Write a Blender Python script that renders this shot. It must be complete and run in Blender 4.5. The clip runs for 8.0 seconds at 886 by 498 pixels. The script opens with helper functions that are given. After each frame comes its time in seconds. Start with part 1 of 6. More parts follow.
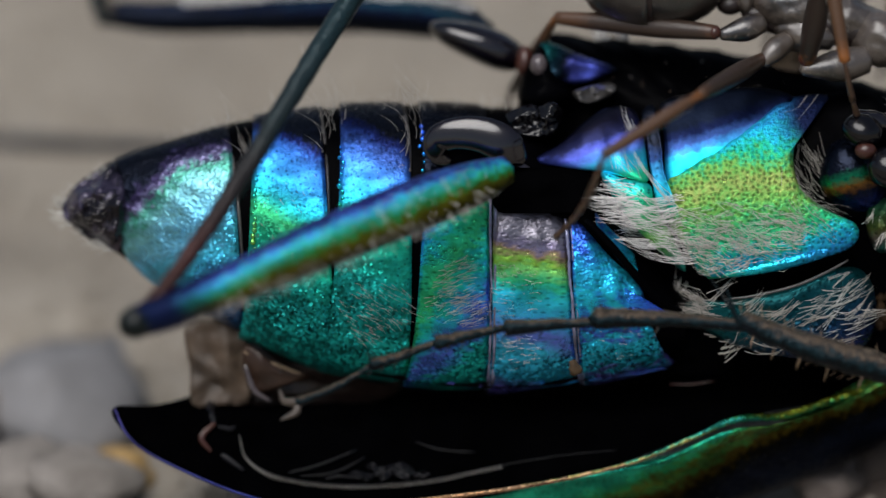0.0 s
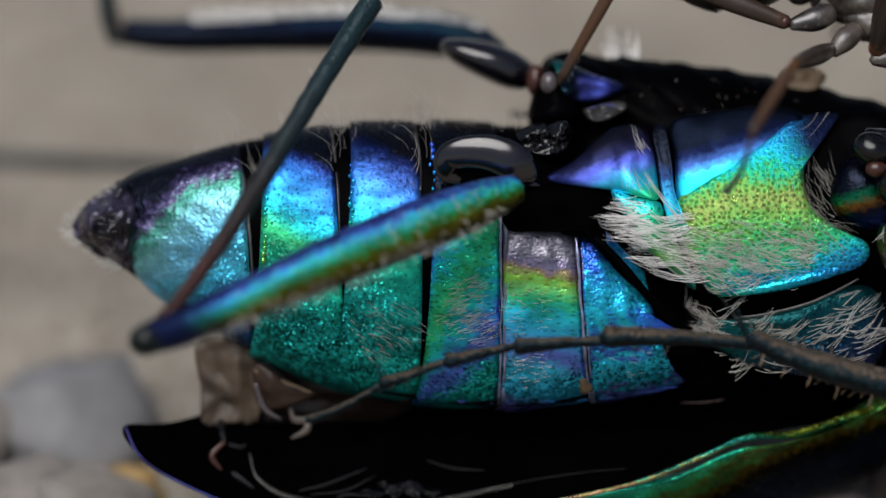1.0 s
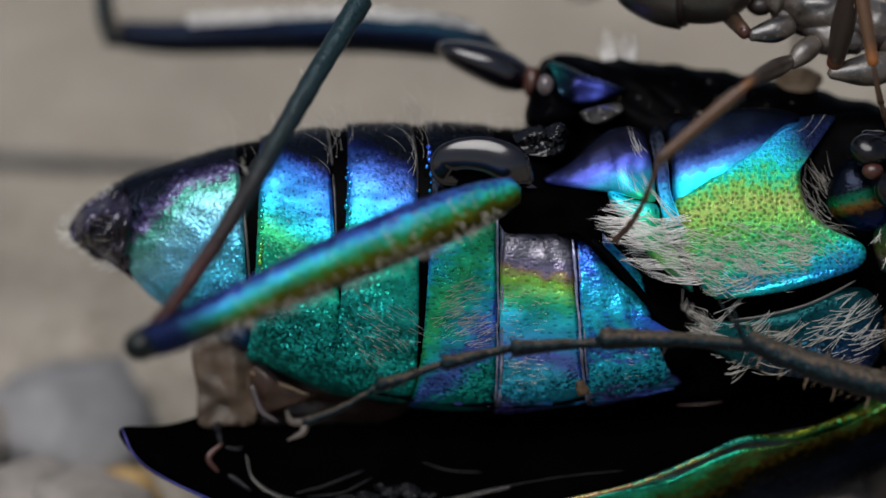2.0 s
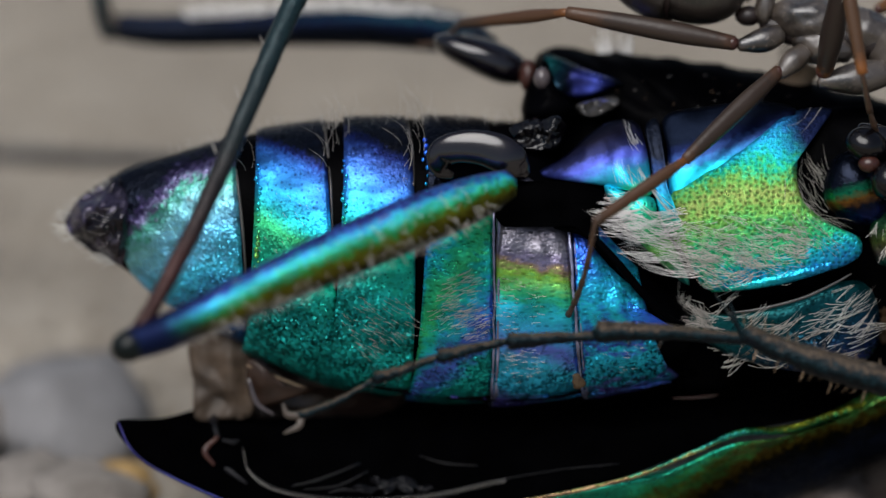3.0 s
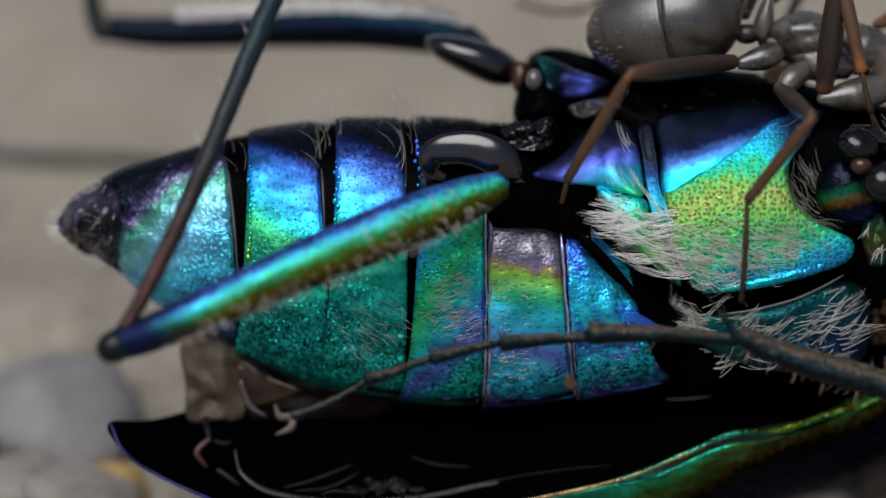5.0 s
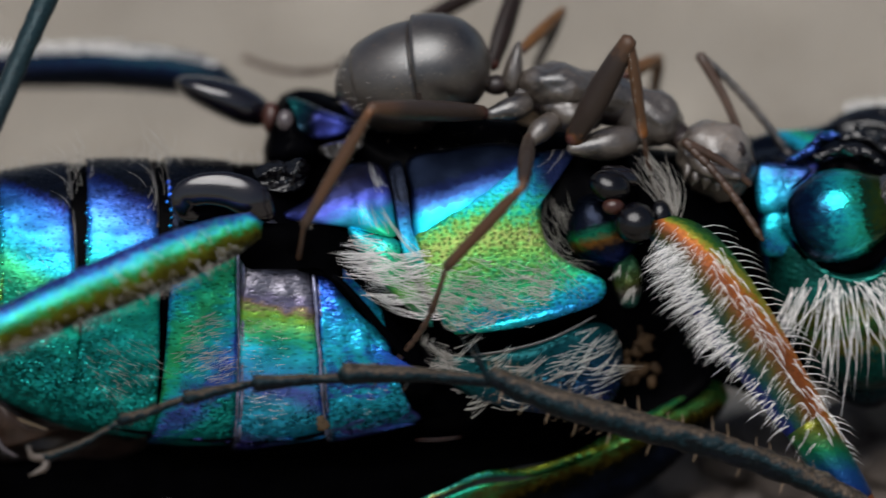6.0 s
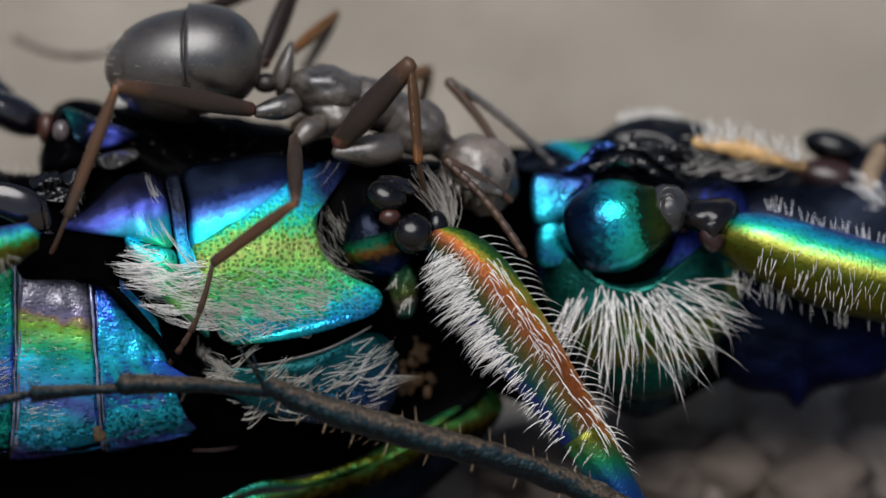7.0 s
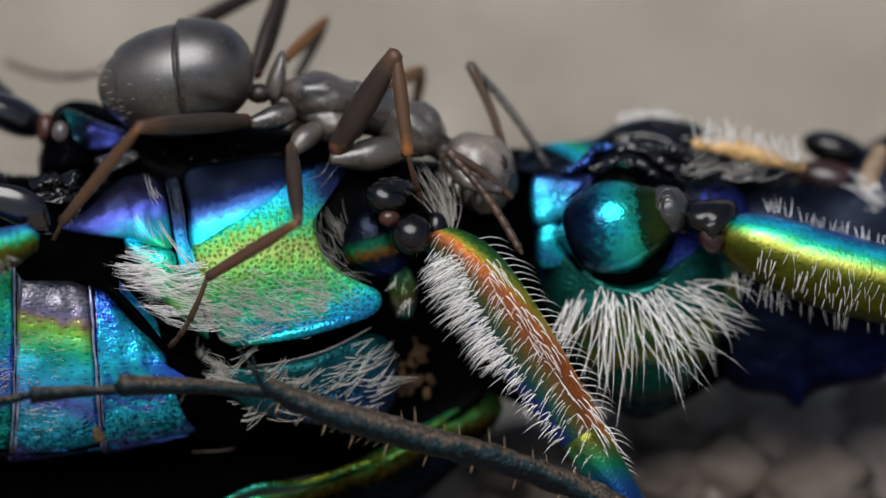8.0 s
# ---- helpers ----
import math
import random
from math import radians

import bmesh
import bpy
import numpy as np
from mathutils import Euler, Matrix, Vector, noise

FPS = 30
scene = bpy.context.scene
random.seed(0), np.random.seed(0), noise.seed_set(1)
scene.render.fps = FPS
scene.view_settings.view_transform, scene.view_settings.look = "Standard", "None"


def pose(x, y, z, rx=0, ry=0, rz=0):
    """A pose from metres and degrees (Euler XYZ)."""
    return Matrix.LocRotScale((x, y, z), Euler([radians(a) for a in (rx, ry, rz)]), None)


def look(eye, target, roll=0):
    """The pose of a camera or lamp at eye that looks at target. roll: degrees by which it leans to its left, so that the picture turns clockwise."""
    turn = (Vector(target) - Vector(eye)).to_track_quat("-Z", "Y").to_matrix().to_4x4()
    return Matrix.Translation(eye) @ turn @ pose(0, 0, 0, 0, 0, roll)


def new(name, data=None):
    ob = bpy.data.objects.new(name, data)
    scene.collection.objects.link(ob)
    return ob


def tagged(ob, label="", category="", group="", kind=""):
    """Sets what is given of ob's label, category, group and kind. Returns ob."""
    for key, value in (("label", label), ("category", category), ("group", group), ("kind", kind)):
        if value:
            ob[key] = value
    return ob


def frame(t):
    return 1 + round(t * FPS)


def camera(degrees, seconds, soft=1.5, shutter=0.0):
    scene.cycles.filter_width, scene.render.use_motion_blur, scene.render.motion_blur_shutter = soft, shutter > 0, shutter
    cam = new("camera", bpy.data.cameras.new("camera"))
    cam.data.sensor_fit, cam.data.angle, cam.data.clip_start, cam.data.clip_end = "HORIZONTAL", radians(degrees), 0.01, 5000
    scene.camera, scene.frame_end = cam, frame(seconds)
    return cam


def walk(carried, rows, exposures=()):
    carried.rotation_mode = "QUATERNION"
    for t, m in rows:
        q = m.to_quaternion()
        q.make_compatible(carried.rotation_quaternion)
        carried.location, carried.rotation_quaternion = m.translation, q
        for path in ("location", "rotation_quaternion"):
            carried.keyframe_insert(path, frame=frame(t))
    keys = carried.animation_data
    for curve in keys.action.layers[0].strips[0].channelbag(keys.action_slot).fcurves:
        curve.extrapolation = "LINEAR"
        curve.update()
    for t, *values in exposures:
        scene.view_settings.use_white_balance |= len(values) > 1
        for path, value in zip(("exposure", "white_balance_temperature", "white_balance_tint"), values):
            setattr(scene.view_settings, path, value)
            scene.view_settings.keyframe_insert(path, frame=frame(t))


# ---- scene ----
from mathutils.bvhtree import BVHTree

MM = 0.001
TILT = -25.0
STAGE = pose(0, 0, 0.00345, rx=TILT)      # the beetle's own space: x along its body, y away from the lens, z up its flank
AWAY = 150.0                             # millimetres from the lens to the beetle
UNIT = 150.0                             # drawing units to a millimetre, on the plan of the beetle's flank

cam = camera(2 * math.degrees(math.atan(1568 / 2 / UNIT / AWAY)), 8.0, soft=1.5, shutter=0.2)
cam.data.dof.use_dof = True
cam.data.dof.focus_distance = (AWAY - 0.7) * MM
cam.data.dof.aperture_fstop = 59.0

# seconds, sideways and downward drift of the beetle in drawing units
DRIFT = [(0.0, -9, -25), (0.2, 23, -20.5), (0.5, 19.5, 3.5), (1.0, 9.5, 7.5), (1.5, 6.5, 7), (1.7, 5, 13),
         (2.8, -1, 0), (3.0, -3, -1), (3.5, 0, 0), (4.0, 2, -11), (4.2, 3.5, -9), (5.3, -50, 16),
         (5.5, -152, 32.5), (5.7, -262, 43), (6.0, -457, 73.5), (6.3, -655, 81), (6.5, -761, 87.5), (6.7, -854, 101),
         (7.0, -853, 92), (7.5, -845, 82), (8.0, -854, 94)]


def camera_pose(du, dv):
    side = du * 0.0047
    yaw = -(du + side * UNIT) / (UNIT * AWAY)
    pitch = dv / (UNIT * AWAY)
    return STAGE @ pose(side * MM, -AWAY * MM, 0, 90 + math.degrees(pitch), 0, -math.degrees(yaw))


# the exposure creeps up as the view moves to the head
walk(cam, [(t, camera_pose(du, dv)) for t, du, dv in DRIFT], [(0.0, -0.06), (4.2, -0.06), (5.5, -0.05), (6.5, 0.05), (7.5, 0.09), (8.0, 0.15)])

# ---- daylight ----
world = bpy.data.worlds.new("sky")
scene.world = world
world.use_nodes = True
wn = world.node_tree
sky = wn.nodes.new("ShaderNodeTexSky")
sky.sky_type = 'NISHITA'
sky.sun_disc = False
SUN_EL, SUN_AZ = 61.0, -157.0            # degrees above the horizon; compass turn from +y towards +x
sky.sun_elevation = radians(SUN_EL)
sky.sun_rotation = radians(SUN_AZ)
sky.air_density, sky.dust_density = 1.0, 2.0
haze = wn.nodes.new("ShaderNodeHueSaturation")
haze.inputs["Saturation"].default_value = 0.8
wn.links.new(sky.outputs["Color"], haze.inputs["Color"])
wn.links.new(haze.outputs["Color"], wn.nodes["Background"].inputs["Color"])
wn.nodes["Background"].inputs["Strength"].default_value = 0.075
sun = new("sun", bpy.data.lights.new("sun", 'SUN'))
sun.data.energy = 2.85
sun.data.angle = radians(46)
sun.data.color = (1.0, 0.985, 0.975)
sdir = Vector((math.sin(radians(SUN_AZ)) * math.cos(radians(SUN_EL)), math.cos(radians(SUN_AZ)) * math.cos(radians(SUN_EL)),
               math.sin(radians(SUN_EL))))
sun.matrix_world = look(sdir * 0.5, (0, 0, 0))


# ---- materials ----
def shader(name):
    m = bpy.data.materials.new(name)
    m.use_nodes = True
    nt = m.node_tree
    return m, nt, nt.nodes["Principled BSDF"]


def add(nt, kind, **values):
    n = nt.nodes.new(kind)
    for key, value in values.items():
        n.inputs[key.replace("_", " ")].default_value = value
    return n


def grain(nt, scale, detail=3.0, streak=1.0):
    co = nt.nodes.new("ShaderNodeTexCoord")
    n = add(nt, "ShaderNodeTexNoise", Scale=scale, Detail=detail)
    if streak == 1.0:
        nt.links.new(co.outputs["Object"], n.inputs["Vector"])
        return n
    m = nt.nodes.new("ShaderNodeMapping")
    m.inputs["Scale"].default_value = (streak, 1, 1)
    nt.links.new(co.outputs["Object"], m.inputs["Vector"])
    nt.links.new(m.outputs["Vector"], n.inputs["Vector"])
    return n


def relief(nt, b, source, strength, depth, before=None):
    n = add(nt, "ShaderNodeBump", Strength=strength, Distance=depth * MM)
    nt.links.new(source, n.inputs["Height"])
    if before:
        nt.links.new(before.outputs["Normal"], n.inputs["Normal"])
    nt.links.new(n.outputs["Normal"], b.inputs["Normal"])
    return n


def ramp(nt, source, stops):
    r = nt.nodes.new("ShaderNodeValToRGB")
    e = r.color_ramp.elements
    while len(e) > 1:
        e.remove(e[-1])
    e[0].position, e[0].color = stops[0][0], (*stops[0][1], 1)
    for p, c in stops[1:]:
        k = e.new(p)
        k.color = (*c, 1)
    nt.links.new(source, r.inputs["Fac"])
    return r


def plain(name, colour, rough=0.4, scale=6000, vary=0.35, bump=0.2, depth=0.01, metal=0.0, coat=0.0, spec=0.5, sheen=0.0, coat_rough=0.08):
    """A cuticle, hair or stone: its colour broken by grain at two scales, with fine relief."""
    m, nt, b = shader(name)
    big, fine = grain(nt, scale * 0.15, 4), grain(nt, scale, 4)
    mix = nt.nodes.new("ShaderNodeMath")
    mix.operation = 'MULTIPLY'
    nt.links.new(big.outputs["Fac"], mix.inputs[0])
    nt.links.new(fine.outputs["Fac"], mix.inputs[1])
    lo = tuple(c * (1 - vary) for c in colour)
    hi = tuple(min(1, c * (1 + vary)) for c in colour)
    r = ramp(nt, mix.outputs[0], [(0.1, lo), (0.42, hi)])
    nt.links.new(r.outputs["Color"], b.inputs["Base Color"])
    b.inputs["Roughness"].default_value = rough
    b.inputs["Metallic"].default_value = metal
    b.inputs["Coat Weight"].default_value = coat
    b.inputs["Coat Roughness"].default_value = coat_rough
    b.inputs["Specular IOR Level"].default_value = spec
    b.inputs["Sheen Weight"].default_value = sheen
    relief(nt, b, fine.outputs["Fac"], bump, depth)
    return m


def iridescent(name, stops, along, start, end, lean=(0, 0, 0), rough=0.40, pits=11000, bump=0.4, wobble=0.12, metal=0.78, depth=0.012, pock=0.45, sparkle=0.06, streak=1.0, spec=0.25, scales=24000, soft=0.26, flakes=0.0, flake_size=30000, hollow=None, mottle=0.0, squeeze=1.0, fade=None):
    """Structural colour: bands that follow the plate (along, millimetres from start to end) and its slope (lean), with punctures and fine grain.
    flakes: how far the tiny facets lie askew, more so towards the far end of the bands; hollow: a navy patch (place, inner and outer radius);
    mottle: how far streaky stains darken the skin; squeeze: below 1 the punctures become dashes along the body;
    fade: where along the bands the punctures set in (none, full)."""
    m, nt, b = shader(name)
    co = nt.nodes.new("ShaderNodeTexCoord")
    geo = nt.nodes.new("ShaderNodeNewGeometry")
    axis = Vector(along).normalized()
    d1 = nt.nodes.new("ShaderNodeVectorMath")
    d1.operation = 'DOT_PRODUCT'
    nt.links.new(co.outputs["Object"], d1.inputs[0])
    d1.inputs[1].default_value = axis / ((end - start) * MM)
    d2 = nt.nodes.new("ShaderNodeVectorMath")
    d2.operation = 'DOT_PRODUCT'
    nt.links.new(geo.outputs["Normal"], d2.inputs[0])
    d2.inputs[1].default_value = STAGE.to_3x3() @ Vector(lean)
    total = None
    for source, factor in ((d1.outputs["Value"], 1.0), (d2.outputs["Value"], 1.0), (grain(nt, 900, 5).outputs["Fac"], wobble * 2), (grain(nt, 14000, 2, streak).outputs["Fac"], sparkle * 2)):
        s = nt.nodes.new("ShaderNodeMath")
        s.operation = 'MULTIPLY_ADD'
        nt.links.new(source, s.inputs[0])
        s.inputs[1].default_value = factor
        if total:
            nt.links.new(total, s.inputs[2])
        else:
            s.inputs[2].default_value = -start / (end - start) - wobble - sparkle
        total = s.outputs[0]
    gain = (1.15, 1.2, 1.3) if metal > 0.45 else (1, 1, 1)
    r = ramp(nt, total, [(p, tuple(min(1, a * g) for a, g in zip(c, gain))) for p, c in stops])
    v = nt.nodes.new("ShaderNodeTexVoronoi")
    v.inputs["Scale"].default_value = pits
    v.inputs["Randomness"].default_value = 0.75
    v.voronoi_dimensions = '2D'
    split, flat = nt.nodes.new("ShaderNodeSeparateXYZ"), nt.nodes.new("ShaderNodeCombineXYZ")
    nt.links.new(co.outputs["Object"], split.inputs[0])
    dash = nt.nodes.new("ShaderNodeMath")
    dash.operation = 'MULTIPLY'
    nt.links.new(split.outputs["X"], dash.inputs[0])
    dash.inputs[1].default_value = squeeze
    nt.links.new(dash.outputs[0], flat.inputs["X"])
    nt.links.new(split.outputs["Z"], flat.inputs["Y"])
    nt.links.new(flat.outputs[0], v.inputs["Vector"])
    hole = ramp(nt, v.outputs["Distance"], [(0.08, (1 - pock,) * 3), (soft, (1, 1, 1))])
    mul = nt.nodes.new("ShaderNodeMix")
    mul.data_type, mul.blend_type = 'RGBA', 'MULTIPLY'
    mul.inputs["Factor"].default_value = 1.0
    if fade:
        onset = nt.nodes.new("ShaderNodeMapRange")
        onset.inputs["From Min"].default_value, onset.inputs["From Max"].default_value = fade
        nt.links.new(total, onset.inputs["Value"])
        nt.links.new(onset.outputs["Result"], mul.inputs["Factor"])
    nt.links.new(r.outputs["Color"], mul.inputs["A"])
    nt.links.new(hole.outputs["Color"], mul.inputs["B"])
    skin = mul.outputs["Result"]
    if mottle:
        stain = ramp(nt, grain(nt, 5200, 6, 0.45).outputs["Fac"], [(0.36, (1 - mottle,) * 3), (0.5, (1 - mottle * 0.45,) * 3), (0.62, (1.15, 1.15, 1.15))])
        dull = nt.nodes.new("ShaderNodeMix")
        dull.data_type, dull.blend_type = 'RGBA', 'MULTIPLY'
        dull.inputs["Factor"].default_value = 1.0
        nt.links.new(skin, dull.inputs["A"])
        nt.links.new(stain.outputs["Color"], dull.inputs["B"])
        skin = dull.outputs["Result"]
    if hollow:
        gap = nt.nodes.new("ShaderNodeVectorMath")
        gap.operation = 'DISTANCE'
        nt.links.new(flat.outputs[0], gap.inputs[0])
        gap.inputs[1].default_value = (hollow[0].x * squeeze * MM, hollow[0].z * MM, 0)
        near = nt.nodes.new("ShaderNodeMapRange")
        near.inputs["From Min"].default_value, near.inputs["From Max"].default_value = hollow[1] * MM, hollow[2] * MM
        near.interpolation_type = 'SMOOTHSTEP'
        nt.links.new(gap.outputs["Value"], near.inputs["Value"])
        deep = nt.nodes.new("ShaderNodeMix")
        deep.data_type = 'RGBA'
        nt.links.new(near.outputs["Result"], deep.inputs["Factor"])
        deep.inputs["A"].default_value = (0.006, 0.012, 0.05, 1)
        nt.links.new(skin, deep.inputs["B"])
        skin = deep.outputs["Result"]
    nt.links.new(skin, b.inputs["Base Color"])
    b.inputs["Metallic"].default_value = metal
    b.inputs["Specular IOR Level"].default_value = spec
    rr = ramp(nt, grain(nt, 2500, 4).outputs["Fac"], [(0.3, (rough * 0.75,) * 3), (0.7, (rough * 1.3,) * 3)])
    nt.links.new(rr.outputs["Color"], b.inputs["Roughness"])
    first = relief(nt, b, hole.outputs["Color"], bump, depth)
    second = relief(nt, b, grain(nt, 16000, 3, streak).outputs["Fac"], bump * 0.9, depth, first)
    w = nt.nodes.new("ShaderNodeTexVoronoi")
    w.inputs["Scale"].default_value = scales
    nt.links.new(co.outputs["Object"], w.inputs["Vector"])
    third = relief(nt, b, w.outputs["Distance"], bump * 0.9, depth * 0.8, second)
    if flakes:
        cell = nt.nodes.new("ShaderNodeTexVoronoi")
        cell.inputs["Scale"].default_value = flake_size
        nt.links.new(co.outputs["Object"], cell.inputs["Vector"])
        askew = nt.nodes.new("ShaderNodeVectorMath")
        askew.operation = 'SUBTRACT'
        nt.links.new(cell.outputs["Color"], askew.inputs[0])
        askew.inputs[1].default_value = (0.5, 0.5, 0.5)
        share = nt.nodes.new("ShaderNodeMapRange")
        share.inputs["From Min"].default_value, share.inputs["From Max"].default_value = 0.58, 0.9
        share.inputs["To Min"].default_value, share.inputs["To Max"].default_value = flakes * 0.15, flakes
        nt.links.new(total, share.inputs["Value"])
        tip_over = nt.nodes.new("ShaderNodeVectorMath")
        tip_over.operation = 'SCALE'
        nt.links.new(askew.outputs[0], tip_over.inputs[0])
        nt.links.new(share.outputs["Result"], tip_over.inputs["Scale"])
        both = nt.nodes.new("ShaderNodeVectorMath")
        both.operation = 'ADD'
        nt.links.new(third.outputs["Normal"], both.inputs[0])
        nt.links.new(tip_over.outputs[0], both.inputs[1])
        unit = nt.nodes.new("ShaderNodeVectorMath")
        unit.operation = 'NORMALIZE'
        nt.links.new(both.outputs[0], unit.inputs[0])
        nt.links.new(unit.outputs[0], b.inputs["Normal"])
    return m


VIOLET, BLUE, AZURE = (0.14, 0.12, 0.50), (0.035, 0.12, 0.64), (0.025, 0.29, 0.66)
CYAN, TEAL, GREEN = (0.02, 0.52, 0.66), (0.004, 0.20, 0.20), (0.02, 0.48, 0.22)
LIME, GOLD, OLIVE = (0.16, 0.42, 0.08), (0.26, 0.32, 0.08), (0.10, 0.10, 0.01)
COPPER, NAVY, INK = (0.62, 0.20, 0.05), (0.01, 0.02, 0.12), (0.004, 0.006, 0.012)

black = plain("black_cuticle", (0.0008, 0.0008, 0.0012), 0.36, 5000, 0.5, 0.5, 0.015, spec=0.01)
shine = plain("polished_black_cuticle", (0.0015, 0.0012, 0.002), 0.21, 3000, 0.4, 0.14, 0.01, spec=0.45)
lilac = plain("lilac_black_polished_cuticle", (0.003, 0.002, 0.004), 0.15, 2500, 0.6, 0.06, 0.01, spec=0.8)
inside = plain("black_wing_case_lining", (0.0008, 0.0008, 0.001), 0.5, 3000, 0.5, 0.1, 0.01, spec=0.0)
seta = plain("white_bristle", (0.87, 0.85, 0.82), 0.45, 9000, 0.12, 0.0)
seta_grey = plain("grey_bristle", (0.45, 0.42, 0.38), 0.5, 9000, 0.2, 0.0)
# facing picks the colour: ink underside for shade, dusty brown top for its highlights
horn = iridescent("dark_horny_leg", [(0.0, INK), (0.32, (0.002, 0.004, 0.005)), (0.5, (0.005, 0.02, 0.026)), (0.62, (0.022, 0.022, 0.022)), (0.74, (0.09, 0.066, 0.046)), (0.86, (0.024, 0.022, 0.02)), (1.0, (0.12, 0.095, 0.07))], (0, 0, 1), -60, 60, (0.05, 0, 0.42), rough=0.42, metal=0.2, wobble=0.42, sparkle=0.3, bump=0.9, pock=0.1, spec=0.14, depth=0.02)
tan_mat = plain("tan_flake", (0.22, 0.15, 0.09), 0.6, 5000, 0.4, 0.5, 0.02)
red_joint = plain("reddish_joint_skin", (0.055, 0.018, 0.012), 0.3, 5000, 0.5, 0.2, 0.01)
pearl = plain("pale_joint_knob", (0.085, 0.068, 0.07), 0.25, 4000, 0.4, 0.1, 0.01, coat=0.4)
greyskin = plain("greyish_membrane", (0.06, 0.056, 0.053), 0.3, 6000, 0.6, 0.5, 0.01, coat=0.1)
seta_dull = plain("dull_whitish_hair", (0.58, 0.56, 0.51), 0.5, 9000, 0.2, 0.0)
rag = plain("dull_grey_shred", (0.005, 0.0048, 0.006), 0.35, 5000, 0.8, 0.5, 0.02, spec=0.18)
ant_dark = plain("blackish_brown_ant_femur", (0.016, 0.009, 0.007), 0.42, 7000, 0.5, 0.25, 0.006, spec=0.25)
ant_leg = plain("brown_ant_leg", (0.058, 0.030, 0.017), 0.42, 7000, 0.5, 0.25, 0.006, spec=0.5)
ant_amber = plain("amber_ant_leg", (0.13, 0.054, 0.014), 0.4, 7000, 0.35, 0.2, 0.006)


def dusty_cuticle(name, dark, grey, pale, wrinkle, grit):
    """Dull cuticle with worn, dusty patches over a brown-black ground, minutely wrinkled."""
    m, nt, b = shader(name)
    patch, mid, fine = grain(nt, 1500, 5), grain(nt, 5200, 4), grain(nt, 26000, 3)
    blend = nt.nodes.new("ShaderNodeMath")
    blend.operation = 'MULTIPLY_ADD'
    nt.links.new(mid.outputs["Fac"], blend.inputs[0])
    blend.inputs[1].default_value = 0.45
    nt.links.new(patch.outputs["Fac"], blend.inputs[2])
    body = ramp(nt, blend.outputs[0], [(0.58, dark), (0.70, grey), (0.92, tuple(c * 1.6 for c in grey))])
    speck = ramp(nt, fine.outputs["Fac"], [(0.60, (0, 0, 0)), (0.70, (0.7, 0.7, 0.7))])
    mix = nt.nodes.new("ShaderNodeMix")
    mix.data_type = 'RGBA'
    nt.links.new(speck.outputs["Color"], mix.inputs["Factor"])
    nt.links.new(body.outputs["Color"], mix.inputs["A"])
    mix.inputs["B"].default_value = (*pale, 1)
    nt.links.new(mix.outputs["Result"], b.inputs["Base Color"])
    rough = ramp(nt, blend.outputs[0], [(0.5, (0.32, 0.32, 0.32)), (0.9, (0.44, 0.44, 0.44))])
    nt.links.new(rough.outputs["Color"], b.inputs["Roughness"])
    b.inputs["Specular IOR Level"].default_value = 1.0
    b.inputs["Coat Weight"].default_value = 0.6
    b.inputs["Coat Roughness"].default_value = 0.36
    first = relief(nt, b, mid.outputs["Fac"], wrinkle, 0.05)
    relief(nt, b, fine.outputs["Fac"], grit, 0.012, first)
    return m


ant_skin = dusty_cuticle("dusty_grey_ant_cuticle", (0.005, 0.0032, 0.002), (0.020, 0.0145, 0.0105), (0.09, 0.073, 0.058), 0.05, 0.2)
ant_rough = dusty_cuticle("wrinkled_brownish_ant_cuticle", (0.006, 0.0035, 0.0025), (0.052, 0.040, 0.031), (0.18, 0.15, 0.12), 0.25, 0.4)
ant_face = dusty_cuticle("pale_dusty_ant_head", (0.02, 0.014, 0.01), (0.11, 0.088, 0.07), (0.24, 0.20, 0.165), 0.3, 0.4)
ant_gap = plain("dark_ant_joints_and_gaps", (0.02, 0.012, 0.01), 0.4, 6000, 0.4, 0.2, 0.006)


# ---- shaping ----
def at(u, v, y=0.0):
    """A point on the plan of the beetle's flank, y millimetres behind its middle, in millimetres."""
    k = (1 + y / AWAY) / UNIT
    return Vector(((u - 784) * k, y, (441 - v) * k))


def fr(u, v, y=0.0):
    """The same on the plan of the front half, whose origin lies further along the body."""
    return at(u + 853, v - 92, y)


def spline(points, n):
    """n points along a smooth curve through the given ones."""
    p = [Vector(q) for q in points]
    p = [2 * p[0] - p[1]] + p + [2 * p[-1] - p[-2]]
    out = []
    for i in range(n):
        s = i / (n - 1) * (len(p) - 3)
        k = min(int(s), len(p) - 4)
        out.append(hermite(p[k], p[k + 1], p[k + 2], p[k + 3], s - k))
    return out


def hermite(a, b, c, d, f):
    return 0.5 * (2 * b + (c - a) * f + (2 * a - 5 * b + 4 * c - d) * f * f + (3 * b - a - 3 * c + d) * f ** 3)


def ring_spline(points, n):
    p = [Vector(q) for q in points]
    out = []
    for i in range(n):
        s = i / n * len(p)
        k = int(s)
        out.append(hermite(p[k - 1], p[k], p[(k + 1) % len(p)], p[(k + 2) % len(p)], s - k))
    return out


def part(name, bm, material, parent, label="", smooth=True, kind=""):
    """Links a bmesh, drawn in millimetres, as one mesh object under a thing or a part."""
    me = bpy.data.meshes.new(name)
    bmesh.ops.recalc_face_normals(bm, faces=bm.faces)
    for vert in bm.verts:
        vert.co *= MM
    bm.to_mesh(me)
    bm.free()
    for f in me.polygons:
        f.use_smooth = smooth
    me.materials.append(material)
    ob = new(name, me)
    ob.parent = parent
    return tagged(ob, label, kind=kind)


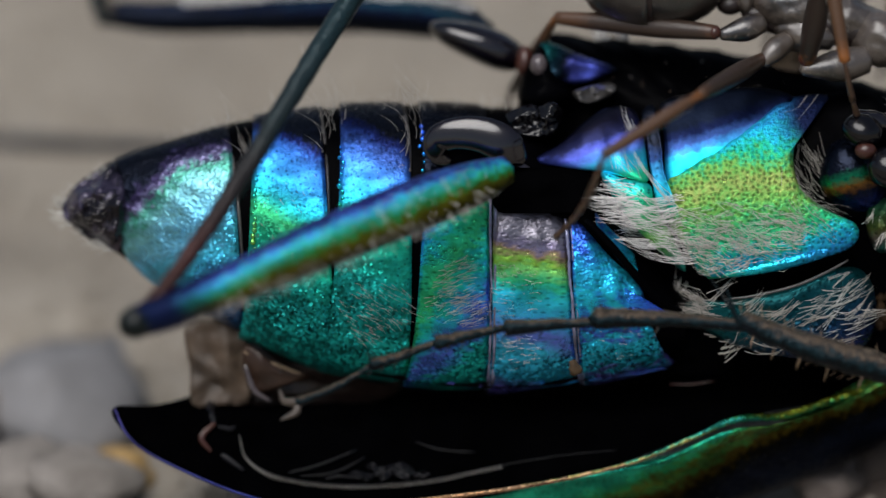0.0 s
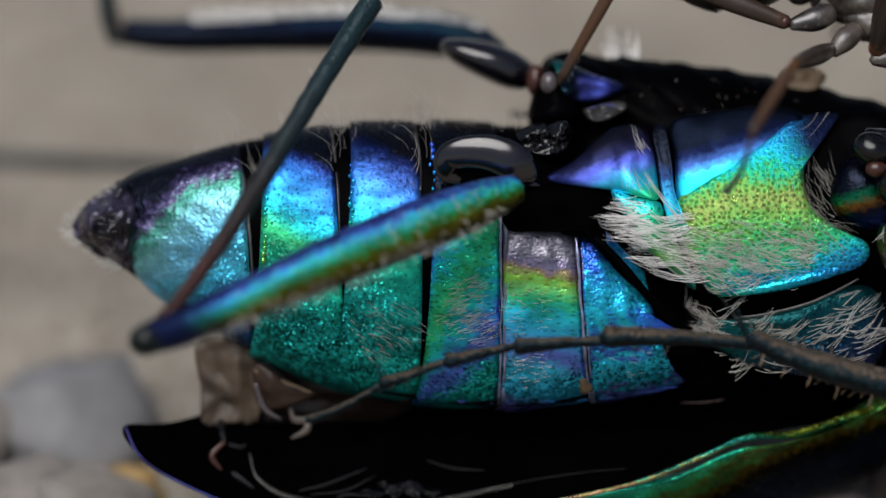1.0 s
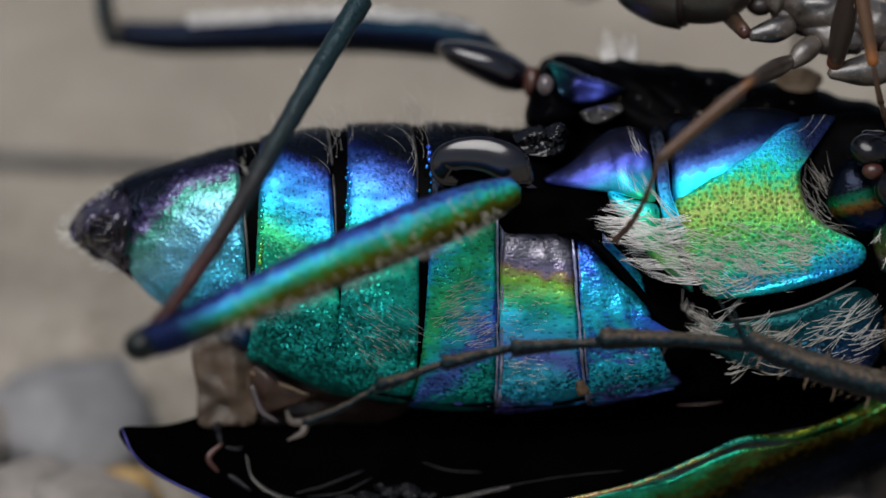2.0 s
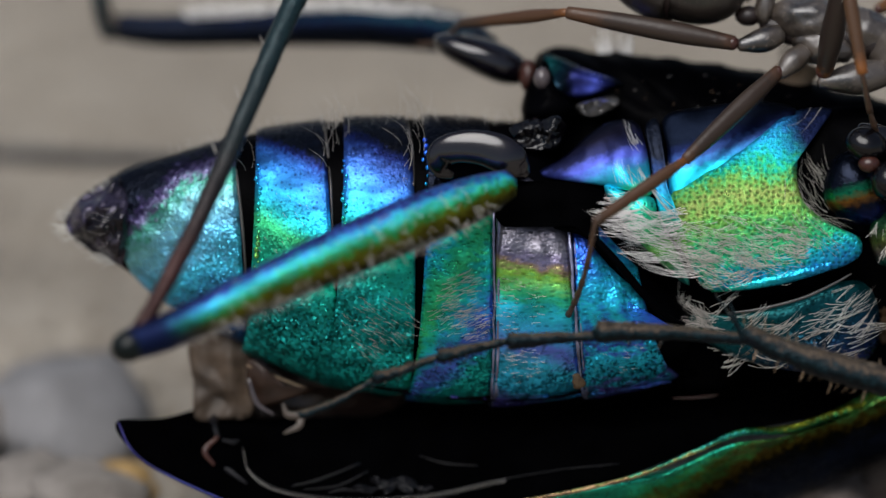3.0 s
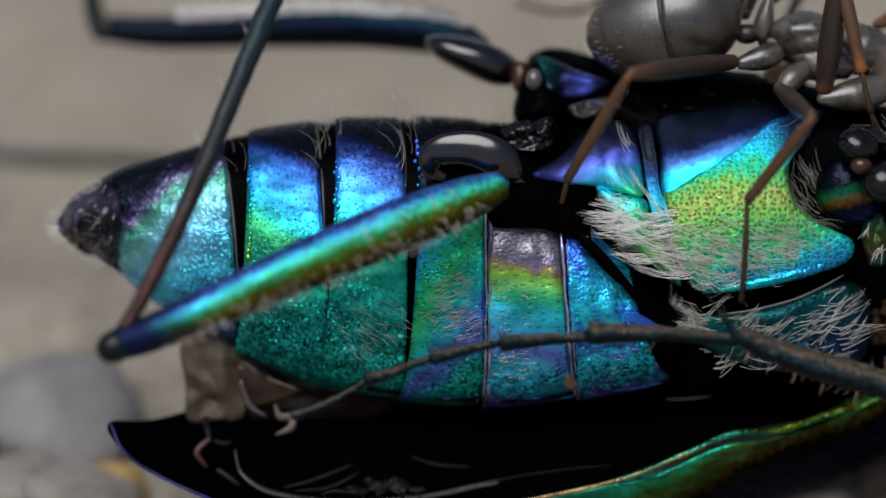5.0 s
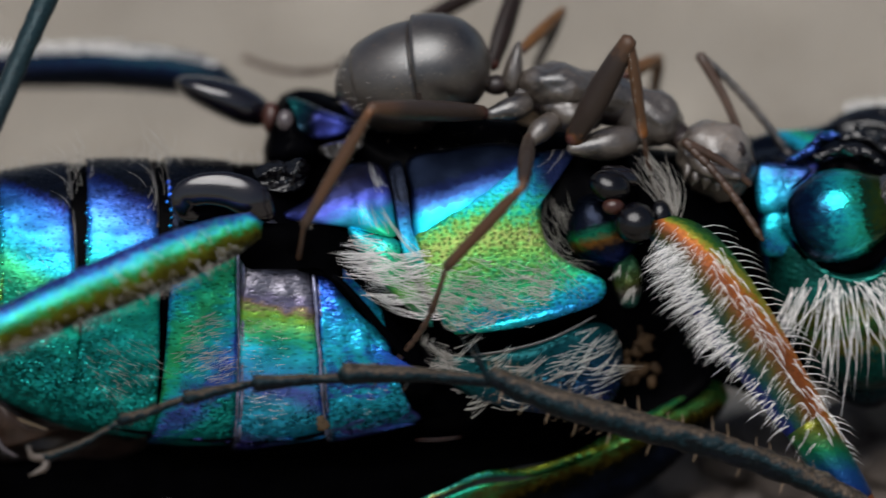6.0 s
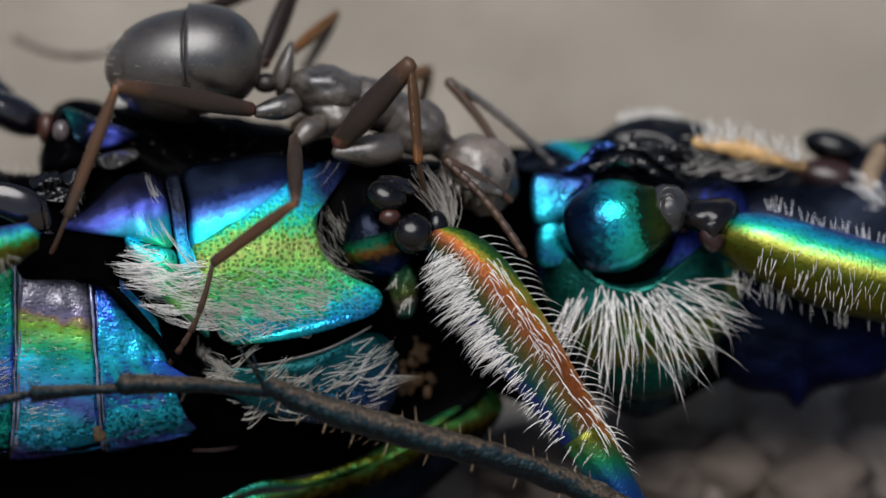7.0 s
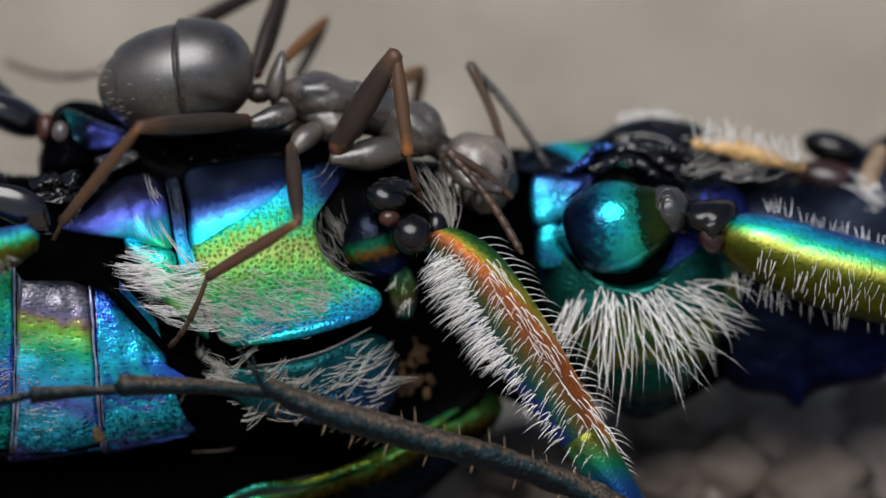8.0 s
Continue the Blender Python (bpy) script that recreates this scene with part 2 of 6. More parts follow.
def thing(name, m, label, category, group=""):
    ob = new(name)
    ob.empty_display_size = 0.001
    ob.matrix_basis = m
    return tagged(ob, label, category, group)


def tube_into(bm, points, radii, sides=10, steps=0, squash=1.0, side_axis=(0, 1, 0)):
    """A rounded, tapering rod through the points; squash flattens it along side_axis."""
    steps = steps or 4 * len(points)
    path = spline(points, steps)
    rads = spline([Vector((r, 0, 0)) for r in radii], steps)
    rings = []
    flat = Vector(side_axis)
    for i, p in enumerate(path):
        t = (path[min(i + 1, steps - 1)] - path[max(i - 1, 0)]).normalized()
        b = (flat - t * flat.dot(t))
        b = b.normalized() if b.length > 1e-3 else t.orthogonal().normalized()
        c = t.cross(b)
        r = max(rads[i].x, 1e-4)
        rings.append([bm.verts.new(p + (b * (math.cos(a) * squash) + c * math.sin(a)) * r)
                      for a in (2 * math.pi * k / sides for k in range(sides))])
    for a, b in zip(rings, rings[1:]):
        for k in range(sides):
            bm.faces.new((a[k], a[(k + 1) % sides], b[(k + 1) % sides], b[k]))
    for ring, p, q in ((rings[0], path[0], path[1]), (rings[-1], path[-1], path[-2])):
        r = (ring[0].co - p).length
        tip = bm.verts.new(p + (p - q).normalized() * r * 0.6)
        for k in range(sides):
            bm.faces.new((ring[k], ring[(k + 1) % sides], tip))
    return bm


def tube(points, radii, sides=14, steps=0, squash=1.0, side_axis=(0, 1, 0)):
    return tube_into(bmesh.new(), points, radii, sides, steps, squash, side_axis)


def pillow(outline, bulge, thick=0.25, rings=9, n=56, power=0.5, tilt=(0, 0), rough=0.0, seed=0, where=at):
    """A domed plate: outline rows are (u, v, y); it swells bulge millimetres towards the lens and is thick behind."""
    edge = ring_spline([where(*q) for q in outline], n)
    mid = sum(edge, Vector()) / n
    bm = bmesh.new()
    back = [bm.verts.new(Vector((p.x * 0.97 + mid.x * 0.03, p.y + thick, p.z * 0.97 + mid.z * 0.03))) for p in edge]
    loops = [back]
    for k in range(rings):
        f = 1 - k / rings
        up = bulge * (1 - f ** 2.2) ** power
        row = []
        for p in edge:
            q = mid.lerp(p, f)
            q.y += -up + tilt[0] * (q.x - mid.x) * (1 - f) + tilt[1] * (q.z - mid.z) * (1 - f)
            if rough:
                q.y += rough * noise.noise(q * 5 + Vector((seed, 0, 0)))
            row.append(bm.verts.new(q))
        loops.append(row)
    for a, b in zip(loops, loops[1:]):
        for k in range(n):
            bm.faces.new((a[k], a[(k + 1) % n], b[(k + 1) % n], b[k]))
    top = bm.verts.new(mid + Vector((0, -bulge, 0)))
    low = bm.verts.new(mid + Vector((0, thick, 0)))
    for k in range(n):
        bm.faces.new((loops[-1][k], loops[-1][(k + 1) % n], top))
        bm.faces.new((back[(k + 1) % n], back[k], low))
    return bm


def roughen(bm, size, scale, seed=0.0):
    """Uneven, worn skin: moves every corner in or out by a little."""
    bm.normal_update()
    for vert in bm.verts:
        vert.co += vert.normal * (size * (noise.noise(vert.co * scale + Vector((seed, 0, 0))) + 0.5 * noise.noise(vert.co * scale * 2.7 + Vector((0, seed, 0)))))
    return bm


def ball_into(bm, centre, size, turn=None, cuts=(20, 14)):
    m = Matrix.Translation(centre) @ (turn or Matrix()).to_4x4() @ Matrix.Diagonal((*size, 1))
    bmesh.ops.create_uvsphere(bm, u_segments=cuts[0], v_segments=cuts[1], radius=1, matrix=m)
    return bm


def ball(centre, size, turn=None, cuts=(28, 18)):
    return ball_into(bmesh.new(), centre, size, turn, cuts)


def hair_into(bm, root, tip, width, sag=0.0, bend=(0, 0, -1), segs=4):
    """One bristle: a bent three-sided spike."""
    root, tip = Vector(root), Vector(tip)
    d = tip - root
    b = d.orthogonal().normalized()
    c = d.normalized().cross(b)
    last = None
    for i in range(segs):
        f = i / segs
        p = root + d * f + Vector(bend) * (sag * d.length * f * (1 - f) * 4 * 0.5)
        w = width * (1 - 0.75 * f)
        row = [bm.verts.new(p + (b * math.cos(a) + c * math.sin(a)) * w) for a in (0, 2.094, 4.189)]
        if last:
            for k in range(3):
                bm.faces.new((last[k], last[(k + 1) % 3], row[(k + 1) % 3], row[k]))
        last = row
    end = bm.verts.new(tip)
    for k in range(3):
        bm.faces.new((last[k], last[(k + 1) % 3], end))


def skin_y(ob, x, z, default=0.0, face=-1.0):
    """How deep the front (face -1) or back (1) of a finished part lies at (x, z), in millimetres."""
    if "tree" not in SKINS.setdefault(ob.name, {}):
        me = ob.data
        SKINS[ob.name]["tree"] = BVHTree.FromPolygons([v.co / MM for v in me.vertices], [p.vertices[:] for p in me.polygons])
    hit = SKINS[ob.name]["tree"].ray_cast(Vector((x, 20 * face, z)), Vector((0, -face, 0)))
    return hit[0].y if hit[0] else default


SKINS = {}


def fur(ob, spots, count, length, width, way, spread, seed, lift=0.25, sag=0.2, where=at, bend=(0, 0, -1)):
    """Bristles rooted on a part: spots are (u, v, radius) patches, way the direction they are combed in (x, y, z)."""
    rnd = random.Random(seed)
    bm = bmesh.new()
    for _ in range(count):
        u, v, r = spots[rnd.randrange(len(spots))]
        a, d = rnd.uniform(0, 6.283), r * math.sqrt(rnd.random())
        p = where(u + d * math.cos(a), v + d * math.sin(a), 0)
        p.y = skin_y(ob, p.x, p.z, p.y) + 0.01
        w = Vector(way).normalized() + Vector((rnd.uniform(-1, 1), rnd.uniform(-lift, lift), rnd.uniform(-1, 1))) * spread
        size = length * rnd.uniform(0.55, 1.15)
        hair_into(bm, p, p + w.normalized() * size, width * rnd.uniform(0.7, 1.2), sag * rnd.uniform(-0.3, 1.4), bend)
    return bm


def locks(ob, spots, count, each, length, width, way, spread, seed, sag=0.25, bend=(0, 0, -1), gather=0.05):
    """Fur that clings together in pointed locks: count locks of so many hairs, rooted on a part."""
    rnd = random.Random(seed)
    bm = bmesh.new()
    for _ in range(count):
        u, v, r = spots[rnd.randrange(len(spots))]
        a, d = rnd.uniform(0, 6.283), r * math.sqrt(rnd.random())
        base = at(u + d * math.cos(a), v + d * math.sin(a), 0)
        w = (Vector(way).normalized() + Vector((rnd.gauss(0, 0.6), rnd.gauss(0, 0.25), rnd.gauss(0, 0.6))) * spread).normalized()
        size, curl = length * rnd.uniform(0.6, 1.15), sag * rnd.uniform(-0.4, 1.4)
        base.y = skin_y(ob, base.x, base.z, -0.4)
        tip_at = base + w * size
        for _ in range(each):
            p = base + Vector((rnd.gauss(0, gather), 0, rnd.gauss(0, gather)))
            p.y = skin_y(ob, p.x, p.z, base.y) + 0.01
            end = tip_at + Vector((rnd.gauss(0, 0.022), rnd.gauss(0, 0.02), rnd.gauss(0, 0.022))) - w * size * rnd.uniform(0, 0.25)
            hair_into(bm, p, end, width * rnd.uniform(0.7, 1.2), curl * rnd.uniform(0.7, 1.3), bend, 5)
    return bm


def bone_pose(a, b, up=(0, 0, 1)):
    """The pose of a rod that starts at a and runs along its own x towards b (millimetres)."""
    x = (Vector(b) - Vector(a)).normalized()
    y = Vector(up).cross(x)
    y = y.normalized() if y.length > 1e-4 else x.orthogonal().normalized()
    z = x.cross(y)
    m = Matrix((x, y, z)).transposed().to_4x4()
    m.translation = Vector(a) * MM
    return m


def reach(a, b, length, front=-1.0):
    """The point at that length from a which shows where b does, in front of a (-1) or behind it (1)."""
    a, b = Vector(a), Vector(b)
    flat = Vector((b.x - a.x, 0, b.z - a.z))
    if flat.length >= length:
        return a + flat.normalized() * length
    b = Vector((b.x, a.y + front * math.sqrt(length ** 2 - flat.length ** 2), b.z))
    return a + (b - a).normalized() * length


# ---- the dead beetle ----
beetle = thing("beetle", STAGE, "dead metallic blue-green beetle lying on its back on gravel", "beetle")


def abdomen_top(u):
    return np.interp(u, (114, 120, 134, 160, 200, 250, 320, 420, 570, 720, 930, 1060, 1230), (394, 372, 354, 335, 310, 290, 270, 240, 215, 208, 214, 330, 560))


def abdomen_low(u):
    return np.interp(u, (114, 124, 150, 200, 260, 330, 430, 560, 700, 870, 1040, 1230), (398, 418, 440, 468, 510, 556, 608, 662, 690, 704, 692, 655))


def abdomen_at(u, w, lift=0.0):
    """A point of the belly: u along it, w from its upper edge (0) over the front to its lower edge (1)."""
    hi, lo = abdomen_top(u), abdomen_low(u)
    v = hi + (lo - hi) * (1 - math.cos(math.pi * w)) / 2
    deep = np.interp(u, (120, 200, 330, 480, 700, 1000, 1230), (0.06, 0.42, 0.75, 1.05, 1.25, 1.3, 1.0)) + lift
    p = at(u, v, 0)
    p.y = 0.55 - deep * math.sin(math.pi * w) ** 0.8
    p.z += (0.35 if w < 0.5 else 1.1) * lift * math.cos(math.pi * w)
    return p


def belly_band(left, right, lift=0.05, w0=0.0, w1=1.0, n=44, m=18, seed=0.0, rumple=0.02):
    """One plate of the belly between two slanting seams (three values each: at the top, middle and bottom)."""
    bm = bmesh.new()
    grid, under = [], []
    for i in range(n + 1):
        w = w0 + (w1 - w0) * i / n
        a = left[0] * (1 - w) * (1 - 2 * w) + left[1] * 4 * w * (1 - w) + left[2] * w * (2 * w - 1)
        b = right[0] * (1 - w) * (1 - 2 * w) + right[1] * 4 * w * (1 - w) + right[2] * w * (2 * w - 1)
        row, low = [], []
        for j in range(m + 1):
            f = j / m
            edge = 0.035 * math.sin(math.pi * min(1, f * 1.0)) ** 0.5
            dent = 0.025 * noise.noise(Vector((a / 60 + f * 2, w * 7, seed))) + rumple * math.sin(math.pi * w) * noise.noise(Vector((a / 20 + f * 5, w * 19, seed)))
            p = abdomen_at(a + (b - a) * f, w, lift + edge + dent + (0.05 * (1 - f) if lift else 0.0))
            row.append(bm.verts.new(p))
            low.append(bm.verts.new(p + Vector((0, 0.16, 0))))
        grid.append(row)
        under.append(low)
    for i in range(n):
        for j in range(m):
            bm.faces.new((grid[i][j], grid[i][j + 1], grid[i + 1][j + 1], grid[i + 1][j]))
            bm.faces.new((under[i][j], under[i + 1][j], under[i + 1][j + 1], under[i][j + 1]))
    for i in range(n):
        for j in (0, m):
            bm.faces.new((grid[i][j], grid[i + 1][j], under[i + 1][j], under[i][j]))
    for j in range(m):
        for i in (0, n):
            bm.faces.new((grid[i][j], grid[i][j + 1], under[i][j + 1], under[i][j]))
    return bm


def belly_core():
    bm = bmesh.new()
    rings = []
    for u in range(118, 1226, 24):
        ring = [bm.verts.new(abdomen_at(u, i / 20, -0.03)) for i in range(21)]
        hi, lo = ring[0].co, ring[-1].co
        for i in range(1, 8):
            f = i / 8
            q = lo.lerp(hi, f)
            q.y += 0.7 * math.sin(math.pi * f)
            ring.append(bm.verts.new(q))
        rings.append(ring)
    n = len(rings[0])
    for a, b in zip(rings, rings[1:]):
        for k in range(n):
            bm.faces.new((a[k], a[(k + 1) % n], b[(k + 1) % n], b[k]))
    bm.faces.new(rings[0])
    bm.faces.new(rings[-1])
    return bm


core = part("abdomen", belly_core(), black, beetle, "black glossy skin between the belly plates")
Z = (0, 0, -1)                         # down the flank
LOW = (0.012, 0.36, 0.30)               # the dark green of the belly's underside
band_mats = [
    # the pale lilac and silvery cyan stops include painted highlights
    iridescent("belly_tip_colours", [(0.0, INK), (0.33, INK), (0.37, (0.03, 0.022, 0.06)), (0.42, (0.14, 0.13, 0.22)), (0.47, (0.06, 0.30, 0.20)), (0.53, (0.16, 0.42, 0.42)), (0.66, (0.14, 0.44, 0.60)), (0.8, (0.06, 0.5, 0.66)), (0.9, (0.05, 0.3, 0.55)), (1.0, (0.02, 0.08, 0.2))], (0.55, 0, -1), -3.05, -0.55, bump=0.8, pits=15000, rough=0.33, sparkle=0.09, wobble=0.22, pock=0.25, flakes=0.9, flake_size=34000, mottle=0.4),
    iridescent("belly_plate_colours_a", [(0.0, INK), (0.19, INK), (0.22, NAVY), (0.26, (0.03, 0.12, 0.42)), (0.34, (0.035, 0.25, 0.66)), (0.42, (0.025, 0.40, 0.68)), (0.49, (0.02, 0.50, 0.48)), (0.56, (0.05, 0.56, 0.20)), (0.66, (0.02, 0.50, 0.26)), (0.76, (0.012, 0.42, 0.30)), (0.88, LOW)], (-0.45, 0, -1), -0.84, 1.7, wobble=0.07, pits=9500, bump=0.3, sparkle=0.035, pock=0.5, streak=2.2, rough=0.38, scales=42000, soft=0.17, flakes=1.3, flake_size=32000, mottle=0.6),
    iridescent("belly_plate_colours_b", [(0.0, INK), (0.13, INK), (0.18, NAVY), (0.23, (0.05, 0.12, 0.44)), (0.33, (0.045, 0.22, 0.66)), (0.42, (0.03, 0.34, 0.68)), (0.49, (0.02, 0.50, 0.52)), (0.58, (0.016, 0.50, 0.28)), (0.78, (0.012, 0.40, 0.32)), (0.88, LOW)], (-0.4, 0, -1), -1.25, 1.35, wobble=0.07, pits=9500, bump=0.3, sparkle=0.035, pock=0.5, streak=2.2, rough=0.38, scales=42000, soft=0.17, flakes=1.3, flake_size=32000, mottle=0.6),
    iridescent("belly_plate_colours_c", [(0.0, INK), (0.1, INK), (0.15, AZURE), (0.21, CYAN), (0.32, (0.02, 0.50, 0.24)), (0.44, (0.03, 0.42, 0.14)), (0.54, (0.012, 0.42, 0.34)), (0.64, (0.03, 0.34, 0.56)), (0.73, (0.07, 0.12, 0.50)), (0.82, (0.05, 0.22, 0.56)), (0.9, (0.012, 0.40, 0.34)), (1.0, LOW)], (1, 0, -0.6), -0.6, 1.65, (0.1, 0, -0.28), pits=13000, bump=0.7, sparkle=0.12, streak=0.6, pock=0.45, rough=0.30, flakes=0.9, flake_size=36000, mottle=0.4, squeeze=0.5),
    # the grey first stops paint the gloss on this plate's top
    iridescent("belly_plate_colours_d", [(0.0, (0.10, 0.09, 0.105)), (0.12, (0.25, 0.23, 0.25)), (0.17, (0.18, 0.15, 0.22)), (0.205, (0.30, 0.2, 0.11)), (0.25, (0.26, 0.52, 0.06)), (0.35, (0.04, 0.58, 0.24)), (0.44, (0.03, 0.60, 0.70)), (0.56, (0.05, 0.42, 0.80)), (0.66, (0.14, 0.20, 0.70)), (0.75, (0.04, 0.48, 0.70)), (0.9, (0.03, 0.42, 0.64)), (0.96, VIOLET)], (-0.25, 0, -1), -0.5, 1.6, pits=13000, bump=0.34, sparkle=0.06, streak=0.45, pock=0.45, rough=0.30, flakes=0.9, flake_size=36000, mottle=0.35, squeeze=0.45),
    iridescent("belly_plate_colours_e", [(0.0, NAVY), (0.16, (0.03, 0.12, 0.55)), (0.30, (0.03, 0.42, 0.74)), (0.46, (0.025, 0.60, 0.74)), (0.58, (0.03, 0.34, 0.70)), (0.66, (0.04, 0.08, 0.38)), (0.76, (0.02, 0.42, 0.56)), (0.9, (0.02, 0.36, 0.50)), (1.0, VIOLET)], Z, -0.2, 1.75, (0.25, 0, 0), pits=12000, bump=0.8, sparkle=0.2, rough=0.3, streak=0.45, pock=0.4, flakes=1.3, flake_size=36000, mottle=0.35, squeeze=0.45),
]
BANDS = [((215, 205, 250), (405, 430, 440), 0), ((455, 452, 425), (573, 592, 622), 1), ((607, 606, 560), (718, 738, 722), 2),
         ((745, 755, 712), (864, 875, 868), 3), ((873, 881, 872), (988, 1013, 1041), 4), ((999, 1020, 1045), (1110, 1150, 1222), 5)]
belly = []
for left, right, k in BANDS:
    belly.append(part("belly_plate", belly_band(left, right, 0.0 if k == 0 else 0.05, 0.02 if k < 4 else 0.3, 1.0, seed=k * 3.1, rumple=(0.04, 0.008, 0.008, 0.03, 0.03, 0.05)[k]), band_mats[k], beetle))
rim_violet = iridescent("belly_rim_colours", [(0.0, (0.04, 0.10, 0.40)), (0.35, (0.12, 0.10, 0.42)), (0.6, (0.02, 0.22, 0.5)), (1.0, (0.10, 0.07, 0.36))], (1, 0, 0), -0.8, 3.0, rough=0.25, bump=0.5, wobble=0.35, sparkle=0.2, flakes=0.6)
for k, u0, u1 in ((3, 722, 862), (4, 880, 1030), (5, 1050, 1190)):
    row = [abdomen_at(u0 + (u1 - u0) * i / 8, 0.90 + 0.008 * math.sin(i * 1.7 + k), 0.115) for i in range(9)]
    part("lower_rim", tube(row, [0.008] + [0.016] * 7 + [0.008], 8, 36), rim_violet, belly[k])
tip = part("abdomen_tip", roughen(pillow([(119, 402, 0.5), (122, 380, 0.48), (138, 356, 0.42), (168, 336, 0.38), (210, 312, 0.3), (232, 360, 0.1), (230, 425, 0.1), (216, 470, 0.3), (176, 452, 0.38), (142, 434, 0.42), (124, 416, 0.48)], 0.44, 0.5, rings=14, n=80, rough=0.18, power=0.5), 0.02, 4),
           iridescent("tail_tip_colours", [(0.0, INK), (0.4, (0.004, 0.003, 0.006)), (0.52, (0.05, 0.042, 0.075)), (0.58, (0.006, 0.005, 0.008)), (0.7, (0.012, 0.010, 0.014)), (0.78, (0.09, 0.075, 0.10)), (0.86, (0.01, 0.008, 0.01)), (1.0, INK)], (0.5, 0, -1), -3.2, -1.2, rough=0.2, spec=0.5, wobble=0.35, bump=0.35, metal=0.4, sparkle=0.08), beetle, "dull black tip of the abdomen")


for k, (a, b, c) in enumerate((((196, 340), (176, 385), (190, 440)), ((222, 352), (204, 400), (216, 452)), ((168, 352), (152, 384), (160, 418)))):
    row = [at(*q) for q in (a, b, c)]
    for p in row:
        p.y = skin_y(tip, p.x, p.z, 0.0) + 0.01
    part("tip_crease", tube(row, [0.012, 0.034, 0.012], 10, 24), tip.data.materials[0], tip)


def edge_beads(u0, u1, w0, w1, count, seed):
    """The row of small pits and beads along a plate's hind edge."""
    rnd = random.Random(seed)
    bm = bmesh.new()
    for i in range(count):
        f = i / count
        w = w0 + (w1 - w0) * f
        p = abdomen_at(u0 + (u1 - u0) * f + rnd.uniform(-4, 4), w, 0.12)
        r = rnd.uniform(0.014, 0.034)
        ball_into(bm, p, (r, r * 0.7, r * 1.2), None, (8, 6))
    return bm


bead_mat = iridescent("bead_colours", [(0.0, BLUE), (0.35, CYAN), (0.55, GREEN), (0.8, LIME), (1.0, GREEN)], Z, -1.2, 0.4, rough=0.2)
part("beaded_edge", edge_beads(463, 457, 0.27, 0.62, 22, 3), bead_mat, belly[1], kind="stuff")
part("beaded_edge", edge_beads(614, 612, 0.27, 0.55, 18, 4), bead_mat, belly[2], kind="stuff")
part("beaded_edge", edge_beads(754, 759, 0.2, 0.4, 9, 5), bead_mat, belly[3], kind="stuff")

# thin crinkled lilac tubes paint the glints beside the two hindmost seams
glint_lilac = plain("lilac_seam_glint", (0.24, 0.25, 0.38), 0.16, 7000, 0.7, 0.4, 0.01, metal=0.4, spec=0.8)
for k, (hi, middle, lo, w0, thick) in enumerate(((867, 877, 870, 0.34, 0.016), (878, 886, 876, 0.36, 0.022), (992, 1015, 1042, 0.36, 0.02), (1002, 1023, 1047, 0.4, 0.012))):
    pts = []
    for i in range(16):
        w = w0 + (0.98 - w0) * i / 15
        u = hi * (1 - w) * (1 - 2 * w) + middle * 4 * w * (1 - w) + lo * w * (2 * w - 1)
        pts.append(abdomen_at(u + 2.5 * noise.noise(Vector((i * 0.9, k * 3.0, 1))), w, 0.1 + 0.03 * noise.noise(Vector((i * 0.7, k * 5.0, 4)))))
    part("seam_glint", roughen(tube(pts, [thick * (0.5 + 0.7 * abs(noise.noise(Vector((i * 0.8, k, 7)))) + 0.3) for i in range(16)], 8, 90), 0.008, 14, k), glint_lilac, beetle)

# pale rims along the front edges of the plates
for a, b in (((413, 250), (440, 508)), ((577, 215), (592, 440)), ((722, 210), (735, 330))):
    pts = []
    for i in range(5):
        f = i / 4
        u, v = a[0] + (b[0] - a[0]) * f + 4 * math.sin(math.pi * f), a[1] + (b[1] - a[1]) * f
        p = at(u, v)
        p.y = skin_y(belly[0], p.x, p.z, skin_y(belly[1], p.x, p.z, skin_y(belly[2], p.x, p.z, skin_y(core, p.x, p.z, -0.3)))) - 0.01
        pts.append(p)
    part("plate_rim", tube(pts, [0.012, 0.016, 0.018, 0.016, 0.012], 8), greyskin, beetle)


# ---- thorax of the beetle ----
flank = iridescent("flank_colours", [(0.0, AZURE), (0.10, CYAN), (0.19, GREEN), (0.28, LIME), (0.37, GOLD), (0.47, LIME), (0.6, (0.04, 0.46, 0.16)), (0.69, GREEN), (0.79, CYAN), (0.93, AZURE)],
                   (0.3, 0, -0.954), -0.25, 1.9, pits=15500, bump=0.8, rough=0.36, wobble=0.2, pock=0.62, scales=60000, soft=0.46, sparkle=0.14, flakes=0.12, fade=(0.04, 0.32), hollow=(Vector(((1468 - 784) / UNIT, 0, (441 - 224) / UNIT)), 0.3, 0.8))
# side_blue and deep_blue: black upper ends, deepened further for the ant's shadow
side_blue = iridescent("side_plate_colours", [(0.0, INK), (0.34, (0.002, 0.002, 0.008)), (0.5, (0.008, 0.010, 0.04)), (0.62, (0.045, 0.06, 0.28)), (0.71, (0.06, 0.15, 0.42)), (0.8, (0.03, 0.38, 0.5)), (0.88, CYAN), (1.0, GREEN)], (0.35, 0, -1), -1.05, 0.15, rough=0.42, bump=0.12, wobble=0.26, pock=0.1, sparkle=0.05)
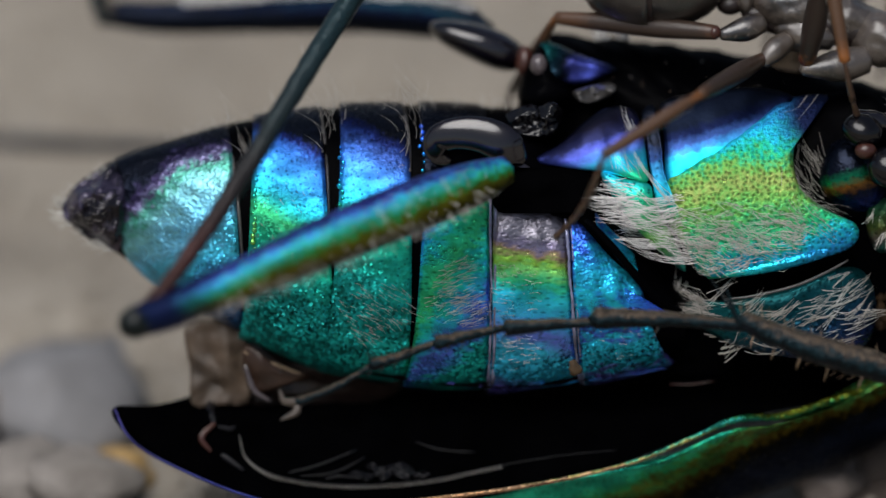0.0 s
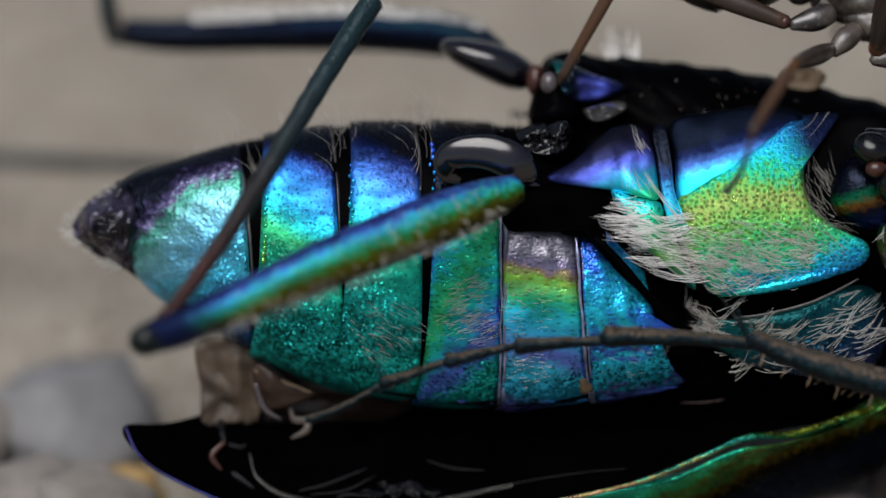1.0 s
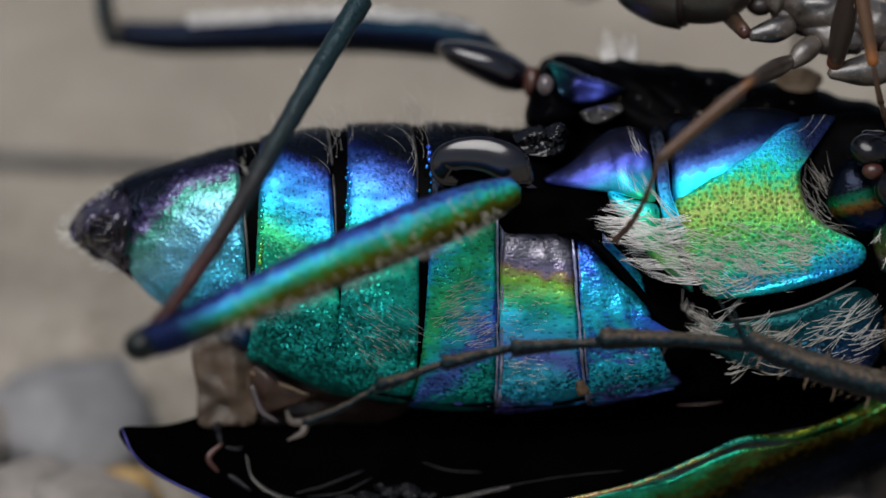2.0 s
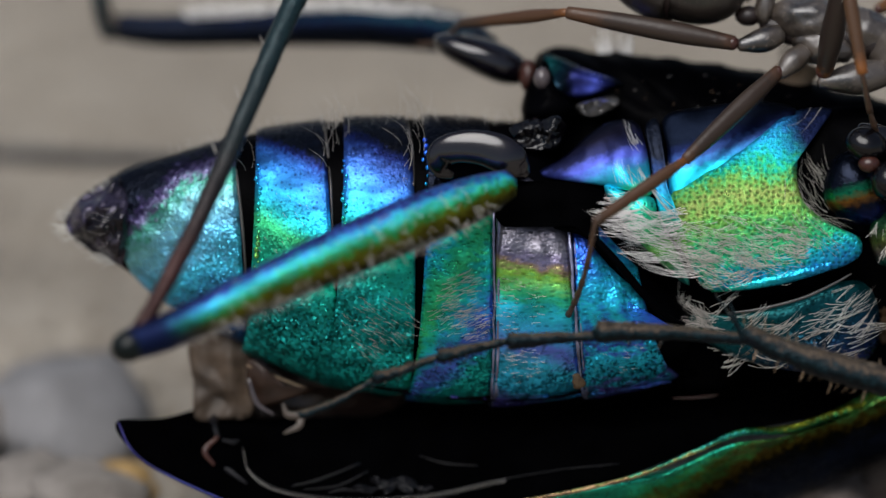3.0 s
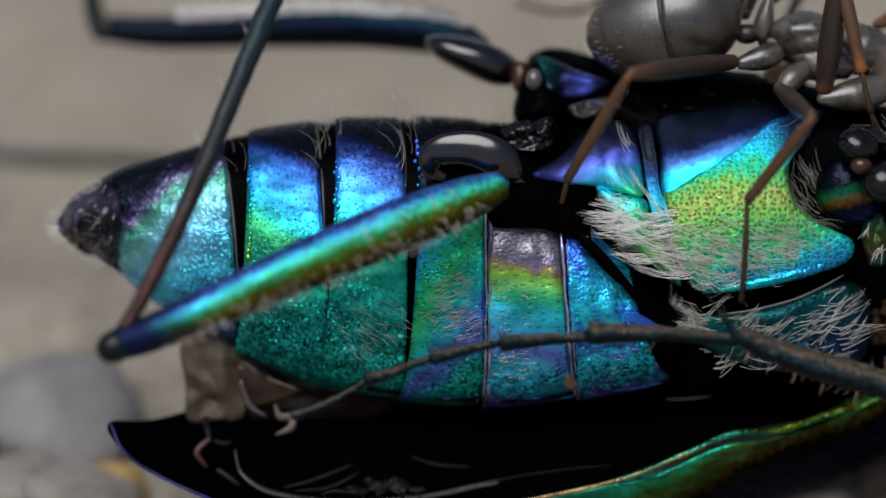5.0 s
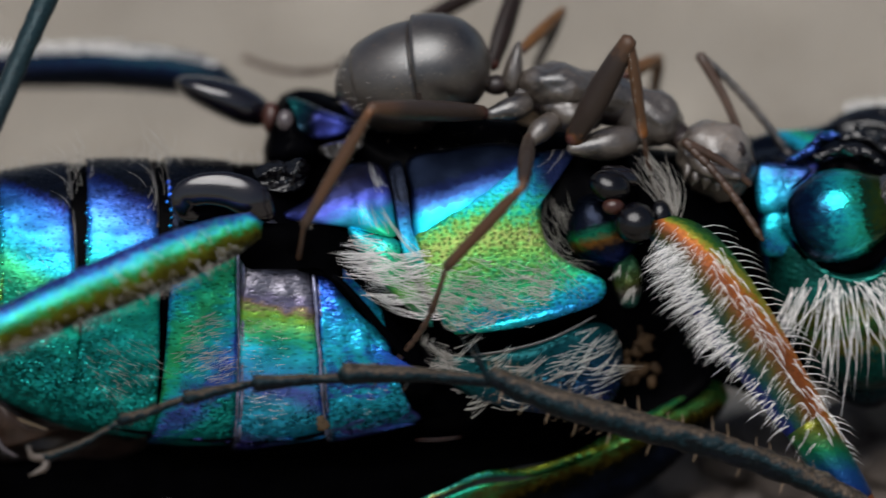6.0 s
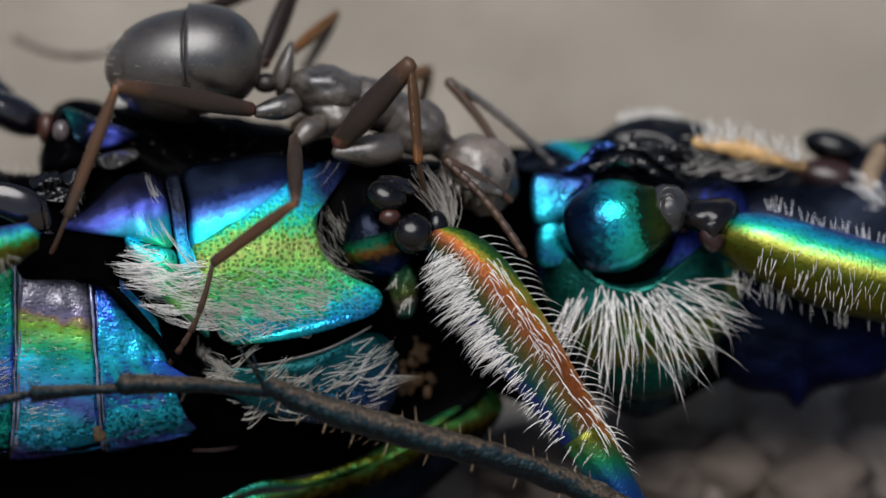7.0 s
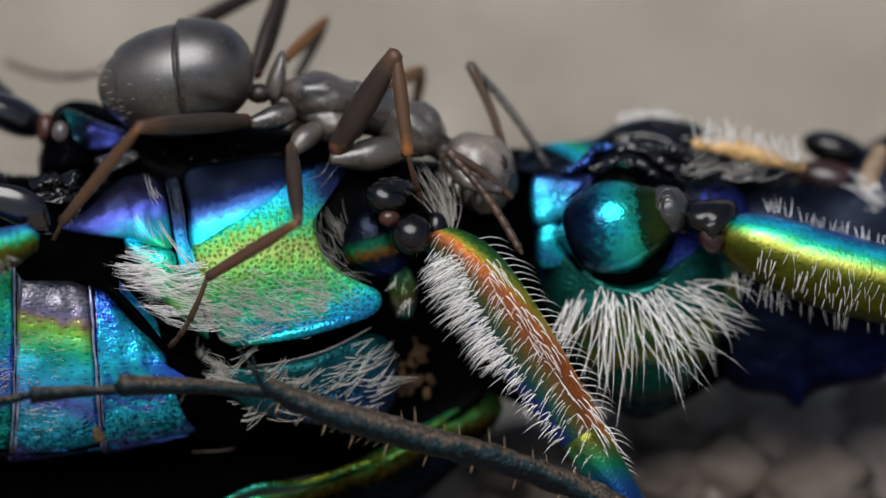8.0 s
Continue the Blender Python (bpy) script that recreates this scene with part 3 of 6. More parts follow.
deep_blue = iridescent("deep_blue_colours", [(0.0, INK), (0.45, INK), (0.6, (0.005, 0.008, 0.03)), (0.74, (0.02, 0.045, 0.14)), (0.86, (0.03, 0.16, 0.36)), (0.95, CYAN), (1.0, CYAN)], (0.3, 0, -0.954), -0.72, 0.06, rough=0.4, bump=0.14, metal=0.95, spec=0.05, pock=0.1, sparkle=0.08)
thorax_core = part("thorax", roughen(pillow([(925, 215, 0.9), (960, 95, 1.0), (1060, 92, 0.95), (1140, 99, 0.9), (1240, 112, 0.85), (1340, 123, 0.8), (1500, 164, 0.7), (1650, 190, 0.7), (1800, 170, 0.8), (1830, 300, 0.6), (1800, 420, 0.6),
                               (1700, 520, 0.5), (1560, 640, 0.6), (1380, 670, 0.5), (1265, 665, 0.5), (1215, 600, 0.4), (1100, 470, 0.2), (940, 380, 0.2)], 0.75, 1.6, n=110, power=0.6, rough=0.10, seed=5), 0.05, 3.0), black, beetle, "black glossy thorax")



def flank_y(u, v):
    """How deep the flank's plates lie."""
    up = ((v - 400) / 300) ** 2 * 1.0 if v < 400 else ((v - 400) / 200) ** 2 * 0.45
    return -0.74 + up + 0.25 * ((u - 1270) / 330) ** 2 + 0.07 * math.exp(-((u - 1168 - 0.12 * (v - 300)) / 22) ** 2)


def plate(outline, roll=0.07, thick=0.3, rings=12, n=80, dent=0.0, seed=0.0, lift=0.0):
    """A plate that follows the flank, rolled off at its edges."""
    edge = ring_spline([Vector((u, v, 0)) for u, v in outline], n)
    mid = sum(edge, Vector()) / n
    bm = bmesh.new()
    loops = []
    for k in range(-1, rings):
        f = 1.0 if k < 1 else 1 - k / rings
        row = []
        for q in edge:
            p = mid.lerp(q, f)
            y = flank_y(p.x, p.y) - lift
            y += thick if k < 0 else -roll * (1 - f ** 7) + dent * noise.noise(Vector((p.x / 45 + seed, p.y / 45, seed)))
            row.append(bm.verts.new(at(p.x, p.y, y)))
        loops.append(row)
    for a, b in zip(loops, loops[1:]):
        for k in range(n):
            bm.faces.new((a[k], a[(k + 1) % n], b[(k + 1) % n], b[k]))
    top = bm.verts.new(at(mid.x, mid.y, flank_y(mid.x, mid.y) - lift - roll))
    for k in range(n):
        bm.faces.new((loops[-1][k], loops[-1][(k + 1) % n], top))
    bm.faces.new(loops[0])
    return bm


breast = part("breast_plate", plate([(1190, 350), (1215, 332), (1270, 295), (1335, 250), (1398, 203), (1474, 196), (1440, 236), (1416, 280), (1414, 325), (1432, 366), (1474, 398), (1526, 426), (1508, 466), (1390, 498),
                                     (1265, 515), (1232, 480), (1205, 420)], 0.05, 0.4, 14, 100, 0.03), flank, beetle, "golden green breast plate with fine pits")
part("upper_breast_plate", plate([(1180, 208), (1260, 190), (1345, 182), (1412, 200), (1345, 252), (1278, 298), (1218, 338), (1190, 345), (1184, 270)], 0.012, 0.3, dent=0.02, seed=2.0, lift=0.0), deep_blue, beetle)
collar_green = iridescent("seam_strip_colours", [(0.0, INK), (0.3, INK), (0.45, (0.006, 0.02, 0.07)), (0.6, (0.015, 0.16, 0.3)), (0.75, CYAN), (0.88, GREEN), (1.0, LIME)], Z, -1.5, -0.1, rough=0.35, bump=0.3)
part("side_strip", plate([(1146, 226), (1166, 214), (1179, 270), (1185, 330), (1200, 372), (1226, 455), (1203, 436), (1172, 384), (1160, 325), (1152, 270)], 0.025, 0.3), collar_green, beetle)
side = part("side_plate", plate([(955, 309), (1000, 280), (1045, 240), (1085, 216), (1130, 220), (1146, 262), (1154, 310), (1155, 346), (1120, 340), (1075, 330), (1010, 322)], 0.03, 0.3, dent=0.06, seed=4.0), side_blue, beetle, "violet-blue side plate")
side_low = part("side_under_plate", plate([(1072, 332), (1115, 342), (1158, 352), (1170, 390), (1200, 445), (1222, 505), (1175, 470), (1115, 405)], 0.05, 0.3, dent=0.03, seed=6.0),
                iridescent("under_plate_colours", [(0.0, CYAN), (0.3, GREEN), (0.6, LIME), (1.0, TEAL)], (0.3, 0, -1), -0.1, 1.3, pits=13500, pock=0.7), beetle)
part("side_cup", pillow([(1022, 188, 0.1), (1050, 178, 0.1), (1090, 172, 0.15), (1098, 188, 0.05), (1065, 206, 0.0), (1035, 206, 0.0)], 0.14, 0.3, rough=0.2), greyskin, beetle, "pale rim of the joint socket")
part("upper_wedge", pillow([(966, 100, 0.45), (1000, 106, 0.45), (1040, 124, 0.4), (1105, 148, 0.35), (1060, 166, 0.3), (1015, 174, 0.25), (985, 162, 0.2), (968, 132, 0.3)], 0.12, 0.4, rough=0.06),
     iridescent("wedge_colours", [(0.0, INK), (0.12, (0.006, 0.09, 0.08)), (0.22, (0.004, 0.02, 0.03)), (0.34, INK), (0.46, (0.03, 0.035, 0.16)), (0.6, (0.07, 0.09, 0.40)), (0.74, (0.02, 0.025, 0.12)), (0.9, INK), (1.0, INK)], (1, 0, -0.4), 0.22, 1.3, rough=0.26, bump=0.15, pock=0.1, wobble=0.3), beetle)
part("breast_rim", tube([at(1262, 516, -0.5), at(1330, 505, -0.62), at(1400, 490, -0.62), at(1470, 468, -0.55), at(1512, 440, -0.4)], [0.02, 0.06, 0.075, 0.07, 0.02], 14, 60),
     iridescent("rim_colours", [(0.0, GREEN), (0.5, CYAN), (1.0, AZURE)], (1, 0, 0), 3.2, 4.8, rough=0.3, bump=0.8, sparkle=0.2, wobble=0.3, flakes=0.7, flake_size=26000, mottle=0.4), beetle)
lower = part("lower_breast_plate", pillow([(1225, 560, -0.45), (1300, 556, -0.5), (1400, 535, -0.5), (1500, 498, -0.35), (1545, 515, -0.3), (1560, 580, -0.3), (1535, 640, -0.3), (1440, 660, -0.4), (1320, 640, -0.45), (1245, 600, -0.45)], 0.2, 0.5),
             iridescent("dark_teal_colours", [(0.0, INK), (0.3, (0.003, 0.06, 0.052)), (0.65, (0.003, 0.042, 0.048)), (1.0, (0.008, 0.014, 0.06))], (0.4, 0, -1), 1.2, 3.0, rough=0.3, bump=0.4, flakes=0.7), beetle)
part("lower_rim", tube([at(1290, 556, -0.68), at(1350, 548, -0.72), at(1420, 530, -0.68), at(1470, 508, -0.6), at(1510, 486, -0.5)], [0.012, 0.018, 0.018, 0.016, 0.01], 8), greyskin, beetle)
part("sternum_wedge", pillow([(1000, 412, -0.4), (1040, 442, -0.45), (1084, 502, -0.5), (1150, 566, -0.5), (1215, 592, -0.45), (1150, 590, -0.5), (1075, 575, -0.55), (1030, 520, -0.6), (1008, 450, -0.55)], 0.2, 0.4, rough=0.05),
     iridescent("wedge_blue_colours", [(0.0, CYAN), (0.35, AZURE), (0.6, BLUE), (1.0, VIOLET)], (1, 0, 0.2), 1.4, 2.9, rough=0.22, bump=0.8, pits=6000), beetle)
part("sternum_ridge", tube([at(985, 402, -0.8), at(1040, 415, -0.85), at(1090, 460, -0.85), at(1140, 520, -0.8), at(1180, 560, -0.7), at(1215, 575, -0.6)], [0.03, 0.05, 0.05, 0.05, 0.04, 0.02], 10), black, beetle)
part("hip_plate", pillow([(878, 330, -0.7), (945, 322, -0.75), (1020, 325, -0.75), (1075, 345, -0.7), (1062, 390, -0.7), (1080, 470, -0.65), (1170, 545, -0.6), (1120, 500, -0.7), (1030, 410, -0.8), (960, 392, -0.85), (890, 400, -0.85)], 0.22, 0.6),
     inside, beetle, "black plate at the hind hip")
part("hip_socket", pillow([(925, 190, 0.4), (960, 100, 0.6), (985, 110, 0.6), (1000, 160, 0.4), (1025, 200, 0.3), (985, 215, 0.2), (945, 215, 0.2)], 0.35, 0.7), black, beetle)
for k, ring in enumerate(([(905, 232, -0.2), (935, 212, -0.15), (972, 216, -0.15), (992, 245, -0.2), (968, 268, -0.3), (925, 262, -0.3)], [(955, 222, -0.25), (985, 206, -0.2), (1005, 226, -0.2), (990, 262, -0.3), (962, 262, -0.35)])):
    part("joint_membrane", roughen(pillow(ring, 0.14, 0.25, 16, 70, rough=0.16, seed=k * 5), 0.035, 9, k), shine, beetle, "crumpled shiny joint skin")

# the joint beside the middle leg
part("shoulder_socket", pillow([(1425, 215, -0.1), (1480, 190, 0.0), (1560, 195, 0.0), (1590, 260, -0.1), (1580, 380, -0.2), (1530, 420, -0.2), (1460, 380, -0.3), (1415, 310, -0.3)], 0.12, 0.5), black, beetle)
part("middle_hip", pillow([(1455, 330, -0.3), (1480, 280, -0.3), (1525, 270, -0.3), (1575, 300, -0.3), (1590, 350, -0.3), (1560, 395, -0.3), (1500, 395, -0.3), (1465, 370, -0.3)], 0.3, 0.4),
     iridescent("hip_colours", [(0.0, INK), (0.35, INK), (0.48, (0.005, 0.12, 0.05)), (0.58, (0.14, 0.06, 0.01)), (0.7, INK), (1.0, NAVY)], (0.3, 0, -1), 0.3, 1.2, rough=0.25, bump=0.2), beetle)
part("hip_knob", roughen(ball(fr(682, 350, -0.75), (0.25, 0.22, 0.2), Euler((0, 0.3, 0)).to_matrix()), 0.02, 3), shine, beetle)
part("hip_knob", roughen(ball(fr(702, 330, -0.6), (0.26, 0.2, 0.12), Euler((0, 0.4, 0)).to_matrix()), 0.03, 5), lilac, beetle)
part("hip_knob", ball(fr(688, 384, -0.86), (0.13, 0.1, 0.1)), red_joint, beetle, "reddish joint")

flap = part("hip_flap", pillow([(694, 480, -0.35), (722, 468, -0.4), (740, 508, -0.4), (733, 556, -0.35), (708, 562, -0.35), (691, 522, -0.35)], 0.16, 0.3, where=fr, rough=0.12),
            iridescent("flap_colours", [(0.0, INK), (0.3, (0.01, 0.05, 0.02)), (0.5, (0.05, 0.06, 0.012)), (0.65, (0.06, 0.05, 0.04)), (0.8, (0.01, 0.06, 0.04)), (1.0, INK)], (0.4, 0, -1), 1.3, 2.2, rough=0.3, bump=0.8, wobble=0.3, metal=0.5), beetle, "crumpled greenish brown flap")
part("fine_hair", fur(flap, [(1556, 402, 12), (1575, 440, 14)], 16, 0.2, 0.006, (-0.4, -0.5, -0.8), 0.4, 901), seta_dull, flap, kind="stuff")

# ---- front of the body ----
teal_plate = iridescent("neck_plate_colours", [(0.0, (0.02, 0.05, 0.16)), (0.25, (0.02, 0.3, 0.42)), (0.45, (0.01, 0.34, 0.36)), (0.6, (0.01, 0.10, 0.22)), (0.75, (0.01, 0.36, 0.30)), (1.0, TEAL)], (-0.5, 0, -1), -4.4, -3.0, rough=0.3, bump=0.22, pits=9000, depth=0.02, sparkle=0.1)
part("neck_plate", pillow([(948, 312, -0.2), (1000, 312, -0.2), (1040, 318, -0.2), (1010, 350, -0.3), (995, 388, -0.3), (950, 392, -0.3)], 0.05, 0.5, where=fr, rough=0.015), teal_plate, beetle)
part("neck_plate", pillow([(958, 402, -0.3), (995, 396, -0.3), (1000, 430, -0.3), (1005, 465, -0.3), (958, 468, -0.3)], 0.05, 0.5, where=fr, rough=0.015), teal_plate, beetle)
part("fore_chest", pillow([(950, 300, 0.1), (1010, 300, 0.0), (1060, 265, 0.1), (1120, 265, 0.2), (1200, 310, 0.2), (1300, 320, 0.2), (1340, 400, 0.1), (1330, 520, 0.1), (1270, 620, 0.2), (1160, 740, 0.4), (1060, 690, 0.4), (985, 560, 0.2), (955, 450, 0.0)], 0.36, 0.9, n=72, where=fr),
     iridescent("chest_colours", [(0.0, INK), (0.25, (0.02, 0.03, 0.2)), (0.40, (0.004, 0.12, 0.09)), (0.5, (0.14, 0.13, 0.015)), (0.6, (0.004, 0.10, 0.08)), (0.8, (0.003, 0.05, 0.05)), (1.0, INK)], (0.1, 0, -1), -0.6, 2.2, rough=0.3, bump=0.8, wobble=0.4, sparkle=0.2, flakes=0.6, mottle=0.5), beetle, "dark green chest plate")
part("shoulder_ridge", pillow([(905, 290, 0.6), (960, 255, 0.6), (1040, 245, 0.55), (1085, 235, 0.5), (1075, 255, 0.35), (1040, 285, 0.2), (1000, 305, 0.15), (950, 308, 0.15)], 0.12, 0.8, where=fr),
     iridescent("ridge_colours", [(0.0, INK), (0.25, INK), (0.42, CYAN), (0.55, GREEN), (0.68, TEAL), (0.85, INK)], (0.55, 0, 1), 4.78, 5.42, rough=0.3, bump=0.2), beetle)
part("hip_ring", pillow([(1003, 400, -0.2), (1030, 345, -0.2), (1075, 300, -0.2), (1130, 305, -0.2), (1185, 345, -0.2), (1200, 410, -0.3), (1172, 475, -0.45), (1120, 502, -0.5), (1060, 494, -0.5), (1014, 462, -0.4)], 0.12, 0.3, where=fr, rough=0.08), black, beetle)
throat = part("throat_plate", pillow([(972, 440, -0.1), (1010, 478, -0.2), (1070, 496, -0.3), (1140, 496, -0.3), (1200, 468, -0.25), (1262, 425, -0.1), (1292, 480, -0.05), (1288, 560, -0.05), (1258, 640, 0.0), (1180, 705, 0.05), (1085, 690, 0.05), (1005, 600, -0.05), (968, 520, -0.05)], 0.42, 0.6, n=64, where=fr),
              iridescent("throat_colours", [(0.0, (0.006, 0.08, 0.06)), (0.12, (0.10, 0.10, 0.012)), (0.22, (0.02, 0.10, 0.03)), (0.30, (0.09, 0.07, 0.008)), (0.38, (0.004, 0.07, 0.05)), (0.7, (0.001, 0.028, 0.024)), (1.0, INK)], (0.1, 0, -1), 0.9, 2.6, rough=0.3, bump=0.6, wobble=0.32, sparkle=0.16, flakes=0.5, mottle=0.5), beetle, "dark green throat plate")
part("underbody", pillow([(925, 420, 0.5), (1000, 395, 0.5), (1200, 400, 0.5), (1330, 470, 0.5), (1400, 560, 0.5), (1335, 640, 0.55), (1255, 690, 0.55), (1150, 738, 0.6), (1060, 705, 0.6), (980, 610, 0.55), (930, 520, 0.5)], 0.1, 0.6, where=fr), black, beetle)
part("underbody", pillow([(735, 560, 0.6), (860, 550, 0.6), (960, 600, 0.6), (1012, 700, 0.65), (960, 725, 0.65), (880, 700, 0.65), (790, 705, 0.65), (735, 650, 0.6)], 0.1, 0.5, where=fr), black, beetle)
fold_blue = iridescent("neck_fold_colours", [(0.0, INK), (0.4, INK), (0.55, (0.01, 0.02, 0.09)), (0.7, (0.02, 0.06, 0.2)), (0.8, (0.02, 0.2, 0.3)), (1.0, (0.04, 0.05, 0.15))], (0, 0, 1), -60, 60, (0.1, 0, 0.3), rough=0.22, wobble=0.3, bump=0.3, pock=0.0)
for k, row in enumerate((((998, 306), (1035, 286), (1062, 264), (1092, 258)), ((1046, 302), (1085, 284), (1132, 288), (1168, 312)), ((1085, 264), (1130, 262), (1182, 288), (1214, 322)), ((1118, 240), (1160, 260), (1204, 272), (1240, 300)), ((1130, 300), (1150, 275), (1190, 262), (1226, 268)))):
    part("neck_fold", roughen(tube([fr(u, v, (-0.15, -0.25, -0.1, 0.1, -0.05)[k]) for u, v in row], [0.03, 0.07, 0.075, 0.03], 16, 60), 0.05, 8, k), fold_blue if k == 0 else shine, beetle)
# the bright teal stops paint a highlight down the middle of the dark hip
part("front_hip", tube([fr(1008, 414, -0.4), fr(1022, 411, -0.42), fr(1060, 406, -0.45), fr(1104, 396, -0.48), fr(1146, 384, -0.52), fr(1180, 372, -0.56), fr(1206, 364, -0.58)], [0.26, 0.42, 0.54, 0.545, 0.44, 0.30, 0.24], 40, 70), iridescent("coxa_colours", [(0.0, INK), (0.26, (0.003, 0.012, 0.035)), (0.38, (0.006, 0.07, 0.11)), (0.46, (0.012, 0.32, 0.36)), (0.55, (0.02, 0.50, 0.40)), (0.64, (0.015, 0.28, 0.17)), (0.68, (0.006, 0.04, 0.02)), (0.8, (0.03, 0.05, 0.008)), (1.0, INK)], (1, 0, 0.25), 6.95, 8.45, rough=0.2, bump=0.25, metal=0.85, pock=0.1, wobble=0.24, sparkle=0.12), beetle, "round blue-green front hip")
for k in range(2):
    r = 0.15 - 0.06 * k
    pts = [fr(1184, 362, -0.86 - 0.05 * k) + Vector((math.cos(a) * r * 0.8, -0.04 * math.sin(a), math.sin(a) * r * 1.3)) for a in (0.6 + 0.75 * i for i in range(7))]
    part("hip_fold", tube(pts, [0.012, 0.018, 0.02, 0.02, 0.02, 0.018, 0.012], 8), greyskin, beetle)
part("hip_sleeve", roughen(tube([fr(1176, 372, -0.58), fr(1190, 367, -0.6), fr(1210, 361, -0.6)], [0.295, 0.29, 0.22], 24, 24), 0.02, 5), plain("greyish_translucent_cuticle", (0.035, 0.036, 0.04), 0.24, 4000, 0.7, 0.2, 0.01, spec=0.7), beetle, "greyish translucent sleeve of the hip joint")
part("front_trochanter", roughen(pillow([(1203, 376, -0.55), (1222, 356, -0.55), (1265, 350, -0.55), (1304, 360, -0.55), (1310, 384, -0.55), (1290, 412, -0.6), (1272, 442, -0.6), (1254, 438, -0.6), (1238, 416, -0.6), (1210, 402, -0.55)], 0.36, 0.4, rings=14, n=72, where=fr), 0.03, 3), shine, beetle, "polished black joint of the front leg")
part("front_trochanter", roughen(ball(fr(1262, 418, -0.75), (0.15, 0.16, 0.19), Euler((0, -0.4, 0)).to_matrix()), 0.02, 5), plain("dark_reddish_black_cuticle", (0.02, 0.008, 0.008), 0.25, 5000, 0.6, 0.2, 0.01), beetle)
part("red_collar", ball(fr(1212, 375, -0.45), (0.1, 0.2, 0.24)), red_joint, beetle)
part("head", pillow([(1240, 520, 0.2), (1300, 500, 0.2), (1420, 540, 0.3), (1560, 590, 0.4), (1720, 560, 0.4), (1780, 420, 0.5), (1760, 260, 0.7), (1600, 230, 0.8), (1480, 300, 0.7), (1330, 330, 0.5), (1270, 380, 0.4), (1225, 440, 0.3)], 0.5, 1.0, where=fr),
     iridescent("head_colours", [(0.0, INK), (0.4, INK), (0.6, NAVY), (0.8, (0.01, 0.02, 0.25)), (1.0, INK)], (0.2, 0, -1), 1.2, 4.2, rough=0.35, bump=0.5), beetle, "dark blue head, face down")
part("jaw", pillow([(1275, 500, 0.2), (1360, 470, 0.15), (1480, 510, 0.2), (1600, 560, 0.3), (1580, 660, 0.3), (1460, 690, 0.3), (1420, 725, 0.3), (1390, 700, 0.3), (1320, 690, 0.3), (1280, 640, 0.3)], 0.25, 0.6, where=fr),
     iridescent("jaw_colours", [(0.0, INK), (0.35, (0.004, 0.006, 0.03)), (0.7, (0.008, 0.012, 0.11)), (1.0, INK)], (0.3, 0, -1), 3.2, 4.9, rough=0.3, bump=0.7, spec=0.05, metal=0.9, mottle=0.5), beetle)
part("far_chest", pillow([(1060, 250, 0.7), (1110, 215, 0.8), (1180, 205, 0.9), (1260, 225, 0.9), (1300, 260, 0.8), (1420, 300, 0.7), (1460, 340, 0.6), (1300, 335, 0.5), (1200, 310, 0.4), (1120, 275, 0.4)], 0.25, 0.9, where=fr, rough=0.14), shine, beetle)
part("far_front_femur", roughen(tube([fr(1235, 250, 0.12), fr(1290, 258, 0.05), fr(1350, 272, 0.05), fr(1430, 296, 0.12)], [0.07, 0.115, 0.12, 0.06], 14, 60), 0.025, 7),
     plain("orange_femur", (0.44, 0.265, 0.105), 0.5, 5000, 0.6, 0.7, 0.03), beetle, "orange-brown femur of the far front leg")
part("far_front_knee", ball(fr(1490, 262, 0.9), (0.42, 0.3, 0.2), Euler((0, 0.3, 0)).to_matrix()), shine, beetle)
part("far_front_joint", ball(fr(1480, 315, 0.6), (0.45, 0.3, 0.22), Euler((0, 0.2, 0)).to_matrix()), plain("dark_reddish_brown_cuticle", (0.04, 0.014, 0.01), 0.3, 5000, 0.6, 0.3, 0.01, coat=0.3), beetle)
part("mouth_part", tube([fr(1570, 260, 0.4), fr(1545, 330, 0.3), fr(1555, 390, 0.3), fr(1620, 420, 0.3)], [0.1, 0.16, 0.2, 0.2], 12), tan_mat, beetle, "hairy tan mouth part")
rnd = random.Random(91)
for i in range(34):
    p = at(rnd.gauss(1265, 60), rnd.gauss(158, 16)) if i % 3 == 0 else at(rnd.uniform(1000, 1420), rnd.uniform(110, 200))
    p.y = skin_y(thorax_core, p.x, p.z, 0.4) - 0.005
    r = rnd.uniform(0.003, 0.009)
    part("dust_speck", ball(p, (r, r * 0.6, r), None, (6, 5)), seta_grey if i % 2 else tan_mat, thorax_core)


# ---- legs and wing case of the beetle ----
def comb(path, count, length, width, way, spread, seed, across=0.0, sag=0.15, face=-1.0, radius=0.2, on=None):
    """Bristles along a rod, in a band across it; rooted on the skin of a part where one is given."""
    rnd = random.Random(seed)
    pts = spline(path, 60)
    bm = bmesh.new()
    for i in range(count):
        k = rnd.uniform(0, 58)
        j = int(k)
        p = pts[j].lerp(pts[j + 1], k - j)
        t = (pts[j + 1] - pts[j]).normalized()
        n = Vector((-t.z, 0, t.x))
        o = rnd.uniform(-1, 1) * across
        p = p + n * o
        deep = skin_y(on, p.x, p.z, None, face) if on else p.y + face * math.sqrt(max(0.0, radius ** 2 - o ** 2)) * 0.95
        if deep is None:
            continue
        p.y = deep - face * 0.008
        w = Vector(way).normalized() + Vector((rnd.uniform(-1, 1), rnd.uniform(-1, 1), rnd.uniform(-1, 1))) * spread
        hair_into(bm, p, p + w.normalized() * length * rnd.uniform(0.6, 1.15), width * rnd.uniform(0.75, 1.15), sag * rnd.uniform(0, 1.4))
    return bm


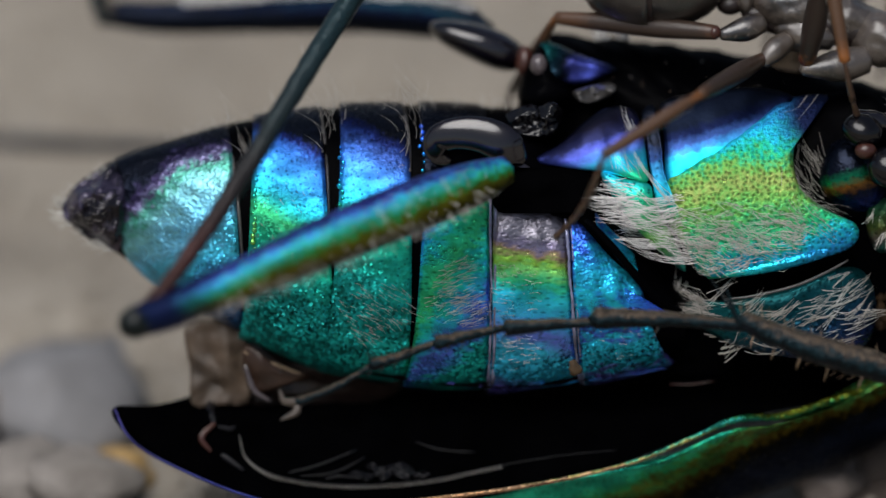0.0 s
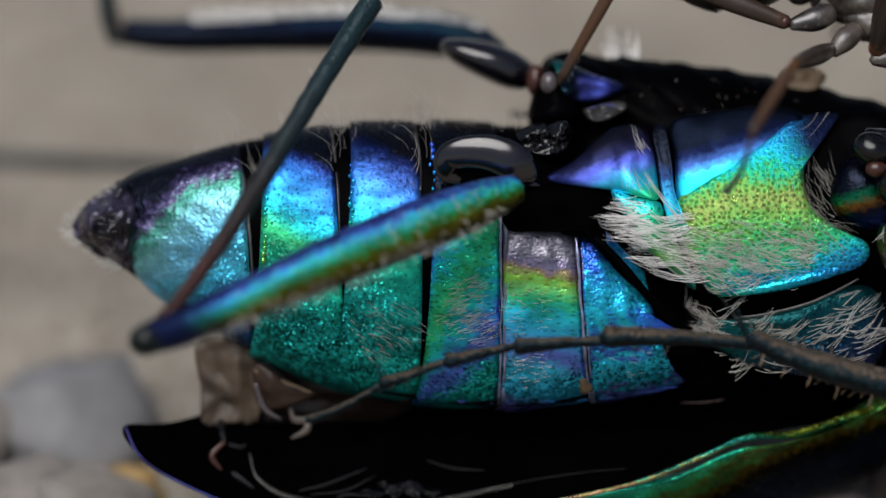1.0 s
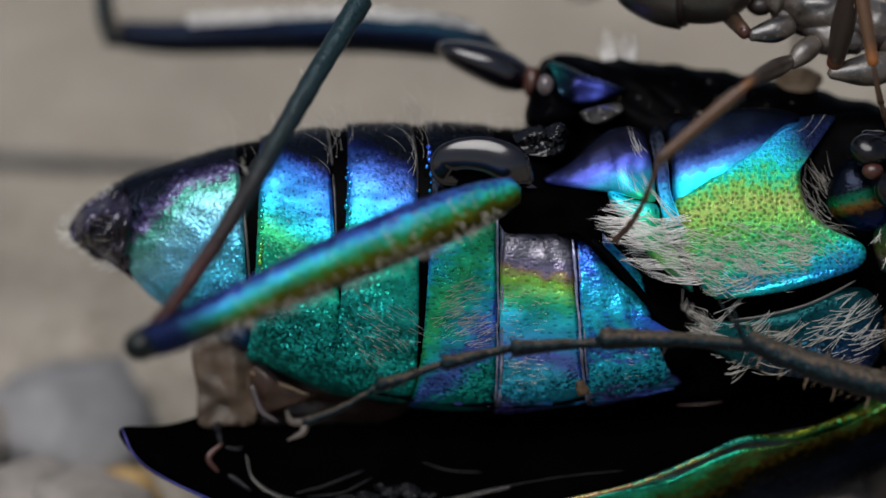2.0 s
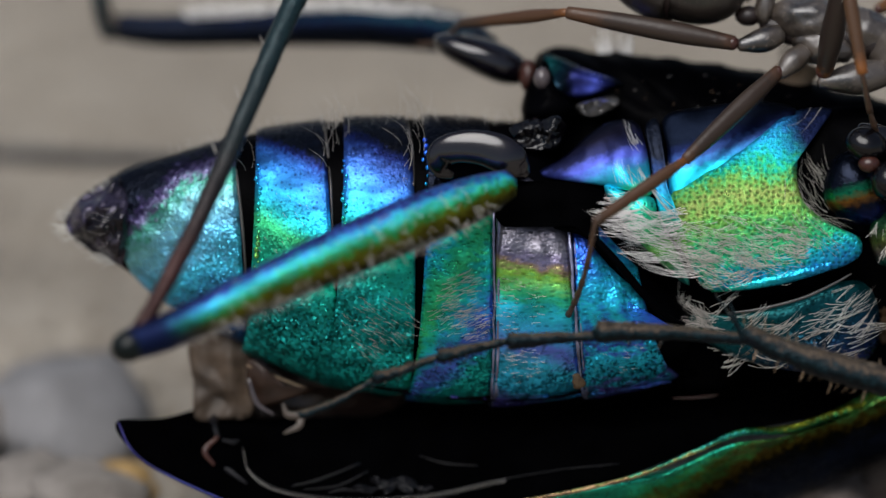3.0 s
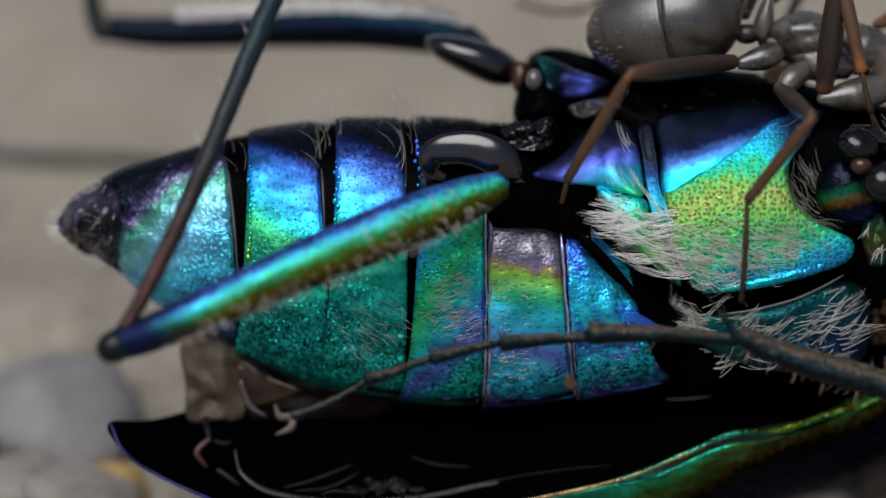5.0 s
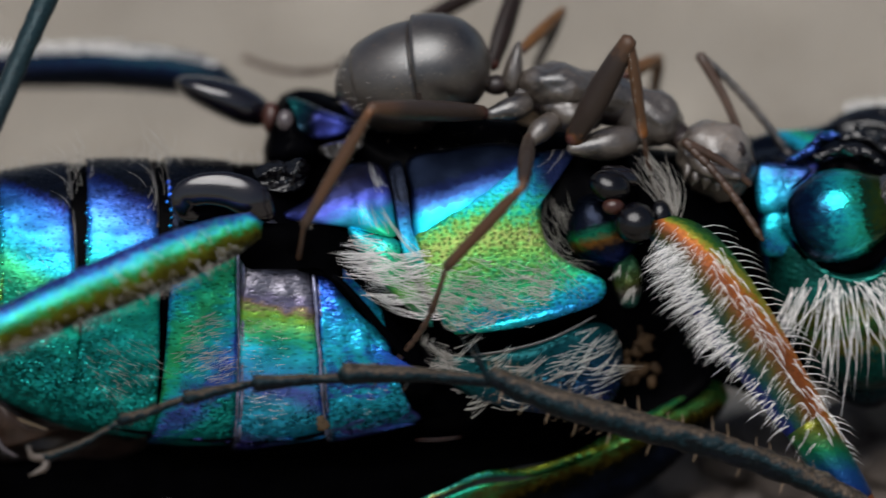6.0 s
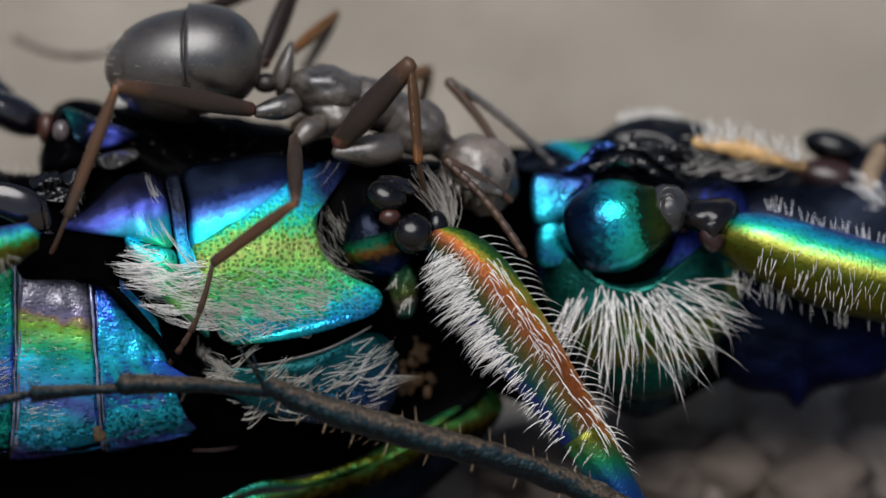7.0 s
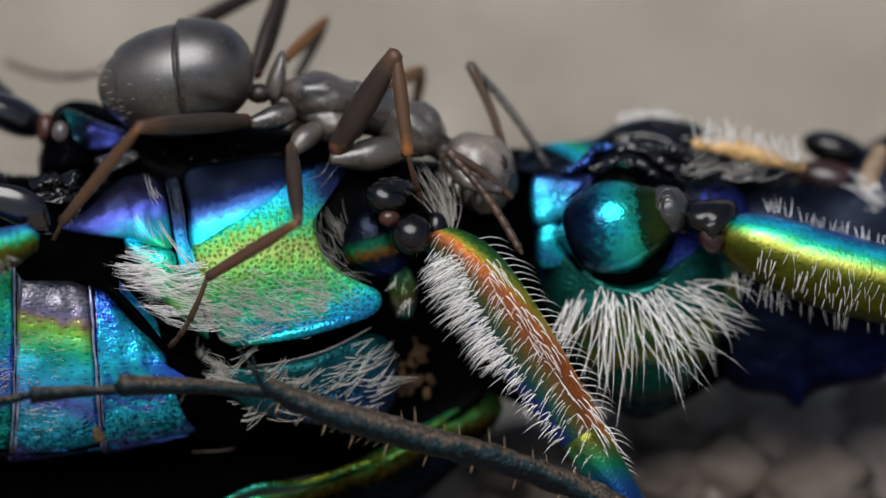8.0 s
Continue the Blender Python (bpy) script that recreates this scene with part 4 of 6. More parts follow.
# near hind leg: femur along its own x, swinging at the hip; tibia on it
HIP = at(905, 326, -1.35)
FEMUR, TIBIA = 5.02, 5.3
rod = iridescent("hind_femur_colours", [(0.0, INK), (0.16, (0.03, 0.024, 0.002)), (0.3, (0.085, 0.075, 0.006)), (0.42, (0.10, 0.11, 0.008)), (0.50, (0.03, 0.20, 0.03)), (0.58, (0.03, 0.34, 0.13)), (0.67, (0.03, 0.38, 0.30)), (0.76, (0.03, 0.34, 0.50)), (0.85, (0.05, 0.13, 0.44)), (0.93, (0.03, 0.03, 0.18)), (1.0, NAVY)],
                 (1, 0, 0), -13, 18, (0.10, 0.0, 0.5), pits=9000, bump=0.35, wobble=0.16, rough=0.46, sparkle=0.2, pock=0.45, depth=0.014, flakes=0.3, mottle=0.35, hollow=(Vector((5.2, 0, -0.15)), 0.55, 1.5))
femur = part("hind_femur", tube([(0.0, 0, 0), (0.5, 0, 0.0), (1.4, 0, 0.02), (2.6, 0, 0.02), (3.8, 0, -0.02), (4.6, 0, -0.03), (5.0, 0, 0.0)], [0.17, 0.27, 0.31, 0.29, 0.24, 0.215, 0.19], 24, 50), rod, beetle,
             "blue-green hind femur with a row of bristles")
part("knee", ball((5.0, 0, -0.01), (0.23, 0.2, 0.195)), plain("dark_green_knee", (0.002, 0.005, 0.005), 0.3, 5000, 0.6, 0.4, 0.015, spec=0.25), femur, "dark rounded knee")
part("bristle_fur", comb([(0.3, 0, -0.13), (1.5, 0, -0.16), (3.0, 0, -0.14), (4.2, 0, -0.10)], 120, 0.14, 0.0046, (-0.35, 0.5, -1), 0.4, 21, 0.12, face=1.0, on=femur), seta_dull, femur, kind="stuff")
part("bristle_fur", comb([(0.5, 0, -0.2), (1.5, 0, -0.25), (2.6, 0, -0.23), (3.8, 0, -0.21), (4.6, 0, -0.2)], 110, 0.16, 0.005, (-0.25, 0.2, -1), 0.3, 211, 0.03, face=1.0, on=femur), seta_grey, femur, kind="stuff")
part("bristle_fur", comb([(0.5, 0, 0.08), (1.5, 0, 0.1), (2.8, 0, 0.1), (4.0, 0, 0.08)], 120, 0.09, 0.0035, (-0.5, 0.7, 0.5), 0.3, 212, 0.14, face=1.0, on=femur), seta_dull, femur, kind="stuff")
part("bristle_fur", comb([(0.3, 0, 0.02), (1.2, 0, 0.05), (1.9, 0, 0.05)], 14, 0.22, 0.005, (0.35, 0.5, 1), 0.3, 22, 0.1, face=1.0, on=femur), seta, femur, kind="stuff")
tibia = part("hind_tibia", roughen(tube([(0.0, 0, 0), (0.5, 0, -0.06), (1.6, 0, -0.10), (3.0, 0, -0.06), (4.4, 0, 0), (5.3, 0, 0.02)], [0.10, 0.095, 0.11, 0.12, 0.13, 0.14], 14, 90), 0.012, 8),
             iridescent("tibia_colours", [(0.0, (0.03, 0.012, 0.01)), (0.25, (0.055, 0.024, 0.022)), (0.42, (0.024, 0.018, 0.018)), (0.6, (0.016, 0.023, 0.025)), (1.0, (0.012, 0.03, 0.036))], (1, 0, 0), 0, 4.6, rough=0.4, metal=0.3, bump=0.6), femur,
             "thin hind shin, reddish near the knee")
bm = bmesh.new()
rnd = random.Random(5)
for i in range(4):
    x = 1.9 + 0.7 * i
    hair_into(bm, (x, 0.03, 0.05), (x + 0.16, 0.05, 0.22), 0.012, 0.0)
part("spiny_fringe", bm, seta_grey, tibia, kind="stuff")
part("hind_trochanter", tube([at(806, 312, -0.8), at(784, 300, -0.88), at(783, 276, -0.92), at(812, 262, -0.97), at(858, 263, -1.0), at(900, 280, -1.0), at(922, 300, -0.95), at(936, 314, -0.9)], [0.05, 0.12, 0.17, 0.185, 0.21, 0.22, 0.15, 0.05], 24, 60, 0.42), lilac, beetle,
     "polished black joint of the hind leg")
part("hind_trochanter", pillow([(772, 286, -0.7), (800, 262, -0.75), (850, 258, -0.8), (900, 272, -0.85), (935, 300, -0.85), (900, 332, -0.8), (830, 326, -0.75), (785, 322, -0.7)], 0.1, 0.4), black, beetle)

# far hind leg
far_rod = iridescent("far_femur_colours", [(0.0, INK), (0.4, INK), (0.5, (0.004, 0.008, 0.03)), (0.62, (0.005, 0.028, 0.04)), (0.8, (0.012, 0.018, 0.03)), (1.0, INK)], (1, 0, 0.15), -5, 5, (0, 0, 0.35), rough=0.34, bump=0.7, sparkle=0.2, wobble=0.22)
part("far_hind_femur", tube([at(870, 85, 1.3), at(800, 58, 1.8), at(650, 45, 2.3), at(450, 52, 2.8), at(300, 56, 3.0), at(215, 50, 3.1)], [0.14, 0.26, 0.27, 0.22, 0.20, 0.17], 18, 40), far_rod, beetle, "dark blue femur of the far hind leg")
part("far_hind_tibia", tube([at(205, 60, 3.1), at(185, 20, 3.1), at(182, -60, 3.1), at(210, -300, 3.1)], [0.16, 0.12, 0.1, 0.1], 12), horn, beetle)
part("far_hind_trochanter", pillow([(768, 72, 0.75), (790, 60, 0.75), (850, 66, 0.75), (905, 85, 0.75), (938, 115, 0.75), (930, 145, 0.75), (890, 150, 0.75), (830, 125, 0.75), (785, 98, 0.75)], 0.34, 0.5, power=0.5, rings=12), lilac, beetle,
     "polished black joint of the far hind leg")
part("far_hind_collar", ball(at(938, 136, 0.6), (0.11, 0.14, 0.2)), red_joint, beetle, "reddish joint skin")
part("far_hind_knob", ball(at(962, 140, 0.15), (0.10, 0.10, 0.13)), pearl, beetle, "pale pinkish joint knob")
bm = comb([at(850, 58, 1.5), at(760, 34, 1.8), at(620, 18, 2.1), at(450, 26, 2.5), at(330, 32, 2.7)], 850, 0.17, 0.008, (-0.4, -0.2, 1), 0.5, 31, 0.03, radius=0.05)
part("bristle_fur", bm, seta, beetle, kind="stuff")
part("far_middle_tarsus", roughen(tube([at(-80, 272, 6.0), at(60, 278, 5.6), at(160, 282, 5.2), at(290, 284, 4.6), at(420, 292, 3.6)], [0.08, 0.11, 0.10, 0.085, 0.06], 12, 60), 0.02, 5), greyskin, beetle, "thin greyish foot of the far middle leg")

# middle leg: femur with bristles, shin and jointed foot in front of the belly
orange = iridescent("middle_femur_colours", [(0.0, (0.006, 0.04, 0.015)), (0.1, (0.03, 0.10, 0.012)), (0.19, (0.24, 0.22, 0.02)), (0.26, (0.38, 0.12, 0.02)), (0.36, (0.2, 0.05, 0.012)), (0.5, (0.10, 0.034, 0.008)), (0.64, (0.05, 0.04, 0.006)), (0.85, (0.008, 0.05, 0.04)), (1.0, NAVY)], (0.577, 0, -0.817), -4.2, 9.0, (-0.34, 0.1, -0.34), rough=0.5, bump=0.6, wobble=0.22, pock=0.15, metal=0.5, sparkle=0.1)
MID = [fr(765, 415, -0.7), fr(830, 470, -0.75), fr(905, 580, -0.8), fr(985, 700, -0.85), fr(1060, 810, -0.9), fr(1120, 905, -0.95), fr(1150, 960, -1.0)]
mid_femur = part("middle_femur", tube(MID, [0.16, 0.36, 0.40, 0.34, 0.26, 0.2, 0.18], 22, 44), orange, beetle, "coppery orange middle femur with white bristles")
part("blue_end", tube([fr(1030, 770, -0.92), fr(1070, 830, -0.94), fr(1120, 908, -0.98)], [0.27, 0.262, 0.22], 18), iridescent("femur_end_colours", [(0.0, OLIVE), (0.2, (0.01, 0.16, 0.06)), (0.4, (0.01, 0.06, 0.16)), (0.7, NAVY), (1.0, (0.03, 0.02, 0.2))], Z, 1.6, 2.9, rough=0.3, pock=0.1), mid_femur)
part("middle_trochanter", roughen(ball(fr(727, 414, -0.85), (0.255, 0.25, 0.24)), 0.02, 3), shine, beetle, "polished black ball joint")
part("middle_trochanter", ball(fr(772, 402, -0.7), (0.14, 0.15, 0.2)), shine, beetle)
part("bristle_fur", comb([q + Vector((-0.06, 0, -0.03)) for q in MID[0:5]], 200, 0.26, 0.005, (-0.55, -0.45, -0.8), 0.16, 41, 0.26, sag=-0.25, on=mid_femur), seta, mid_femur, kind="stuff")
part("bristle_fur", comb([fr(785, 455, -0.9), fr(812, 515, -0.9), fr(848, 585, -0.9), fr(885, 645, -0.9)], 300, 0.36, 0.0056, (-0.75, -0.35, -0.6), 0.2, 42, 0.17, sag=-0.2, on=mid_femur), seta, mid_femur, kind="stuff")
part("bristle_fur", comb([fr(785, 455, -1.0), fr(812, 515, -1.0), fr(848, 585, -1.0), fr(885, 645, -1.0)], 150, 0.42, 0.0056, (-0.85, -0.35, -0.45), 0.2, 421, 0.19, sag=-0.2, on=mid_femur), seta, mid_femur, kind="stuff")
part("bristle_fur", comb([fr(880, 630, -0.9), fr(925, 700, -0.9), fr(955, 745, -0.92), fr(985, 790, -0.95)], 70, 0.27, 0.0075, (-0.75, -0.35, -0.6), 0.16, 422, 0.17, sag=-0.15, on=mid_femur), seta, mid_femur, kind="stuff")
part("bristle_fur", comb([q + Vector((0.16, 0, 0.08)) for q in MID[1:5]], 88, 0.29, 0.0085, (0.5, -0.5, -0.75), 0.14, 43, 0.12, sag=-0.25, on=mid_femur), seta, mid_femur, kind="stuff")
bm = bmesh.new()
rnd = random.Random(8)
edge = spline([fr(835, 432, -0.75), fr(925, 530, -0.8), fr(1000, 640, -0.85), fr(1060, 745, -0.9), fr(1095, 830, -0.95)], 34)
for i, p in enumerate(edge):
    if i in (24, 25, 29):
        continue
    size = 0.52 * (1 - 0.45 * i / 34) * rnd.uniform(0.85, 1.1)
    bm = bmesh.new()
    hair_into(bm, p + Vector((-0.06, -0.1, 0)), p + Vector((1, -0.1, -0.02 - 0.012 * i + rnd.uniform(-0.06, 0.06))).normalized() * size, 0.0095, 0.35, (0, 0, 1))
    part("bristle", bm, seta, mid_femur)
SHIN = [at(2010, 850, -1.3), at(1923, 792, -1.35), at(1740, 722, -1.45), at(1553, 672, -1.5), at(1420, 632, -1.5), at(1322, 592, -1.5)]
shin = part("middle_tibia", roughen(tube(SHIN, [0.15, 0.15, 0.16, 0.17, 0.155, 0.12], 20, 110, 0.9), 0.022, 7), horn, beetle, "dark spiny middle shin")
bm = bmesh.new()
for i, p in enumerate(spline(SHIN[1:], 30)):
    up = 1 if i % 3 else -1
    d = Vector((-0.35 if up < 0 else -0.1, -0.25 if i % 2 else 0.1, up)).normalized()
    hair_into(bm, p + d * 0.11, p + d * (0.26 + 0.12 * rnd.random()), 0.014, 0.1)
for p in spline([at(1520, 690, -1.5), at(1420, 656, -1.5), at(1320, 612, -1.5)], 14):
    hair_into(bm, p, p + Vector((rnd.uniform(-0.9, -0.3), -0.2, -0.5)).normalized() * rnd.uniform(0.05, 0.15), 0.004, 0.1)
part("spiny_fringe", bm, tan_mat, shin, kind="stuff")
for a, b in (((1322, 600), (1268, 520)), ((1318, 604), (1292, 530))):
    part("spur", tube([at(*a, -1.55), at((a[0] + b[0]) / 2, (a[1] + b[1]) / 2, -1.6), at(*b, -1.6)], [0.03, 0.022, 0.006], 8), horn, shin)
TOES = [((1325, 602), (1190, 590), (1062, 588), 0.11), ((1058, 596), (980, 600), (905, 606), 0.085), ((902, 606), (840, 618), (782, 632), 0.075), ((778, 634), (720, 655), (668, 672), 0.066), ((664, 674), (600, 712), (532, 738), 0.055)]
for a, b, c, r in TOES:
    toe = part("tarsal_joint", roughen(tube([at(*a, -1.5), at(*b, -1.52), at(*c, -1.55)], [r * 0.62, r * 0.85, r * 1.2], 14, 26), 0.015, 9), horn, beetle)
    if r > 0.06:
        bm = bmesh.new()
        for f, up in ((0.3, 0.1), (0.55, -1), (0.75, -0.8), (0.97, 1), (0.97, -1), (0.9, 0.9)):
            p = at(a[0] + (c[0] - a[0]) * f, a[1] + (c[1] - a[1]) * f, -1.55)
            d = Vector((-0.55, -0.2, up)).normalized()
            hair_into(bm, p + d * r * 0.7, p + d * (r + 0.13), 0.016, 0.05)
        part("spiny_fringe", bm, horn, toe, kind="stuff")
for a, b, c in (((536, 736), (512, 735), (504, 716)), ((535, 740), (532, 755), (506, 768))):
    part("claw", tube([at(*a, -1.55), at(*b, -1.58), at(*c, -1.6)], [0.05, 0.045, 0.015], 10), plain("pale_claw", (0.08, 0.062, 0.05), 0.4, 6000, 0.3) if a == (536, 736) else bpy.data.materials["pale_claw"], beetle)

# near front leg
front_rod = iridescent("front_femur_colours", [(0.0, (0.03, 0.04, 0.004)), (0.2, (0.06, 0.055, 0.004)), (0.42, (0.06, 0.07, 0.006)), (0.50, (0.10, 0.10, 0.008)), (0.59, (0.2, 0.2, 0.03)), (0.66, (0.18, 0.40, 0.08)), (0.75, GREEN), (0.86, CYAN), (0.97, (0.02, 0.08, 0.3)), (1.0, NAVY)], (0, 0, 1), -60, 60, (0.12, 0, 0.46), rough=0.34, bump=0.3, wobble=0.09, pock=0.3, mottle=0.3)
FRONT = [fr(1275, 410, -0.5), fr(1340, 430, -0.6), fr(1450, 470, -0.65), fr(1560, 500, -0.7), fr(1680, 525, -0.75)]
front_femur = part("front_femur", tube(FRONT, [0.2, 0.38, 0.46, 0.46, 0.4], 24, 40), front_rod, beetle, "green and gold front femur with bristles")
part("bristle_fur", comb([q + Vector((0, 0, -0.12)) for q in FRONT[1:]], 110, 0.24, 0.0056, (-0.25, -0.5, -1), 0.28, 51, 0.24, on=front_femur), seta_dull, front_femur, kind="stuff")
part("bristle_fur", comb([q + Vector((0.1, 0.1, 0.43)) for q in FRONT[1:]], 46, 0.2, 0.009, (-0.1, -0.3, 1), 0.25, 52, 0.02, radius=0.05), seta, front_femur, kind="stuff")
part("bristle_fur", comb([q + Vector((0, 0.1, -0.4)) for q in FRONT[0:]], 40, 0.32, 0.006, (0.05, -0.2, -1), 0.3, 53, 0.05, radius=0.05), seta, front_femur, kind="stuff")
part("bristle_fur", comb([fr(1240, 248, 0.05), fr(1330, 262, 0.05), fr(1420, 286, 0.05)], 80, 0.32, 0.008, (-0.1, -0.2, 1), 0.5, 54, 0.02, radius=0.1), seta, beetle, kind="stuff")
part("bristle_fur", comb([fr(1215, 300, 0.0), fr(1270, 302, 0.0), fr(1350, 308, 0.0)], 30, 0.42, 0.010, (0.8, -0.3, 0.35), 0.25, 55, 0.08, radius=0.1), seta_grey, beetle, kind="stuff")
part("bristle_fur", comb([fr(1550, 330, 0.2), fr(1590, 380, 0.2)], 40, 0.4, 0.010, (-0.8, -0.3, 0.5), 0.5, 56, 0.1, radius=0.1), seta, beetle, kind="stuff")

part("bristle_fur", comb([fr(1105, 222, 0.95), fr(1150, 208, 1.0), fr(1215, 216, 1.0)], 120, 0.14, 0.009, (-0.2, -0.2, 1), 0.7, 57, 0.05, radius=0.05), seta, beetle, kind="stuff")

# white tufts
for k in range(104):
    f = rnd.random()
    u, v = 1000 + 235 * f + rnd.uniform(-8, 8), 512 - 10 * f + rnd.uniform(-8, 26) + (rnd.uniform(0, 75) if k % 3 == 0 else 0)
    p = fr(u, v)
    p.y = skin_y(throat, p.x, p.z, -0.4) + 0.01
    angle = radians(-118 + 95 * f ** 1.2 + rnd.gauss(0, 14))
    size = (0.85 + 0.6 * math.sin(math.pi * min(1, 0.15 + f * 0.9))) * rnd.uniform(0.6, 1.12)
    bm = bmesh.new()
    hair_into(bm, p, p + Vector((math.cos(angle), -0.35 + rnd.uniform(-0.15, 0.2), math.sin(angle))).normalized() * size, rnd.uniform(0.0068, 0.0096), rnd.uniform(-0.2, 0.35), (0.5, 0, 1))
    part("bristle", bm, seta, throat)
part("white_fur", locks(breast, [(1250, 445, 45), (1300, 470, 45), (1380, 455, 50), (1330, 440, 55), (1420, 430, 30)], 105, 5, 0.40, 0.0042, (-0.9, -0.35, 0.2), 0.32, 64, sag=0.35), seta_dull, breast, "white lying fur", kind="stuff")
part("white_fur", locks(breast, [(1195, 420, 22), (1215, 455, 25), (1235, 490, 20), (1200, 390, 16)], 30, 8, 0.74, 0.005, (-0.95, -0.35, 0.24), 0.42, 65, sag=0.35), seta, breast, kind="stuff")
bm = bmesh.new()
swirl = random.Random(66)
for i in range(100):
    a, r = radians(swirl.uniform(108, 252)), swirl.uniform(0.5, 0.82)
    mid = at(1492, 308)
    p = mid + Vector((math.cos(a) * r, 0, math.sin(a) * r * 1.15))
    p.y = skin_y(breast, p.x, p.z, -0.35) + 0.005
    d = Vector((-math.sin(a) + swirl.gauss(0, 0.2), -0.25, math.cos(a) * 1.15 + swirl.gauss(0, 0.2))).normalized()
    hair_into(bm, p, p + d * swirl.uniform(0.22, 0.5), 0.0030, swirl.uniform(0.0, 0.4), (mid - p).normalized(), 5)
for i in range(34):
    p = at(1462 + swirl.uniform(-16, 14), 352 + swirl.uniform(-50, 26), -0.35)
    hair_into(bm, p, p + Vector((-0.55 + swirl.gauss(0, 0.2), -0.4, 0.75 + swirl.gauss(0, 0.2))).normalized() * swirl.uniform(0.2, 0.38), 0.0045, 0.2)
part("white_fur", bm, seta_grey, breast, "long whitish hairs that sweep round the socket", kind="stuff")
part("white_fur", fur(breast, [(1190, 410, 20), (1220, 500, 20)], 24, 0.4, 0.007, (-0.3, -0.3, -1), 0.3, 67, sag=0.2), seta_grey, breast, kind="stuff")
part("white_fur", fur(side, [(1130, 260, 12), (1135, 330, 16), (1105, 325, 14)], 30, 0.32, 0.0042, (-0.5, -0.4, 0.9), 0.3, 68, sag=0.1), seta, side, kind="stuff")
part("white_fur", locks(side_low, [(1115, 370, 22), (1150, 400, 25), (1185, 450, 25)], 20, 8, 0.6, 0.005, (-0.95, -0.35, 0.22), 0.28, 681, sag=0.25), seta, side_low, kind="stuff")
part("white_fur", locks(lower, [(1300, 600, 60), (1400, 610, 50), (1470, 600, 50), (1500, 560, 40)], 46, 4, 0.46, 0.0052, (0.7, -0.35, 0.42), 0.4, 69, sag=0.25), seta_dull, lower, "white lying fur", kind="stuff")
part("white_fur", locks(lower, [(1262, 580, 26)], 12, 7, 0.42, 0.005, (-0.8, -0.4, 0.3), 0.45, 70, sag=0.25), seta_grey, lower, kind="stuff")
for k, spots, count, size, way, seed in ((3, [(790, 560, 40), (810, 520, 35), (830, 575, 30)], 120, 0.3, (0.75, -0.5, 0.25), 71), (2, [(640, 560, 35), (700, 560, 40), (650, 600, 30)], 70, 0.28, (0.7, -0.5, -0.4), 72),
                                         (4, [(930, 540, 50), (940, 640, 40)], 110, 0.2, (-0.9, -0.25, 0.1), 73), (5, [(1110, 640, 50)], 60, 0.16, (-0.9, -0.25, 0.2), 74),
                                         (1, [(500, 400, 60), (520, 300, 50)], 40, 0.2, (0.5, -0.4, -0.8), 75), (2, [(650, 260, 40), (690, 320, 30)], 40, 0.22, (0.4, -0.4, -0.9), 76)):
    part("fine_hair", fur(belly[k], spots, count * 3 // 2, size * 0.75, 0.0042 if k == 3 else 0.0034, way, 0.25, seed, sag=0.05), seta_dull if k > 2 else seta_grey, belly[k], kind="stuff")
bm = bmesh.new()
rnd = random.Random(12)
for u0, v0, n in ((600, 222, 14), (730, 215, 16), (430, 250, 6), (590, 260, 8), (740, 250, 8)):
    for i in range(n):
        p = abdomen_at(u0 + rnd.uniform(-25, 25), rnd.uniform(0.03, 0.3), 0.1)
        hair_into(bm, p, p + Vector((rnd.uniform(-0.5, 0.15), -0.25, rnd.uniform(0.2, 0.9))).normalized() * rnd.uniform(0.25, 0.6), 0.0032, 0.3, (1, 0, 0))
part("long_hair", bm, seta_grey, core, kind="stuff")
bm = bmesh.new()
for i in range(260):
    u = rnd.uniform(300, 925)
    p = abdomen_at(u, rnd.uniform(0.0, 0.12), 0.09)
    hair_into(bm, p, p + Vector((rnd.uniform(-0.7, 0.2), rnd.uniform(-0.3, 0.2), 1)).normalized() * rnd.uniform(0.06, 0.2), 0.0024, 0.3, (1, 0, 0))
part("upper_fringe", bm, seta_grey, core, kind="stuff")
bm = bmesh.new()
for i in range(260):
    f = rnd.random() ** 1.5
    u, v = 118 + 90 * f, (392 - 62 * f if i % 2 else 398 + 70 * f)
    p = at(u, v, 0.35 - 0.2 * f)
    hair_into(bm, p, p + Vector((-1 + f * 0.4, -0.2, (0.5 if i % 2 else -0.15) + rnd.uniform(-0.4, 0.4))).normalized() * rnd.uniform(0.08, 0.24), 0.0042, 0.2)
part("tail_fringe", bm, seta_dull, tip, kind="stuff")
bm = bmesh.new()
for i in range(40):
    u, v = rnd.uniform(124, 200), rnd.uniform(350, 440)
    p = at(u, v)
    p.y = skin_y(tip, p.x, p.z, 99.0)
    if p.y < 90:
        hair_into(bm, p, p + Vector((-1, -0.5, rnd.uniform(-0.5, 0.4))).normalized() * rnd.uniform(0.06, 0.13), 0.0018, 0.2)
part("tail_fringe", bm, seta_grey, tip, kind="stuff")

